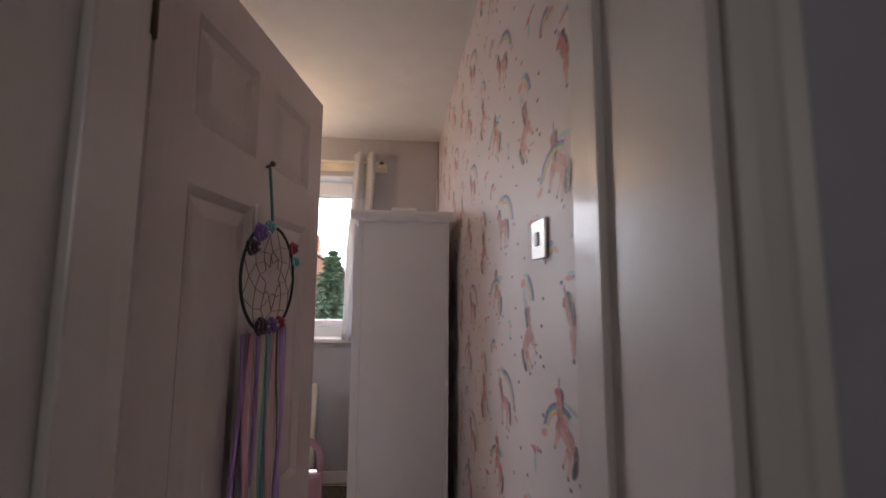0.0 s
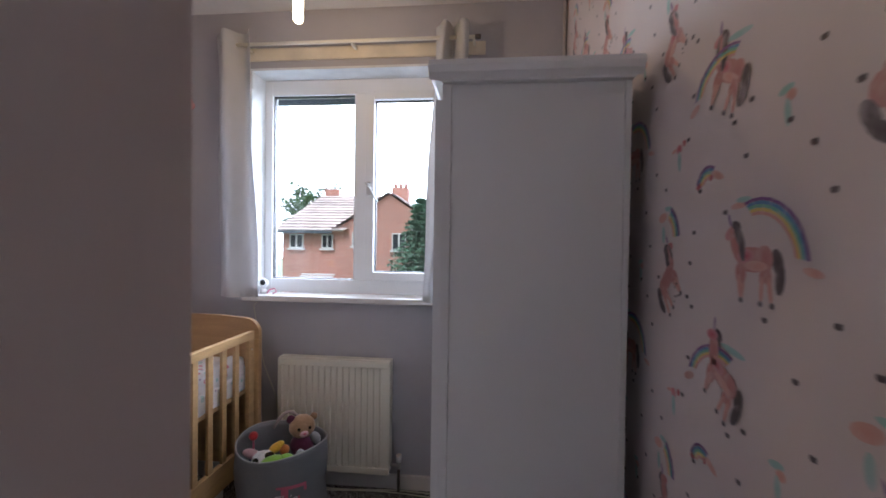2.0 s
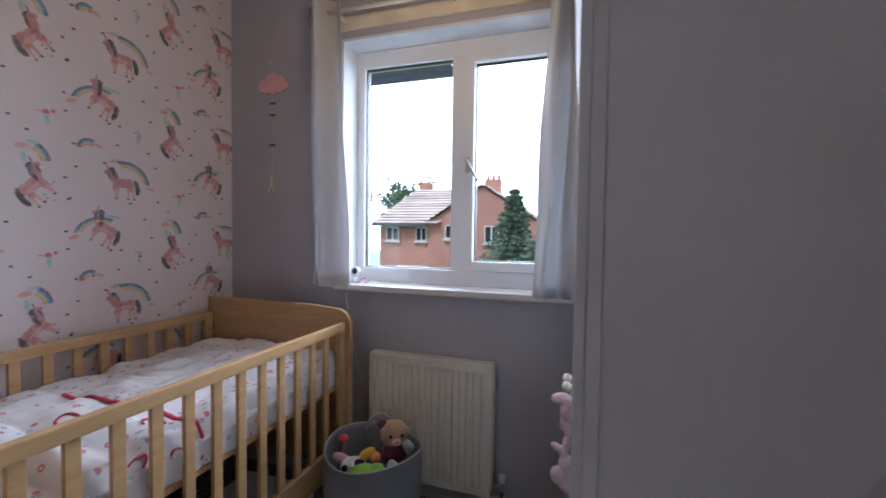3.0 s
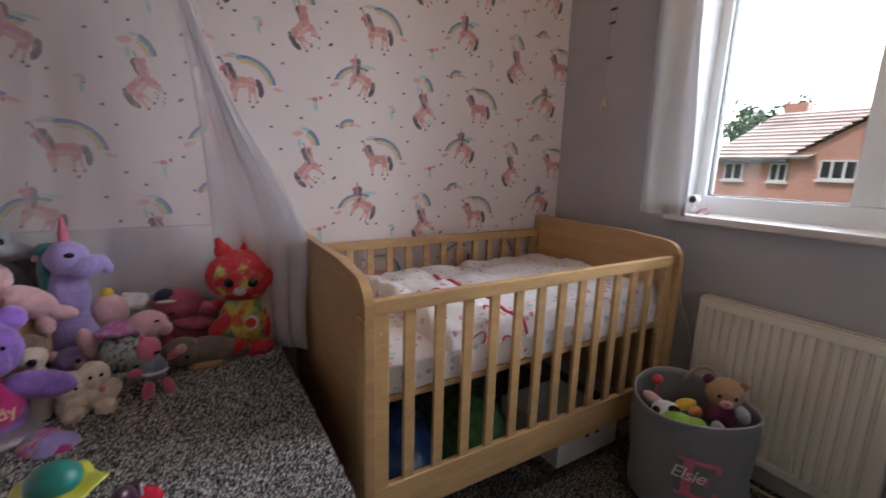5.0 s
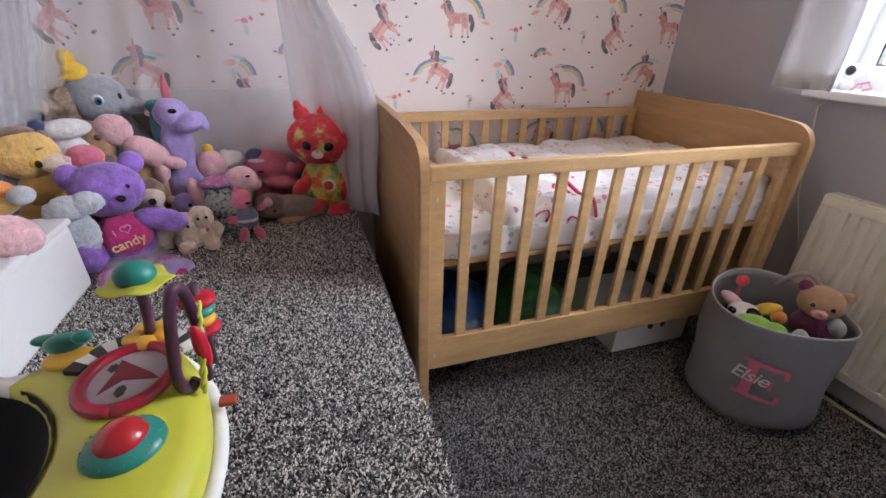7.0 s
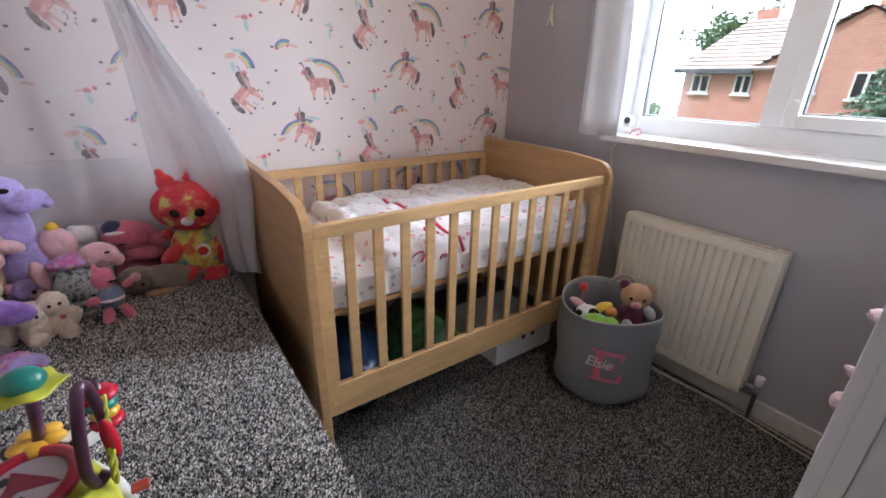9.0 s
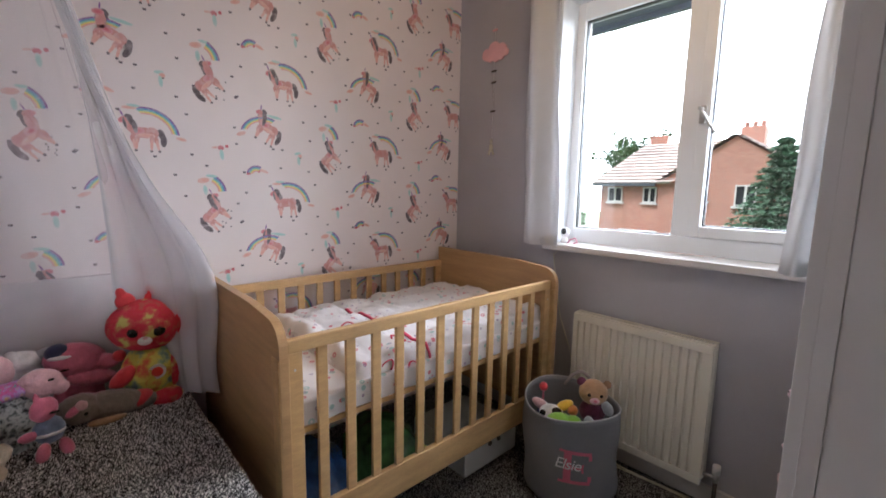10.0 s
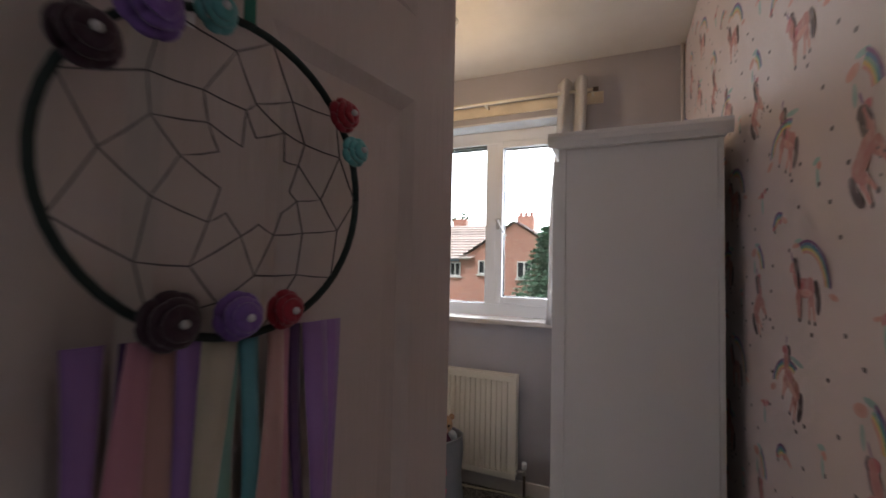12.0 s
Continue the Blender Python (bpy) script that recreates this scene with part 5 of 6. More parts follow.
PIECES = dict(plum="plum_top", blush="knitted_piece", hot="shirt", silver="skirt", confetti="printed_cloth", gold="felt_hat", navy="cap", white="white_patch", orange="felt_carrot", teal="mane", rose="rose_patch",
              pink="pink_patch", cream="cream_patch", taupe="flippers", sky="jumper", red="red_patch", tan="tan_patch", brown="dark_fur", blue="iris")
down = bpy.data.textures.new("down", "CLOUDS")
down.noise_scale, down.noise_depth = 0.009, 2


def plush(at, label, blobs, name="soft_toy", yaw=None, group="pile of soft toys", fuzz=0.002, size=1.1):
    """blobs: (right, up, front, radius or radii, fur[, tilt in degrees in the face's plane]), in metres from the place given.
    All blobs of one fur are fused into one sewn skin; eyes and noses are parts of their own."""
    at = Vector(at)
    d = EYE_AT - at
    a = math.atan2(d.y, d.x) if yaw is None else radians(yaw)
    front, right = Vector((math.cos(a), math.sin(a), 0)), Vector((-math.sin(a), math.cos(a), 0))
    basis = Matrix((right, front, Vector((0, 0, 1)))).transposed().to_4x4()
    root = thing(name, at, label, "soft toy", group)
    groups = {}
    for i, b in enumerate(blobs):
        rr = b[3] if isinstance(b[3], tuple) else (b[3],) * 3
        own = max(rr) < 0.013 or b[4] in ("black", "blue")
        groups.setdefault((b[4], i) if own else (b[4], -1), []).append((b, rr))
    pieces = []
    for key, items in groups.items():
        left = list(items)
        while left:
            one = [left.pop(0)]
            grown = True
            while grown:
                grown = False
                for q in left[:]:
                    if any((Vector(q[0][:3]) - Vector(p[0][:3])).length < 0.8 * (max(q[1]) + max(p[1])) for p in one):
                        one.append(q)
                        left.remove(q)
                        grown = True
            pieces.append((key, one))
    for n, ((fur_, i), items) in enumerate(pieces):
        bm = B()
        for (r_, u_, f_, _, _, *t), rr in items:
            seg = 20 if max(rr) > 0.03 else 12
            turn = basis @ Matrix.Rotation(radians(-(t[0] if t else 0)), 4, "Y")
            ball(bm, basis @ Vector((r_, f_, u_)), (rr[0], rr[2], rr[1]), 0, seg, seg * 2 // 3, turn)
        for v in bm.verts:
            v.co = v.co * size
        piece = "body" if n == 0 else ("eye" if fur_ == "black" else "bead") if i >= 0 and fur_ != "blue" else PIECES.get(fur_, "fur_patch")
        p = part(piece, bm, F[fur_], root, smooth=True)
        if i < 0 and fuzz:
            if len(items) > 1 or max(items[0][1]) > 0.03:
                md = p.modifiers.new("skin", "REMESH")
                md.mode, md.voxel_size, md.use_smooth_shade = "VOXEL", 0.0038, True
                md = p.modifiers.new("soften", "SMOOTH")
                md.iterations = 3
                md = p.modifiers.new("pile", "DISPLACE")
                md.texture, md.strength, md.mid_level = down, fuzz * 2.4, 0.2
    return root


plush((-1.53, 0.70, 0.592), "purple teddy bear in a magenta shirt and silver skirt, seated",
      [(0, -0.02, -0.01, (0.060, 0.065, 0.05), "purple"), (0, 0.0, 0.0, (0.056, 0.055, 0.052), "hot"), (0, -0.062, 0.01, (0.075, 0.018, 0.06), "silver", -5),
       (-0.005, 0.115, 0.0, (0.072, 0.062, 0.058), "purple"), (-0.062, 0.15, -0.01, (0.028, 0.030, 0.014), "purple"), (0.055, 0.168, -0.01, (0.026, 0.026, 0.014), "purple"),
       (0.012, 0.098, 0.045, (0.030, 0.024, 0.022), "purple"), (0.014, 0.108, 0.066, (0.010, 0.008, 0.007), "black"), (-0.018, 0.125, 0.048, 0.0055, "black"), (0.032, 0.128, 0.046, 0.0055, "black"),
       (-0.085, -0.01, 0.02, (0.034, 0.068, 0.034), "purple", 18), (0.080, 0.022, 0.01, (0.060, 0.028, 0.03), "purple", -22),
       (-0.045, -0.085, 0.07, (0.038, 0.030, 0.06), "confetti"), (0.06, -0.082, 0.08, (0.040, 0.028, 0.055), "confetti"), (0.075, -0.075, 0.12, (0.036, 0.034, 0.022), "lilac"),
       (-0.04, -0.08, 0.13, (0.034, 0.030, 0.022), "purple"), (0.078, -0.075, 0.139, (0.017, 0.017, 0.005), "hot")], size=1.15)
shirt_words = lettering("candy", 0.036, mat("gold_print", (0.75, 0.50, 0.30), 0.5), None, None, "shirt_print", bold=0.0006)
d_ = EYE_AT - Vector((-1.53, 0.70, 0.60))
a_ = math.atan2(d_.y, d_.x)
shirt_words.matrix_world = Matrix.Translation(Vector((-1.53, 0.70, 0.588)) + Vector((math.cos(a_), math.sin(a_), 0)) * 0.0645) @ Matrix.Rotation(a_ + math.pi / 2, 4, "Z") @ Matrix.Rotation(radians(82), 4, "X") @ Matrix.Rotation(radians(12), 4, "Z")
tagged(shirt_words, "word printed in gold on the teddy's shirt", "print")
heart = B()
tube(heart, [(0.012 + 0.0010 * 16 * math.sin(t) ** 3 * 0.75, 0.038 + 0.00075 * (13 * math.cos(t) - 5 * math.cos(2 * t) - 2 * math.cos(3 * t) - math.cos(4 * t)), 0) for t in [k * math.tau / 24 for k in range(25)]], 0.0014, seg=5)
heart = part("heart_print", heart, mat("pale_pink_print", (0.75, 0.40, 0.50), 0.5), shirt_words)
letter_i = lettering("I", 0.026, mat("pale_pink_print", (0, 0, 0)), None, shirt_words, "letter_print")
letter_i.location = (-0.016, 0.036, 0)
plush((-1.86, 0.80, 0.685), "tall lilac unicorn with a pink horn and teal mane",
      [(0, -0.05, 0.0, (0.062, 0.085, 0.05), "lilac"), (0.0, 0.06, 0.0, (0.042, 0.09, 0.042), "lilac"), (0.005, 0.155, 0.01, (0.045, 0.042, 0.045), "lilac"),
       (0.045, 0.135, 0.045, (0.042, 0.026, 0.028), "lilac", 18), (0.078, 0.128, 0.055, (0.012, 0.015, 0.014), "lilac"),
       (0.005, 0.21, 0.0, (0.010, 0.034, 0.010), "rose"), (0.006, 0.235, 0.0, (0.006, 0.024, 0.006), "rose"), (-0.035, 0.16, -0.02, (0.026, 0.012, 0.01), "pink", 15),
       (-0.035, 0.10, -0.015, (0.018, 0.07, 0.03), "teal"), (-0.028, 0.175, -0.01, (0.026, 0.018, 0.03), "teal"), (0.008, 0.168, 0.052, (0.011, 0.007, 0.006), "black"),
       (0.03, -0.10, 0.045, (0.030, 0.028, 0.04), "lilac"), (-0.03, -0.11, 0.04, (0.028, 0.028, 0.04), "lilac")], size=1.15)
plush((-1.77, 0.80, 0.585), "small lilac pony peeping between larger toys",
      [(0, 0.0, 0, (0.034, 0.030, 0.03), "lilac"), (0.02, -0.01, 0.025, (0.022, 0.016, 0.018), "pink"), (-0.03, 0.015, 0, (0.014, 0.016, 0.01), "pink", 30), (0.012, 0.003, 0.036, 0.006, "black"), (0, -0.045, -0.01, (0.04, 0.035, 0.03), "lilac")])
plush((-1.90, 0.60, 0.89), "grey elephant plush wearing a tall yellow hat",
      [(0, 0.02, 0, (0.088, 0.075, 0.075), "grey"), (0.08, -0.005, 0.03, (0.055, 0.026, 0.03), "grey", -12), (0.125, -0.012, 0.03, (0.018, 0.014, 0.014), "pale"),
       (-0.035, 0.100, 0.0, (0.034, 0.030, 0.03), "gold"), (-0.045, 0.138, 0, (0.022, 0.030, 0.020), "gold"), (-0.035, 0.085, 0.0, (0.045, 0.010, 0.04), "gold"), (0.0, 0.02, 0.072, (0.018, 0.019, 0.010), "white"), (0.003, 0.018, 0.080, (0.012, 0.014, 0.006), "blue"),
       (0.004, 0.018, 0.084, (0.006, 0.008, 0.004), "black"), (0.062, 0.028, 0.055, (0.006, 0.010, 0.006), "black"), (0.01, -0.13, -0.01, (0.11, 0.10, 0.06), "grey"), (0.15, -0.08, -0.02, (0.08, 0.06, 0.035), "taupe"),
       (-0.01, -0.27, -0.01, (0.10, 0.09, 0.05), "grey")], size=0.95)
plush((-1.56, 0.535, 0.80), "golden lion cub plush with dark eyes, seated on the chest",
      [(0.0, 0.02, 0, (0.078, 0.068, 0.06), "yellow"), (0.055, -0.005, 0.045, (0.036, 0.026, 0.03), "cream"), (0.080, 0.005, 0.058, (0.013, 0.010, 0.010), "pink"), (-0.08, 0.035, -0.01, (0.040, 0.032, 0.014), "yellow", -20), (-0.01, 0.082, -0.005, (0.050, 0.016, 0.03), "brown"), (0.052, 0.066, -0.01, (0.016, 0.016, 0.012), "brown"), (0.026, 0.040, 0.052, (0.020, 0.003, 0.004), "brown", 14),
       (0.015, 0.005, 0.057, (0.016, 0.018, 0.008), "gold"), (0.019, 0.002, 0.064, (0.009, 0.011, 0.005), "black"), (0.02, -0.085, 0.0, (0.065, 0.055, 0.05), "yellow"), (0.09, -0.075, 0.04, (0.028, 0.024, 0.03), "cream"),
       (0.06, -0.11, 0.03, (0.045, 0.02, 0.03), "yellow", -10), (-0.01, -0.20, -0.02, (0.07, 0.08, 0.04), "yellow")], size=0.88)
plush((-1.75, 0.40, 0.88), "black and white spotted dog plush with a printed cap",
      [(0, 0.0, 0, (0.065, 0.05, 0.055), "white"), (0.05, -0.03, 0.03, (0.045, 0.030, 0.035), "white"), (0.075, 0.0, 0.045, (0.022, 0.018, 0.018), "black"), (-0.01, 0.05, 0, (0.055, 0.024, 0.05), "confetti"), (0.0, 0.0, 0.052, (0.008, 0.012, 0.006), "black"),
       (-0.03, 0.02, 0.045, 0.010, "black"), (0.03, 0.015, 0.05, 0.008, "black"), (-0.02, -0.12, 0, (0.07, 0.09, 0.06), "white"), (-0.02, -0.28, 0, (0.08, 0.10, 0.06), "white")])
plush((-1.86, 0.475, 0.88), "mottled brown plush slumped over the pile",
      [(0, 0.0, 0, (0.095, 0.055, 0.06), "leopard", -10), (-0.03, 0.012, 0.045, (0.045, 0.030, 0.025), "tan"), (0.045, 0.02, 0.03, (0.035, 0.040, 0.03), "leopard"), (0.085, -0.03, 0.02, (0.014, 0.04, 0.012), "pink", -25),
       (0, -0.12, 0, (0.11, 0.09, 0.06), "leopard"), (0, -0.26, 0, (0.11, 0.12, 0.06), "brown")])
plush((-1.70, 0.575, 0.852), "white plush paw with a dark cuff", [(0, 0, 0, (0.055, 0.024, 0.03), "white", 3), (-0.05, 0.005, 0, (0.02, 0.026, 0.03), "navy"), (-0.02, -0.10, -0.03, (0.07, 0.09, 0.03), "white"), (-0.02, -0.25, -0.03, (0.07, 0.10, 0.03), "white")])
plush((-1.80, 0.675, 0.79), "pale pink dog plush lying with legs stretched",
      [(-0.02, 0.035, 0, (0.045, 0.042, 0.04), "pink"), (0.045, -0.03, 0.02, (0.062, 0.036, 0.04), "pink", -38), (0.10, -0.065, 0.04, (0.032, 0.018, 0.02), "pink", -20), (0.065, -0.09, 0.04, (0.020, 0.026, 0.02), "pink"),
       (-0.055, 0.025, 0.03, 0.010, "brown"), (-0.06, 0.0, 0.0, (0.035, 0.06, 0.03), "tan"), (0, -0.14, 0, (0.08, 0.09, 0.04), "tan"), (0, -0.22, 0, (0.08, 0.08, 0.04), "brown")])
plush((-1.66, 0.615, 0.775), "shiny dark red round soft toy", [(0, 0, 0, (0.042, 0.036, 0.036), "rose"), (0.04, -0.015, 0.0, (0.03, 0.02, 0.02), "brown"), (0.01, -0.12, -0.03, (0.06, 0.09, 0.04), "brown"), (0.01, -0.22, -0.03, (0.06, 0.06, 0.04), "brown")])
plush((-1.45, 0.655, 0.715), "pale grey rabbit plush with floppy paws", [(0.02, 0, 0, (0.055, 0.036, 0.036), "pale", 8), (-0.035, -0.01, 0, (0.05, 0.042, 0.036), "pale"), (-0.06, -0.025, -0.01, (0.04, 0.04, 0.03), "pale"), (-0.03, -0.12, -0.03, (0.06, 0.09, 0.03), "pale")], size=0.72, fuzz=0.004)
plush((-1.43, 0.50, 0.79), "orange felt carrot toy with a grey mitten", [(-0.04, 0.03, 0, (0.055, 0.026, 0.026), "orange", -35), (0.02, -0.015, 0.0, (0.05, 0.017, 0.017), "orange", -35), (-0.065, 0.02, 0.02, (0.03, 0.03, 0.03), "pale"), (0.06, -0.045, 0.02, (0.03, 0.025, 0.03), "pale"), (0, -0.06, -0.02, (0.06, 0.045, 0.03), "yellow")], size=0.9)
plush((-1.22, 0.535, 0.735), "large pale pink soft toy heaped on the white chest", [(0, 0.0, 0, (0.085, 0.045, 0.07), "pink"), (-0.02, 0.045, -0.01, (0.065, 0.05, 0.06), "pink", -25), (0.07, -0.005, 0.03, (0.05, 0.036, 0.04), "pink", -30)], fuzz=0.004)
plush((-1.60, 0.858, 0.552), "two small cream lambs hugging, seated on the carpet",
      [(-0.025, 0.025, 0, (0.032, 0.032, 0.03), "cream"), (0.018, 0.038, 0.0, (0.030, 0.030, 0.03), "cream"), (-0.02, -0.02, 0, (0.036, 0.036, 0.03), "cream"), (0.022, -0.018, 0.0, (0.034, 0.034, 0.03), "cream"), (0.05, 0.0, 0.01, (0.016, 0.022, 0.012), "cream"),
       (-0.055, 0.03, 0, (0.012, 0.018, 0.01), "cream"), (-0.018, 0.028, 0.029, 0.0045, "black"), (0.010, 0.045, 0.029, 0.0045, "black"), (0.03, 0.045, 0.027, 0.0045, "black"), (0.028, 0.01, 0.03, 0.007, "rose"), (-0.03, -0.03, 0.04, (0.020, 0.016, 0.02), "cream"), (0.03, -0.032, 0.04, (0.020, 0.016, 0.02), "cream")], fuzz=0.004)
plush((-1.75, 0.93, 0.60), "grey speckled plush pig in a flowered headscarf",
      [(0, -0.02, 0, (0.065, 0.072, 0.055), "spotty"), (-0.005, 0.058, 0.01, (0.058, 0.018, 0.04), "confetti", 5), (0.055, 0.062, 0.02, (0.045, 0.036, 0.035), "pink", -8), (0.088, 0.045, 0.035, (0.020, 0.018, 0.018), "pink"), (0.07, 0.075, 0.05, (0.008, 0.003, 0.003), "black"),
       (-0.02, -0.075, 0.04, (0.05, 0.025, 0.035), "spotty"), (-0.075, 0.03, 0, (0.018, 0.045, 0.015), "pink", 10)])
plush((-1.87, 0.885, 0.68), "pink plush with a small yellow bow", [(0, 0, 0, (0.045, 0.050, 0.04), "pink"), (0.0, 0.055, 0.0, (0.016, 0.016, 0.012), "gold"), (-0.03, -0.10, 0, (0.04, 0.08, 0.03), "pink")])
plush((-1.91, 0.95, 0.69), "small white kitten plush behind the others", [(0, 0, 0, (0.040, 0.028, 0.03), "white"), (-0.02, 0.022, 0, (0.014, 0.012, 0.01), "white"), (0.04, 0.01, 0, (0.035, 0.012, 0.015), "pale", 20), (0, -0.09, 0, (0.05, 0.10, 0.02), "white")])
plush((-1.90, 1.075, 0.655), "rose pink octopus plush in a navy cap",
      [(0, 0.01, 0, (0.075, 0.050, 0.05), "rose", -15), (-0.04, 0.045, 0.01, (0.030, 0.026, 0.026), "navy"), (-0.035, 0.036, 0.03, (0.03, 0.006, 0.02), "white"), (0.07, -0.005, 0.03, (0.028, 0.022, 0.022), "rose"), (0.095, 0.01, 0.05, (0.018, 0.018, 0.016), "red"),
       (0.03, -0.045, 0.03, (0.06, 0.022, 0.03), "rose", -10), (-0.03, 0.0, 0.045, (0.012, 0.003, 0.003), "black"), (0, -0.10, 0, (0.06, 0.06, 0.03), "rose")])
plush((-1.62, 1.01, 0.575), "pink pig doll in a blue and white jumper",
      [(-0.01, 0.055, 0, (0.026, 0.030, 0.022), "rose", -25), (-0.005, 0.0, 0, (0.030, 0.034, 0.024), "sky"), (-0.005, -0.004, 0.003, (0.031, 0.008, 0.0245), "white"), (-0.022, -0.048, 0.02, (0.014, 0.026, 0.02), "rose", -15), (0.022, -0.048, 0.02, (0.014, 0.026, 0.02), "rose", 15),
       (0.042, 0.032, 0.01, (0.020, 0.010, 0.01), "rose", 35), (-0.042, 0.0, 0.01, (0.020, 0.012, 0.01), "rose", 5), (0.058, 0.042, 0.012, 0.013, "pink"), (-0.022, 0.088, 0, (0.006, 0.014, 0.005), "rose"), (0.006, 0.05, 0.022, (0.010, 0.003, 0.003), "black")])
plush((-1.755, 1.13, 0.545), "grey-brown seal plush lying on the carpet",
      [(0.01, 0.0, 0, (0.085, 0.040, 0.045), "taupe", -5), (-0.055, 0.015, 0.01, (0.050, 0.040, 0.04), "taupe"), (0.07, -0.015, 0.0, (0.06, 0.024, 0.03), "taupe"), (-0.045, 0.012, 0.049, 0.005, "black"), (0.0, -0.028, 0.035, (0.045, 0.010, 0.02), "tan")])
plush((-1.82, 1.265, 0.60), "tall tie-dyed red and yellow cat plush with dark glittering eyes",
      [(0, 0.0, 0, (0.078, 0.095, 0.055), "tiered"), (0.0, 0.155, 0.005, (0.104, 0.080, 0.068), "rainbow"), (-0.050, 0.232, 0, (0.026, 0.026, 0.014), "red", 18), (-0.058, 0.252, 0, (0.013, 0.024, 0.010), "red", 14), (0.008, 0.238, 0, (0.018, 0.024, 0.012), "red", 0), (0.008, 0.258, 0, (0.008, 0.022, 0.008), "red", -6), (0.080, 0.200, -0.01, (0.026, 0.026, 0.014), "rose", -22), (0.092, 0.218, -0.01, (0.013, 0.022, 0.010), "rose", -22),
       (-0.038, 0.150, 0.060, (0.020, 0.017, 0.012), "black"), (0.020, 0.145, 0.064, (0.020, 0.017, 0.012), "black"), (-0.014, 0.122, 0.062, (0.020, 0.016, 0.014), "white"), (-0.014, 0.130, 0.070, (0.008, 0.005, 0.006), "pink"),
       (0.03, -0.075, 0.04, (0.045, 0.026, 0.045), "rainbow"), (-0.045, -0.06, 0.04, (0.045, 0.024, 0.05), "red", 20), (0.055, 0.0, 0.02, (0.020, 0.055, 0.025), "rainbow"), (-0.07, 0.01, 0.03, (0.045, 0.022, 0.02), "red", 40)])
bm = B()
c0, c1 = Vector((-1.765, 1.275, 0.615)), Vector((-1.758, 1.274, 0.615))
rod(bm, c0, c1, 0.025, seg=20)
rod(bm, c1, c1 + Vector((0.002, -0.0003, 0)), 0.017, seg=16, mi=1)
tagged(part("swing_tag", bm, [white_print, mat("red_tag", (0.6, 0.05, 0.03), 0.4)]), "round white tag with a red heart on the cat plush", "tag")
plush((-1.60, 0.765, 0.675), "small pale-faced doll with dark eyes", [(0, 0, 0, (0.030, 0.036, 0.028), "cream"), (0, 0.014, -0.006, (0.033, 0.030, 0.028), "brown"), (0.0, -0.008, 0.027, (0.009, 0.010, 0.004), "black"), (0, -0.09, 0, (0.03, 0.08, 0.03), "cream")])

# basket contents
plush((-0.90, 2.655, 0.385), "tan teddy bear in a plum top, propped in the basket",
      [(0, 0.03, 0, (0.052, 0.047, 0.045), "tan"), (0.0, 0.015, 0.042, (0.018, 0.014, 0.014), "pink"), (0.0, 0.020, 0.056, (0.007, 0.005, 0.005), "rose"), (-0.02, 0.035, 0.040, 0.0065, "black"), (0.022, 0.035, 0.040, 0.0065, "black"), (-0.045, 0.065, -0.005, (0.018, 0.018, 0.01), "plum"),
       (0.048, 0.062, -0.005, (0.016, 0.016, 0.01), "tan"), (0, -0.045, 0.0, (0.048, 0.045, 0.04), "plum"), (0.05, -0.02, 0.02, (0.02, 0.03, 0.02), "pale", 30), (0, -0.16, 0, (0.04, 0.09, 0.035), "plum")], group="", yaw=-55)


def toy(at, label, blobs, cat="toy"):
    o = plush(at, label, blobs, name="toy", group="toys in the basket", yaw=-60, fuzz=0.0)
    o["category"] = cat
    return o


toy((-1.02, 2.535, 0.32), "white and black plastic cow rattle", [(0, 0, 0, (0.045, 0.03, 0.04), "white"), (0.02, 0.018, 0.02, (0.02, 0.014, 0.02), "black"), (-0.03, 0.01, 0.03, (0.012, 0.012, 0.01), "black"), (0, -0.16, 0, (0.05, 0.14, 0.05), "navy")])
toy((-0.955, 2.50, 0.325), "lime green soft toy ball", [(0, 0, 0, (0.05, 0.025, 0.04), "lime"), (0.045, 0.005, 0, (0.03, 0.02, 0.03), "lime"), (0, -0.15, 0, (0.05, 0.14, 0.04), "lime")])
toy((-0.985, 2.58, 0.34), "yellow looped teething ring", [(0.0, 0.01, 0, (0.035, 0.018, 0.02), "gold", 30), (0.03, 0, 0.01, (0.02, 0.02, 0.02), "orange"), (0, -0.18, 0, (0.05, 0.15, 0.05), "navy")])
toy((-1.105, 2.60, 0.385), "bright red ball on a stick", [(0, 0, 0, 0.018, "red"), (0, -0.08, 0, (0.005, 0.08, 0.005), "rose")])
toy((-1.085, 2.55, 0.33), "striped pink and white soft rattle", [(0, 0, 0, (0.035, 0.018, 0.02), "pink", -25), (0.02, -0.012, 0.0, (0.012, 0.02, 0.021), "white"), (0, -0.16, 0, (0.04, 0.14, 0.04), "navy")])
toy((-0.86, 2.56, 0.33), "grey plush ear poking out of the basket", [(0, 0, 0, (0.02, 0.03, 0.014), "pale", 20), (0, -0.15, 0, (0.05, 0.14, 0.05), "navy")])

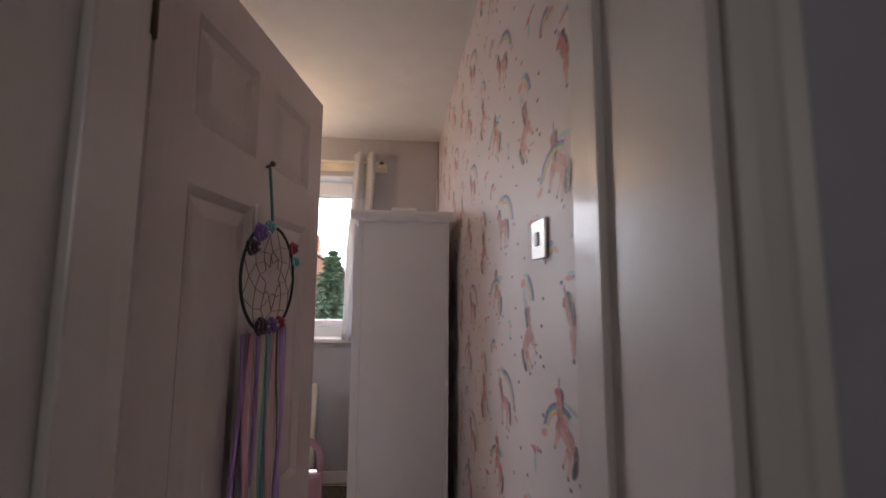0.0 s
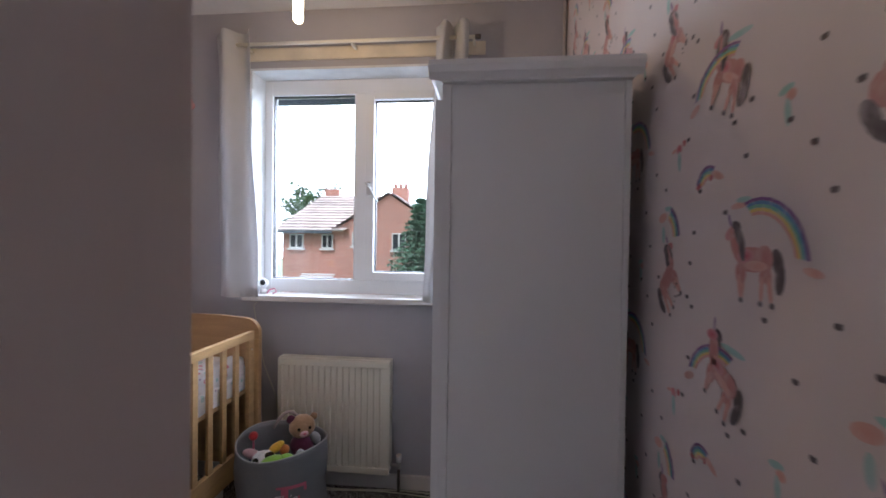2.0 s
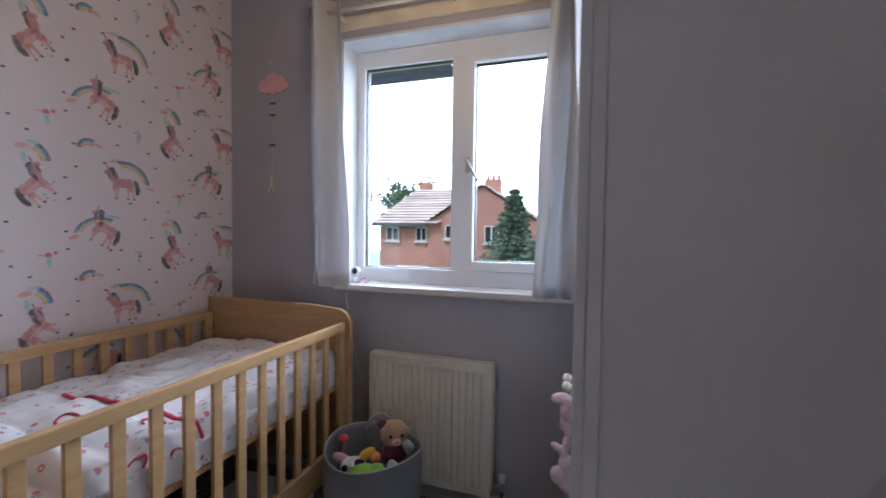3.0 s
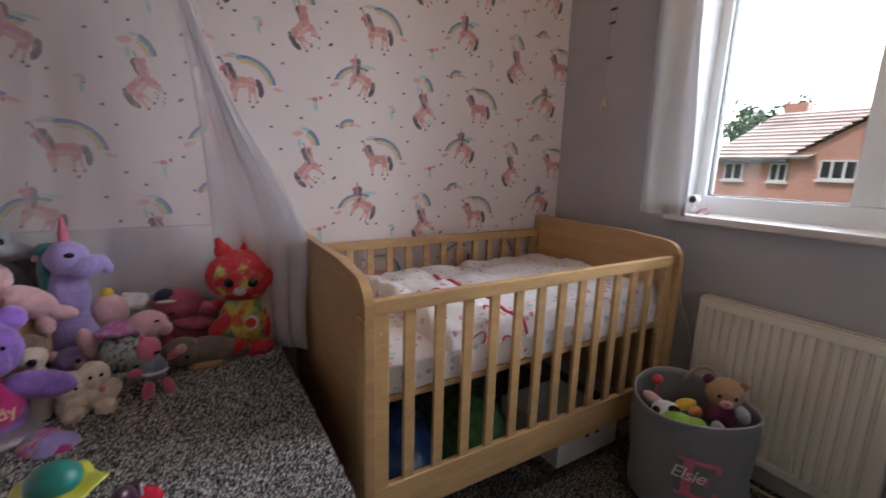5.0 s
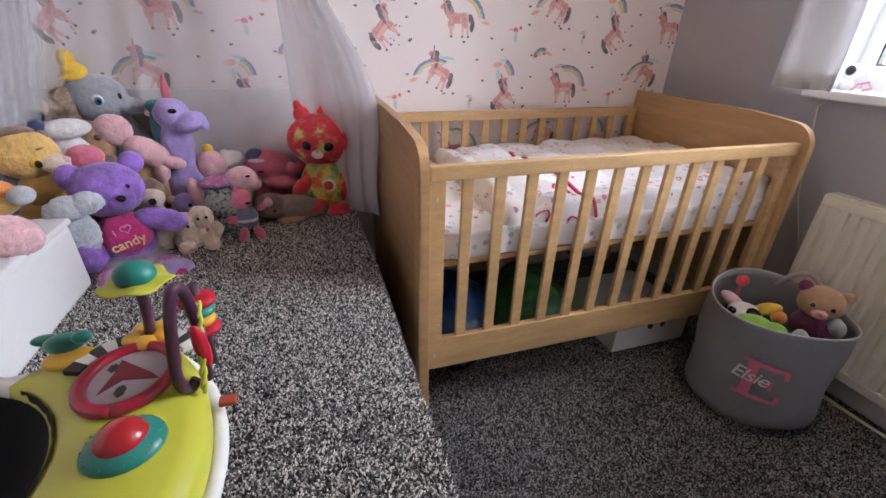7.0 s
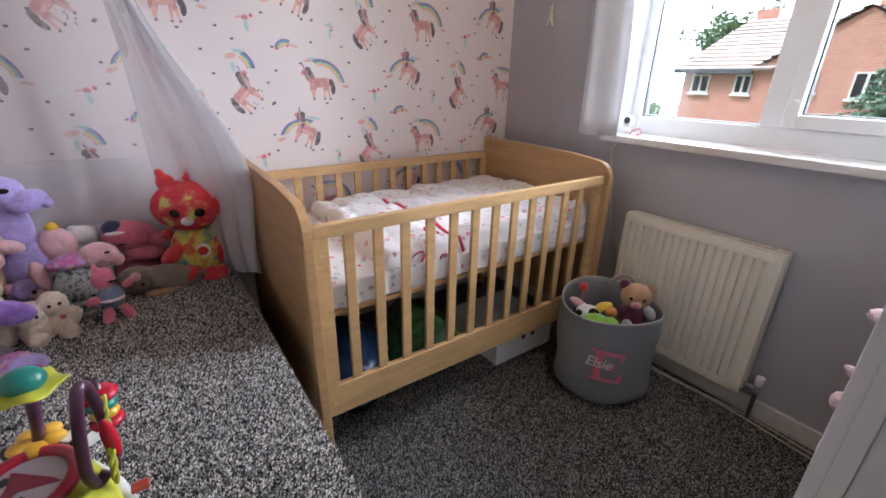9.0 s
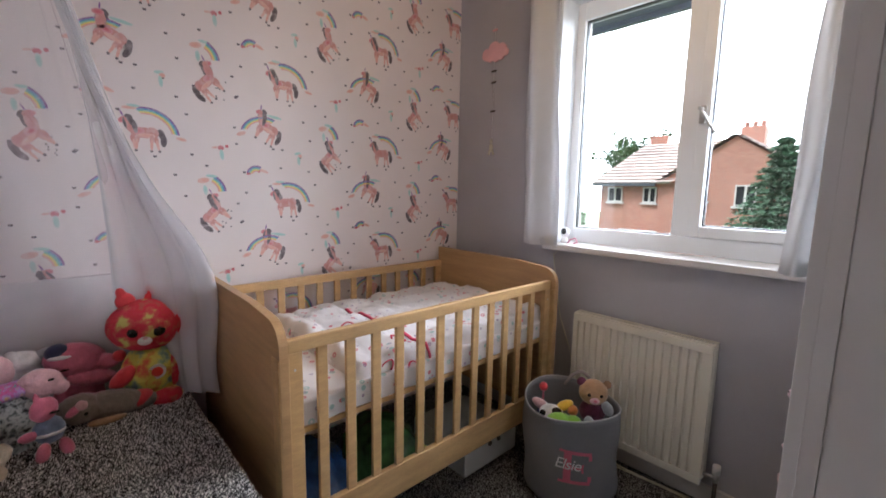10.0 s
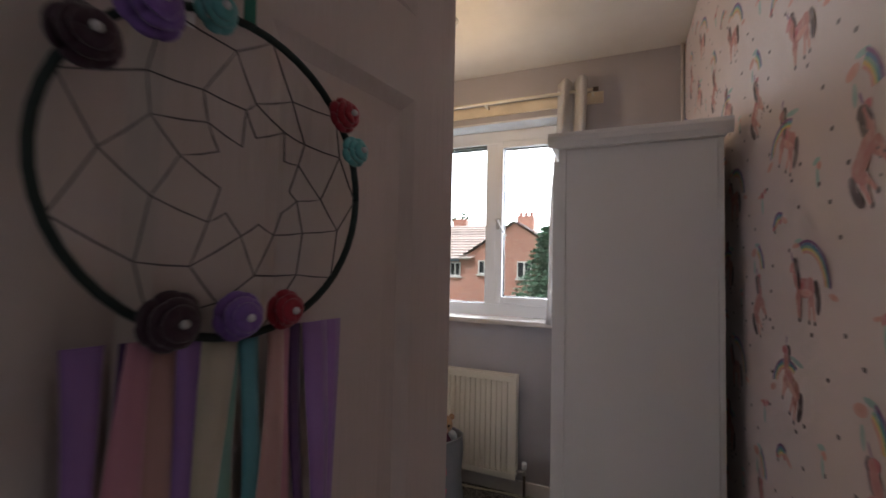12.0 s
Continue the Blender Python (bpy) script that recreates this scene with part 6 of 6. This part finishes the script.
# ---- hanging rabbit on the wardrobe ----
plush((-0.215, 2.44, 0.73), "pale pink knitted rabbit garland hanging from the wardrobe knob",
      [(-0.03, 0.0, 0.0, (0.038, 0.022, 0.022), "blush", 12), (0.0, -0.035, 0, (0.030, 0.050, 0.030), "blush", -10), (-0.02, -0.10, 0, (0.012, 0.03, 0.012), "blush"), (0.0, -0.12, 0, (0.012, 0.034, 0.012), "blush"), (-0.005, -0.175, 0, (0.013, 0.028, 0.012), "blush"),
       (-0.015, -0.215, 0, (0.016, 0.028, 0.014), "blush"), (-0.04, -0.20, 0.0, (0.028, 0.014, 0.012), "blush", -25), (0.0, -0.255, 0, (0.032, 0.030, 0.028), "blush"), (-0.03, -0.31, 0, (0.034, 0.034, 0.03), "blush"), (0.0, -0.32, 0, (0.036, 0.05, 0.03), "blush"),
       (-0.062, 0.002, 0.01, 0.003, "black"), (0.012, 0.05, 0, (0.008, 0.035, 0.008), "cream"), (0.010, 0.075, 0, (0.010, 0.012, 0.008), "red"), (0.02, 0.15, 0, (0.003, 0.13, 0.003), "blush")], size=0.78, name="rabbit_garland", group="", yaw=-100)

# ---- pink handbag toy hanging on the far handle, by the door edge ----
bg = thing("toy_bag_pink", (-0.235, 1.045, 0.70), "pale pink plastic toy bag with a round handle", "toy bag")
pinkp = mat("pale_pink_plastic", (0.60, 0.38, 0.44), 0.25, coat=0.3)
bm = B()
box(bm, -0.06, 0.05, -0.02, 0.02, -0.05, 0.12)
part("bag_body", bm, pinkp, bg, bevel=0.012)
bm = B()
tube(bm, [(-0.045 + 0.0, 0, 0.12)] + [(0.0 - 0.045 * math.cos(a), 0, 0.15 + 0.05 * math.sin(a)) for a in [math.pi * k / 12 for k in range(13)]] + [(0.045, 0, 0.12)], 0.010)
part("bag_handle", bm, pinkp, bg)

# ---- dreamcatcher on the door ----
dream = thing("dreamcatcher", (0.022, 0.322, 1.317), "dreamcatcher with fabric flowers and pastel ribbons on the white door", "dreamcatcher")
dream.parent = None
dream.matrix_world = Matrix.Translation(HINGE) @ Matrix.Rotation(ang, 4, "Z") @ Matrix.Translation((0.020, 0.319, 1.337))
RD = 0.109


def ribbon_cloth(name, c):
    return mat(name, c, 0.55, var=0.08, bump=0.1, sheen=0.4)


cord_green = mat("dark_green_cord", (0.012, 0.03, 0.03), 0.6)
bm = B()
tube(bm, [(0, RD * math.cos(k * math.tau / 48), RD * math.sin(k * math.tau / 48)) for k in range(49)], 0.0029)
part("hoop", bm, cord_green, dream)
bm = B()
tube(bm, [(0, 0.0, RD), (-0.006, 0.002, RD + 0.06), (-0.012, 0.0, RD + 0.125)], 0.0042, flat=0.3)
part("hanging_loop", bm, mat("green_ribbon", (0.03, 0.20, 0.14), 0.6), dream)
bm = B()
rod(bm, (-0.020, 0, RD + 0.125), (-0.006, 0, RD + 0.13), 0.003)
ball(bm, (-0.006, 0, RD + 0.132), 0.006)
part("hook", bm, brass, dream)
rngd = random.Random(2)
rings_ = []
for i_, r in enumerate((0.985, 0.78, 0.58, 0.40, 0.24)):
    rings_.append([Vector((0, r * RD * math.cos((k + i_ / 2) * math.tau / 9) + (rngd.uniform(-0.007, 0.007) + 0.006 * i_ / 4 if i_ else 0), r * RD * math.sin((k + i_ / 2) * math.tau / 9) + (rngd.uniform(-0.007, 0.007) if i_ else 0))) for k in range(9)])
thread = mat("grey_thread", (0.12, 0.11, 0.12), 0.8)
for a, b in zip(rings_, rings_[1:]):
    zig = []
    for k in range(10):
        zig += [a[k % 9], a[k % 9].lerp(b[k % 9], 0.5) + Vector((0, 0, -0.0006)), b[k % 9], b[k % 9].lerp(a[(k + 1) % 9], 0.5) + Vector((0, 0, -0.0006))]
    bm = B()
    tube(bm, zig, 0.00065, seg=5)
    part("web_thread", bm, thread, dream)


def rosette(name, y, z, r, c, seed):
    m = ribbon_cloth(name, c)
    bm = B()
    rg = random.Random(seed)
    for layer, (n_, rr, up) in enumerate(((7, 1.0, 0.0), (6, 0.72, 0.35), (4, 0.4, 0.6))):
        for k in range(n_):
            a = k * math.tau / n_ + layer * 0.5 + rg.uniform(-0.1, 0.1)
            cx = rr * r * 0.62
            ball(bm, (0.008 + up * r, y + cx * math.cos(a), z + cx * math.sin(a)), (r * 0.16, r * 0.42, r * 0.26), 0, 10, 6,
                 Matrix.Rotation(a + math.pi / 2, 4, "X") @ Matrix.Rotation(radians(rg.uniform(-25, 25)), 4, "Y"))
    ball(bm, (0.008 + 0.8 * r, y, z), 0.0028, 1, 8, 6)
    part("fabric_flower", bm, [m, mat("pearl", (0.7, 0.7, 0.72), 0.15)], dream)


rosette("deep_plum_cloth", -0.092, 0.055, 0.0197, (0.03, 0.006, 0.022), 1)
rosette("violet_cloth", -0.064, 0.086, 0.0221, (0.20, 0.10, 0.42), 2)
rosette("aqua_cloth", -0.028, 0.102, 0.0164, (0.12, 0.42, 0.44), 3)
rosette("crimson_cloth", 0.083, 0.070, 0.0172, (0.32, 0.006, 0.025), 4)
rosette("aqua_cloth", 0.097, 0.042, 0.0156, (0.12, 0.42, 0.44), 5)
rosette("deep_plum_cloth", -0.045, -0.094, 0.0213, (0.03, 0.006, 0.022), 6)
rosette("violet_cloth", -0.004, -0.094, 0.0197, (0.20, 0.10, 0.42), 7)
rosette("crimson_cloth", 0.032, -0.092, 0.0172, (0.32, 0.006, 0.025), 8)
strip = [("lilac_ribbon", (0.30, 0.16, 0.46)), ("plum_ribbon", (0.07, 0.02, 0.12)), ("pink_ribbon", (0.55, 0.25, 0.34)), ("peach_ribbon", (0.50, 0.30, 0.28)), ("lilac_ribbon", (0.30, 0.16, 0.46)),
         ("cream_ribbon", (0.50, 0.46, 0.36)), ("mint_ribbon", (0.20, 0.42, 0.36)), ("teal_ribbon", (0.08, 0.30, 0.36)), ("peach_ribbon", (0.50, 0.30, 0.28)), ("pink_ribbon", (0.55, 0.25, 0.34)), ("plum_ribbon", (0.07, 0.02, 0.12)), ("lilac_ribbon", (0.30, 0.16, 0.46)), ("lilac_ribbon", (0.30, 0.16, 0.46))]
for k, (nm, c) in enumerate(strip):
    y0 = -0.082 + 0.0137 * k
    w = 0.0095 if nm != "plum_ribbon" else 0.004
    ln = 0.50 + 0.06 * math.sin(k * 2.3)
    bm = B()
    sheet(bm, lambda u, v: (-0.004 + 0.0012 * (k % 3) + 0.004 * math.sin(9 * v + k) * v, y0 * (1 + 0.22 * v) + w * (u - 0.5) * 2 * (1 - 0.3 * math.sin(7 * v + k)) + 0.005 * math.sin(6 * v + 1.7 * k), -0.105 - ln * v), 3, 24)
    p = part("ribbon", bm, ribbon_cloth(nm, c), dream, nm.replace("_", " "))
    p.modifiers.new("thickness", "SOLIDIFY").thickness = 0.0006
bm = B()
sheet(bm, lambda u, v: (0.001, 0.012 * (u - 0.5), 0.05 * v), 1, 2)
p = part("tape", bm, board_white, None)
p.matrix_world = Matrix.Translation(HINGE) @ Matrix.Rotation(ang, 4, "Z") @ Matrix.Translation((0.001, 0.285, 1.435))
tagged(p, "short strip of white tape stuck on the door", "tape")

# ---- baby activity seat ----
jump = thing("activity_seat", (-0.60, 0.78, BZ), "yellow baby activity seat with toys round its tray, on the carpet", "activity seat")
jump.location = (0, 0, 0)
yel = mat("yellow_plastic", (0.42, 0.42, 0.04), 0.35, var=0.03, coat=0.15)
redp = mat("dark_red_plastic", (0.30, 0.01, 0.03), 0.3, coat=0.2)
greenp = mat("teal_green_plastic", (0.015, 0.17, 0.14), 0.35, coat=0.1)
plum = mat("plum_plastic", (0.055, 0.018, 0.04), 0.3, coat=0.2)
whitep = mat("white_plastic", (0.70, 0.70, 0.66), 0.35)
SC = Vector((-0.60, 0.78))
TZ = 0.725


def tray_out(a):
    """The tray's outer radius at an angle in degrees."""
    t = max(0.0, 1 - ((a - 101) / 52) ** 2)
    return 0.172 + 0.126 * min(1, 2.2 * t)


bm = B()
N = 64
loops = []
for rr, zz in ((0, -0.03), (0.0, 0.0), (0.12, 0.012), (0.85, 0.012), (0.97, 0.002), (1.0, -0.012), (0.99, -0.035)):
    ring = []
    for k in range(N):
        a = k * 360 / N
        ri, ro = 0.152, tray_out(a if a < 280 else a - 360)
        r = ri + (ro - ri) * rr
        ring.append(bm.verts.new((SC.x + r * math.cos(radians(a)), SC.y + r * math.sin(radians(a)), TZ + zz)))
    loops.append(ring)
for p, q in zip(loops, loops[1:]):
    for k in range(N):
        f = bm.faces.new((p[k], p[(k + 1) % N], q[(k + 1) % N], q[k]))
        f.smooth = True
        a = k * 360 / N
        f.material_index = 0 if 50 < a < 147 else 1
part("tray", bm, [yel, whitep], jump)
bm = B()
tube(bm, [(SC.x + (tray_out(a if a < 280 else a - 360) + 0.004) * math.cos(radians(a)), SC.y + (tray_out(a if a < 280 else a - 360) + 0.004) * math.sin(radians(a)), TZ - 0.04) for a in range(0, 361, 6)], 0.010, flat=0.8)
part("rim", bm, whitep, jump)
bm = B()
sheet(bm, lambda u, v: (SC.x + (0.158 - 0.09 * v) * math.cos(u * math.tau), SC.y + (0.158 - 0.09 * v) * math.sin(u * math.tau), TZ + 0.008 - 0.16 * v + 0.01 * math.sin(u * 20) * v), 40, 8)
bm.faces.new([v for v in sorted((w for w in bm.verts if abs(w.co.z - (TZ + 0.008 - 0.16)) < 0.012), key=lambda w: math.atan2(w.co.y - SC.y, w.co.x - SC.x))])
part("seat_fabric", bm, mat("black_seat_cloth", (0.006, 0.008, 0.011), 1.0, bump=0.3), jump)
for a in (95, 215, 335):
    bm = B()
    p0 = Vector((SC.x + 0.17 * math.cos(radians(a)), SC.y + 0.17 * math.sin(radians(a)), TZ - 0.04))
    p1 = Vector((SC.x + 0.20 * math.cos(radians(a)), SC.y + 0.20 * math.sin(radians(a)), BZ + 0.02))
    rod(bm, p0, p1, 0.022, 0.026, 14)
    part("leg", bm, whitep, jump)
bm = B()
tube(bm, [(SC.x + 0.20 * math.cos(radians(a)), SC.y + 0.20 * math.sin(radians(a)), BZ + 0.028) for a in range(0, 361, 8)], 0.018)
part("base_ring", bm, whitep, jump)
DC = Vector((-0.713, 0.982, TZ + 0.014))
bm = B()
tube(bm, [(DC.x + 0.054 * math.cos(k * math.tau / 40), DC.y + 0.047 * math.sin(k * math.tau / 40), DC.z + 0.004) for k in range(41)], 0.008)
dr = part("drum_ring", bm, redp, jump)
bm = B()
prism(bm, [(DC.x + 0.049 * math.cos(k * math.tau / 32), DC.y + 0.042 * math.sin(k * math.tau / 32)) for k in range(32)], "z", DC.z - 0.004, DC.z + 0.003)
part("drum_face", bm, mat("pale_grey_print", (0.42, 0.38, 0.42), 0.5), jump)
bm = B()
prism(bm, [(DC.x + x, DC.y + y) for x, y in ((-0.034, -0.017), (0.0, 0.024), (0.012, 0.034), (0.005, -0.005), (0.025, -0.025), (-0.01, -0.018))], "z", DC.z + 0.0032, DC.z + 0.0038)
prism(bm, [(DC.x + 0.024 + 0.010 * math.cos(k), DC.y - 0.002 + 0.006 * math.sin(k)) for k in range(6)], "z", DC.z + 0.0032, DC.z + 0.0038, 1)
prism(bm, [(DC.x + -0.02 + 0.008 * math.cos(k), DC.y - 0.022 + 0.006 * math.sin(k)) for k in range(6)], "z", DC.z + 0.0032, DC.z + 0.0038, 1)
part("drum_print", bm, [mat("dark_red_print", (0.20, 0.02, 0.04), 0.5), black], jump)
for k in range(12):
    a0, a1 = radians(120 + 11 * k), radians(120 + 11 * (k + 1))
    bm = B()
    prism(bm, [(DC.x + r * 1.12 * math.cos(a), DC.y + r * math.sin(a)) for r, a in ((0.059, a0), (0.059, a1), (0.080, a1), (0.080, a0))], "z", DC.z - 0.001, DC.z + 0.006)
    part("stripe", bm, black if k % 2 else whitep, jump)
BC = Vector((-0.612, 1.006, TZ + 0.012))
bm = B()
ball(bm, BC, (0.036, 0.038, 0.016), 0, 24, 12)
for k in range(22):
    ball(bm, BC + Vector(((0.030 + 0.003 * (k % 2)) * math.cos(k * math.tau / 22), (0.032 + 0.003 * (k % 2)) * math.sin(k * math.tau / 22), 0.0085 - 0.002 * (k % 2))), 0.0011, 0, 6, 4)
part("button_base", bm, greenp, jump)
bm = B()
ball(bm, BC + Vector((0, 0, 0.008)), (0.0245, 0.0245, 0.021), 0, 24, 12)
part("button", bm, mat("red_button", (0.36, 0.012, 0.02), 0.25, coat=0.4), jump)
bm = B()
tube(bm, [(-0.79, 0.985, TZ + 0.01), (-0.785, 0.992, TZ + 0.05), (-0.772, 1.0, TZ + 0.10)], 0.007)
part("stem", bm, plum, jump)
bm = B()
for k in range(5):
    a = k * math.tau / 5
    ball(bm, (-0.79 + 0.018 * math.cos(a), 0.985 + 0.018 * math.sin(a), TZ + 0.02), (0.014, 0.014, 0.008))
part("flower_collar", bm, mat("amber_plastic", (0.60, 0.33, 0.03), 0.35), jump)
bm = B()
ball(bm, (-0.770, 1.000, 0.838), 1.0, 0, 36, 10)
for v in bm.verts:
    d = v.co - Vector((-0.770, 1.000, 0.838))
    an = math.atan2(d.y, d.x)
    k = 1 + 0.10 * math.sin(5 * an)
    v.co = Vector((-0.770 + 0.036 * d.x * k, 1.000 + 0.039 * d.y * k, 0.838 + 0.005 * d.z + 0.003 * math.sin(5 * an + 1) * (d.x ** 2 + d.y ** 2)))
part("flower_petals", bm, yel, jump)
bm = B()
ball(bm, (-0.770, 1.000, 0.848), (0.021, 0.023, 0.018), 0, 20, 12)
part("dome", bm, greenp, jump)
bm = B()
tube(bm, curved([(-0.683, 1.061, TZ + 0.02), (-0.677, 1.051, TZ + 0.012), (-0.672, 1.046, TZ + 0.035), (-0.677, 1.050, TZ + 0.08), (-0.682, 1.056, TZ + 0.120), (-0.691, 1.061, TZ + 0.140), (-0.702, 1.067, TZ + 0.128), (-0.706, 1.070, TZ + 0.07), (-0.698, 1.067, TZ + 0.005)]), 0.0068)
part("loop", bm, plum, jump)
bm = B()
for j in (0, 1):
    tube(bm, [(-0.672 - 0.0016 * k + 0.0022 * math.cos(k * 0.9 + j * math.pi), 1.068 + 0.0003 * k + 0.0022 * math.sin(k * 0.9 + j * math.pi), TZ + 0.008 + 0.0042 * k) for k in range(25)], 0.0026, seg=6)
part("twisted_bar", bm, yel, jump)
for k, (m, r) in enumerate(((mat("red_bead", (0.42, 0.01, 0.03), 0.25), 0.019), (mat("amber_bead", (0.65, 0.38, 0.03), 0.3), 0.016), (greenp, 0.018), (mat("red_bead", (0, 0, 0)), 0.021))):
    bm = B()
    ball(bm, (-0.735, 1.068, TZ + 0.055 + 0.014 * k), (r, r, 0.0085), 0, 18, 8)
    part("bead", bm, m, jump)
bm = B()
ball(bm, (-0.690, 1.073, TZ + 0.060), (0.0085, 0.0085, 0.036), 0, 16, 10, Matrix.Rotation(radians(12), 4, "Y"))
part("long_bead", bm, mat("red_bead", (0, 0, 0)), jump)
bm = B()
rod(bm, (-0.735, 1.068, TZ), (-0.735, 1.068, TZ + 0.12), 0.005)
part("bead_post", bm, plum, jump)
bm = B()
ball(bm, (-0.785, 0.895, TZ + 0.03), (0.017, 0.023, 0.011))
ball(bm, (-0.80, 0.868, TZ + 0.028), (0.009, 0.016, 0.007))
ball(bm, (-0.775, 0.92, TZ + 0.042), (0.009, 0.011, 0.008))
part("toy_bird", bm, greenp, jump)
bm = B()
ball(bm, (-0.772, 0.900, TZ + 0.014), (0.020, 0.030, 0.010))
part("bird_perch", bm, mat("amber_plastic", (0, 0, 0)), jump)
bm = B()
box(bm, -0.690, -0.676, 1.076, 1.096, TZ - 0.026, TZ - 0.019)
part("strap", bm, mat("brick_strap", (0.35, 0.05, 0.03), 0.7), jump, bevel=0.002)

# ---- small things ----
cam_t = thing("baby_monitor", (-1.275, 2.985, WZ0), "small white baby monitor with a black lens on the sill", "baby monitor")
bm = B()
ball(bm, (0, 0, 0.055), (0.026, 0.022, 0.026), 0, 18, 12)
rod(bm, (0, 0, 0.0), (0, 0, 0.03), 0.022, 0.012, 16)
part("monitor_body", bm, upvc, cam_t)
bm = B()
ball(bm, (0.004, -0.017, 0.060), (0.015, 0.010, 0.016))
part("lens", bm, black, cam_t)
bm = B()
tube(bm, [(0.03, -0.02, 0.002), (0.05, -0.03, 0.022), (0.075, -0.025, 0.03), (0.09, -0.03, 0.012), (0.07, -0.035, 0.004)], 0.004)
o = part("pink_band", bm, mat("pink_rubber", (0.65, 0.25, 0.35), 0.5))
o.location = (-1.275, 2.985, WZ0)
tagged(o, "thin pink looped band lying on the sill", "band")
bm = B()
tube(bm, [(-1.27, 2.94, 0.955), (-1.285, 2.905, 0.93), (-1.26, 2.90, 0.80), (-1.22, 2.895, 0.62), (-1.15, 2.895, 0.45), (-1.13, 2.90, 0.25), (-1.13, 2.90, 0.01), (-1.0, 2.88, 0.012)], 0.0024, seg=6)
tagged(part("monitor_cable", bm, mat("cream_cable", (0.55, 0.53, 0.42), 0.5)), "thin cream cable hanging from the sill to the floor", "cable")
bm = B()
box(bm, -1.293, -1.277, 2.898, 2.908, 0.952, 0.978)
tagged(part("cable_clip", bm, mat("cream_cable", (0, 0, 0))), "small cream clip holding the cable under the sill", "clip")
for k, dy in enumerate((0.0, 0.018)):
    bm = B()
    tube(bm, [(-1.0 + 0.09 * j, 2.875 - dy - 0.012 * math.sin(j * 0.8 + k), 0.010) for j in range(14)], 0.003, seg=6)
    tagged(part("floor_cable", bm, mat("cream_cable", (0, 0, 0))), "pale cable running along the skirting on the carpet", "cable")
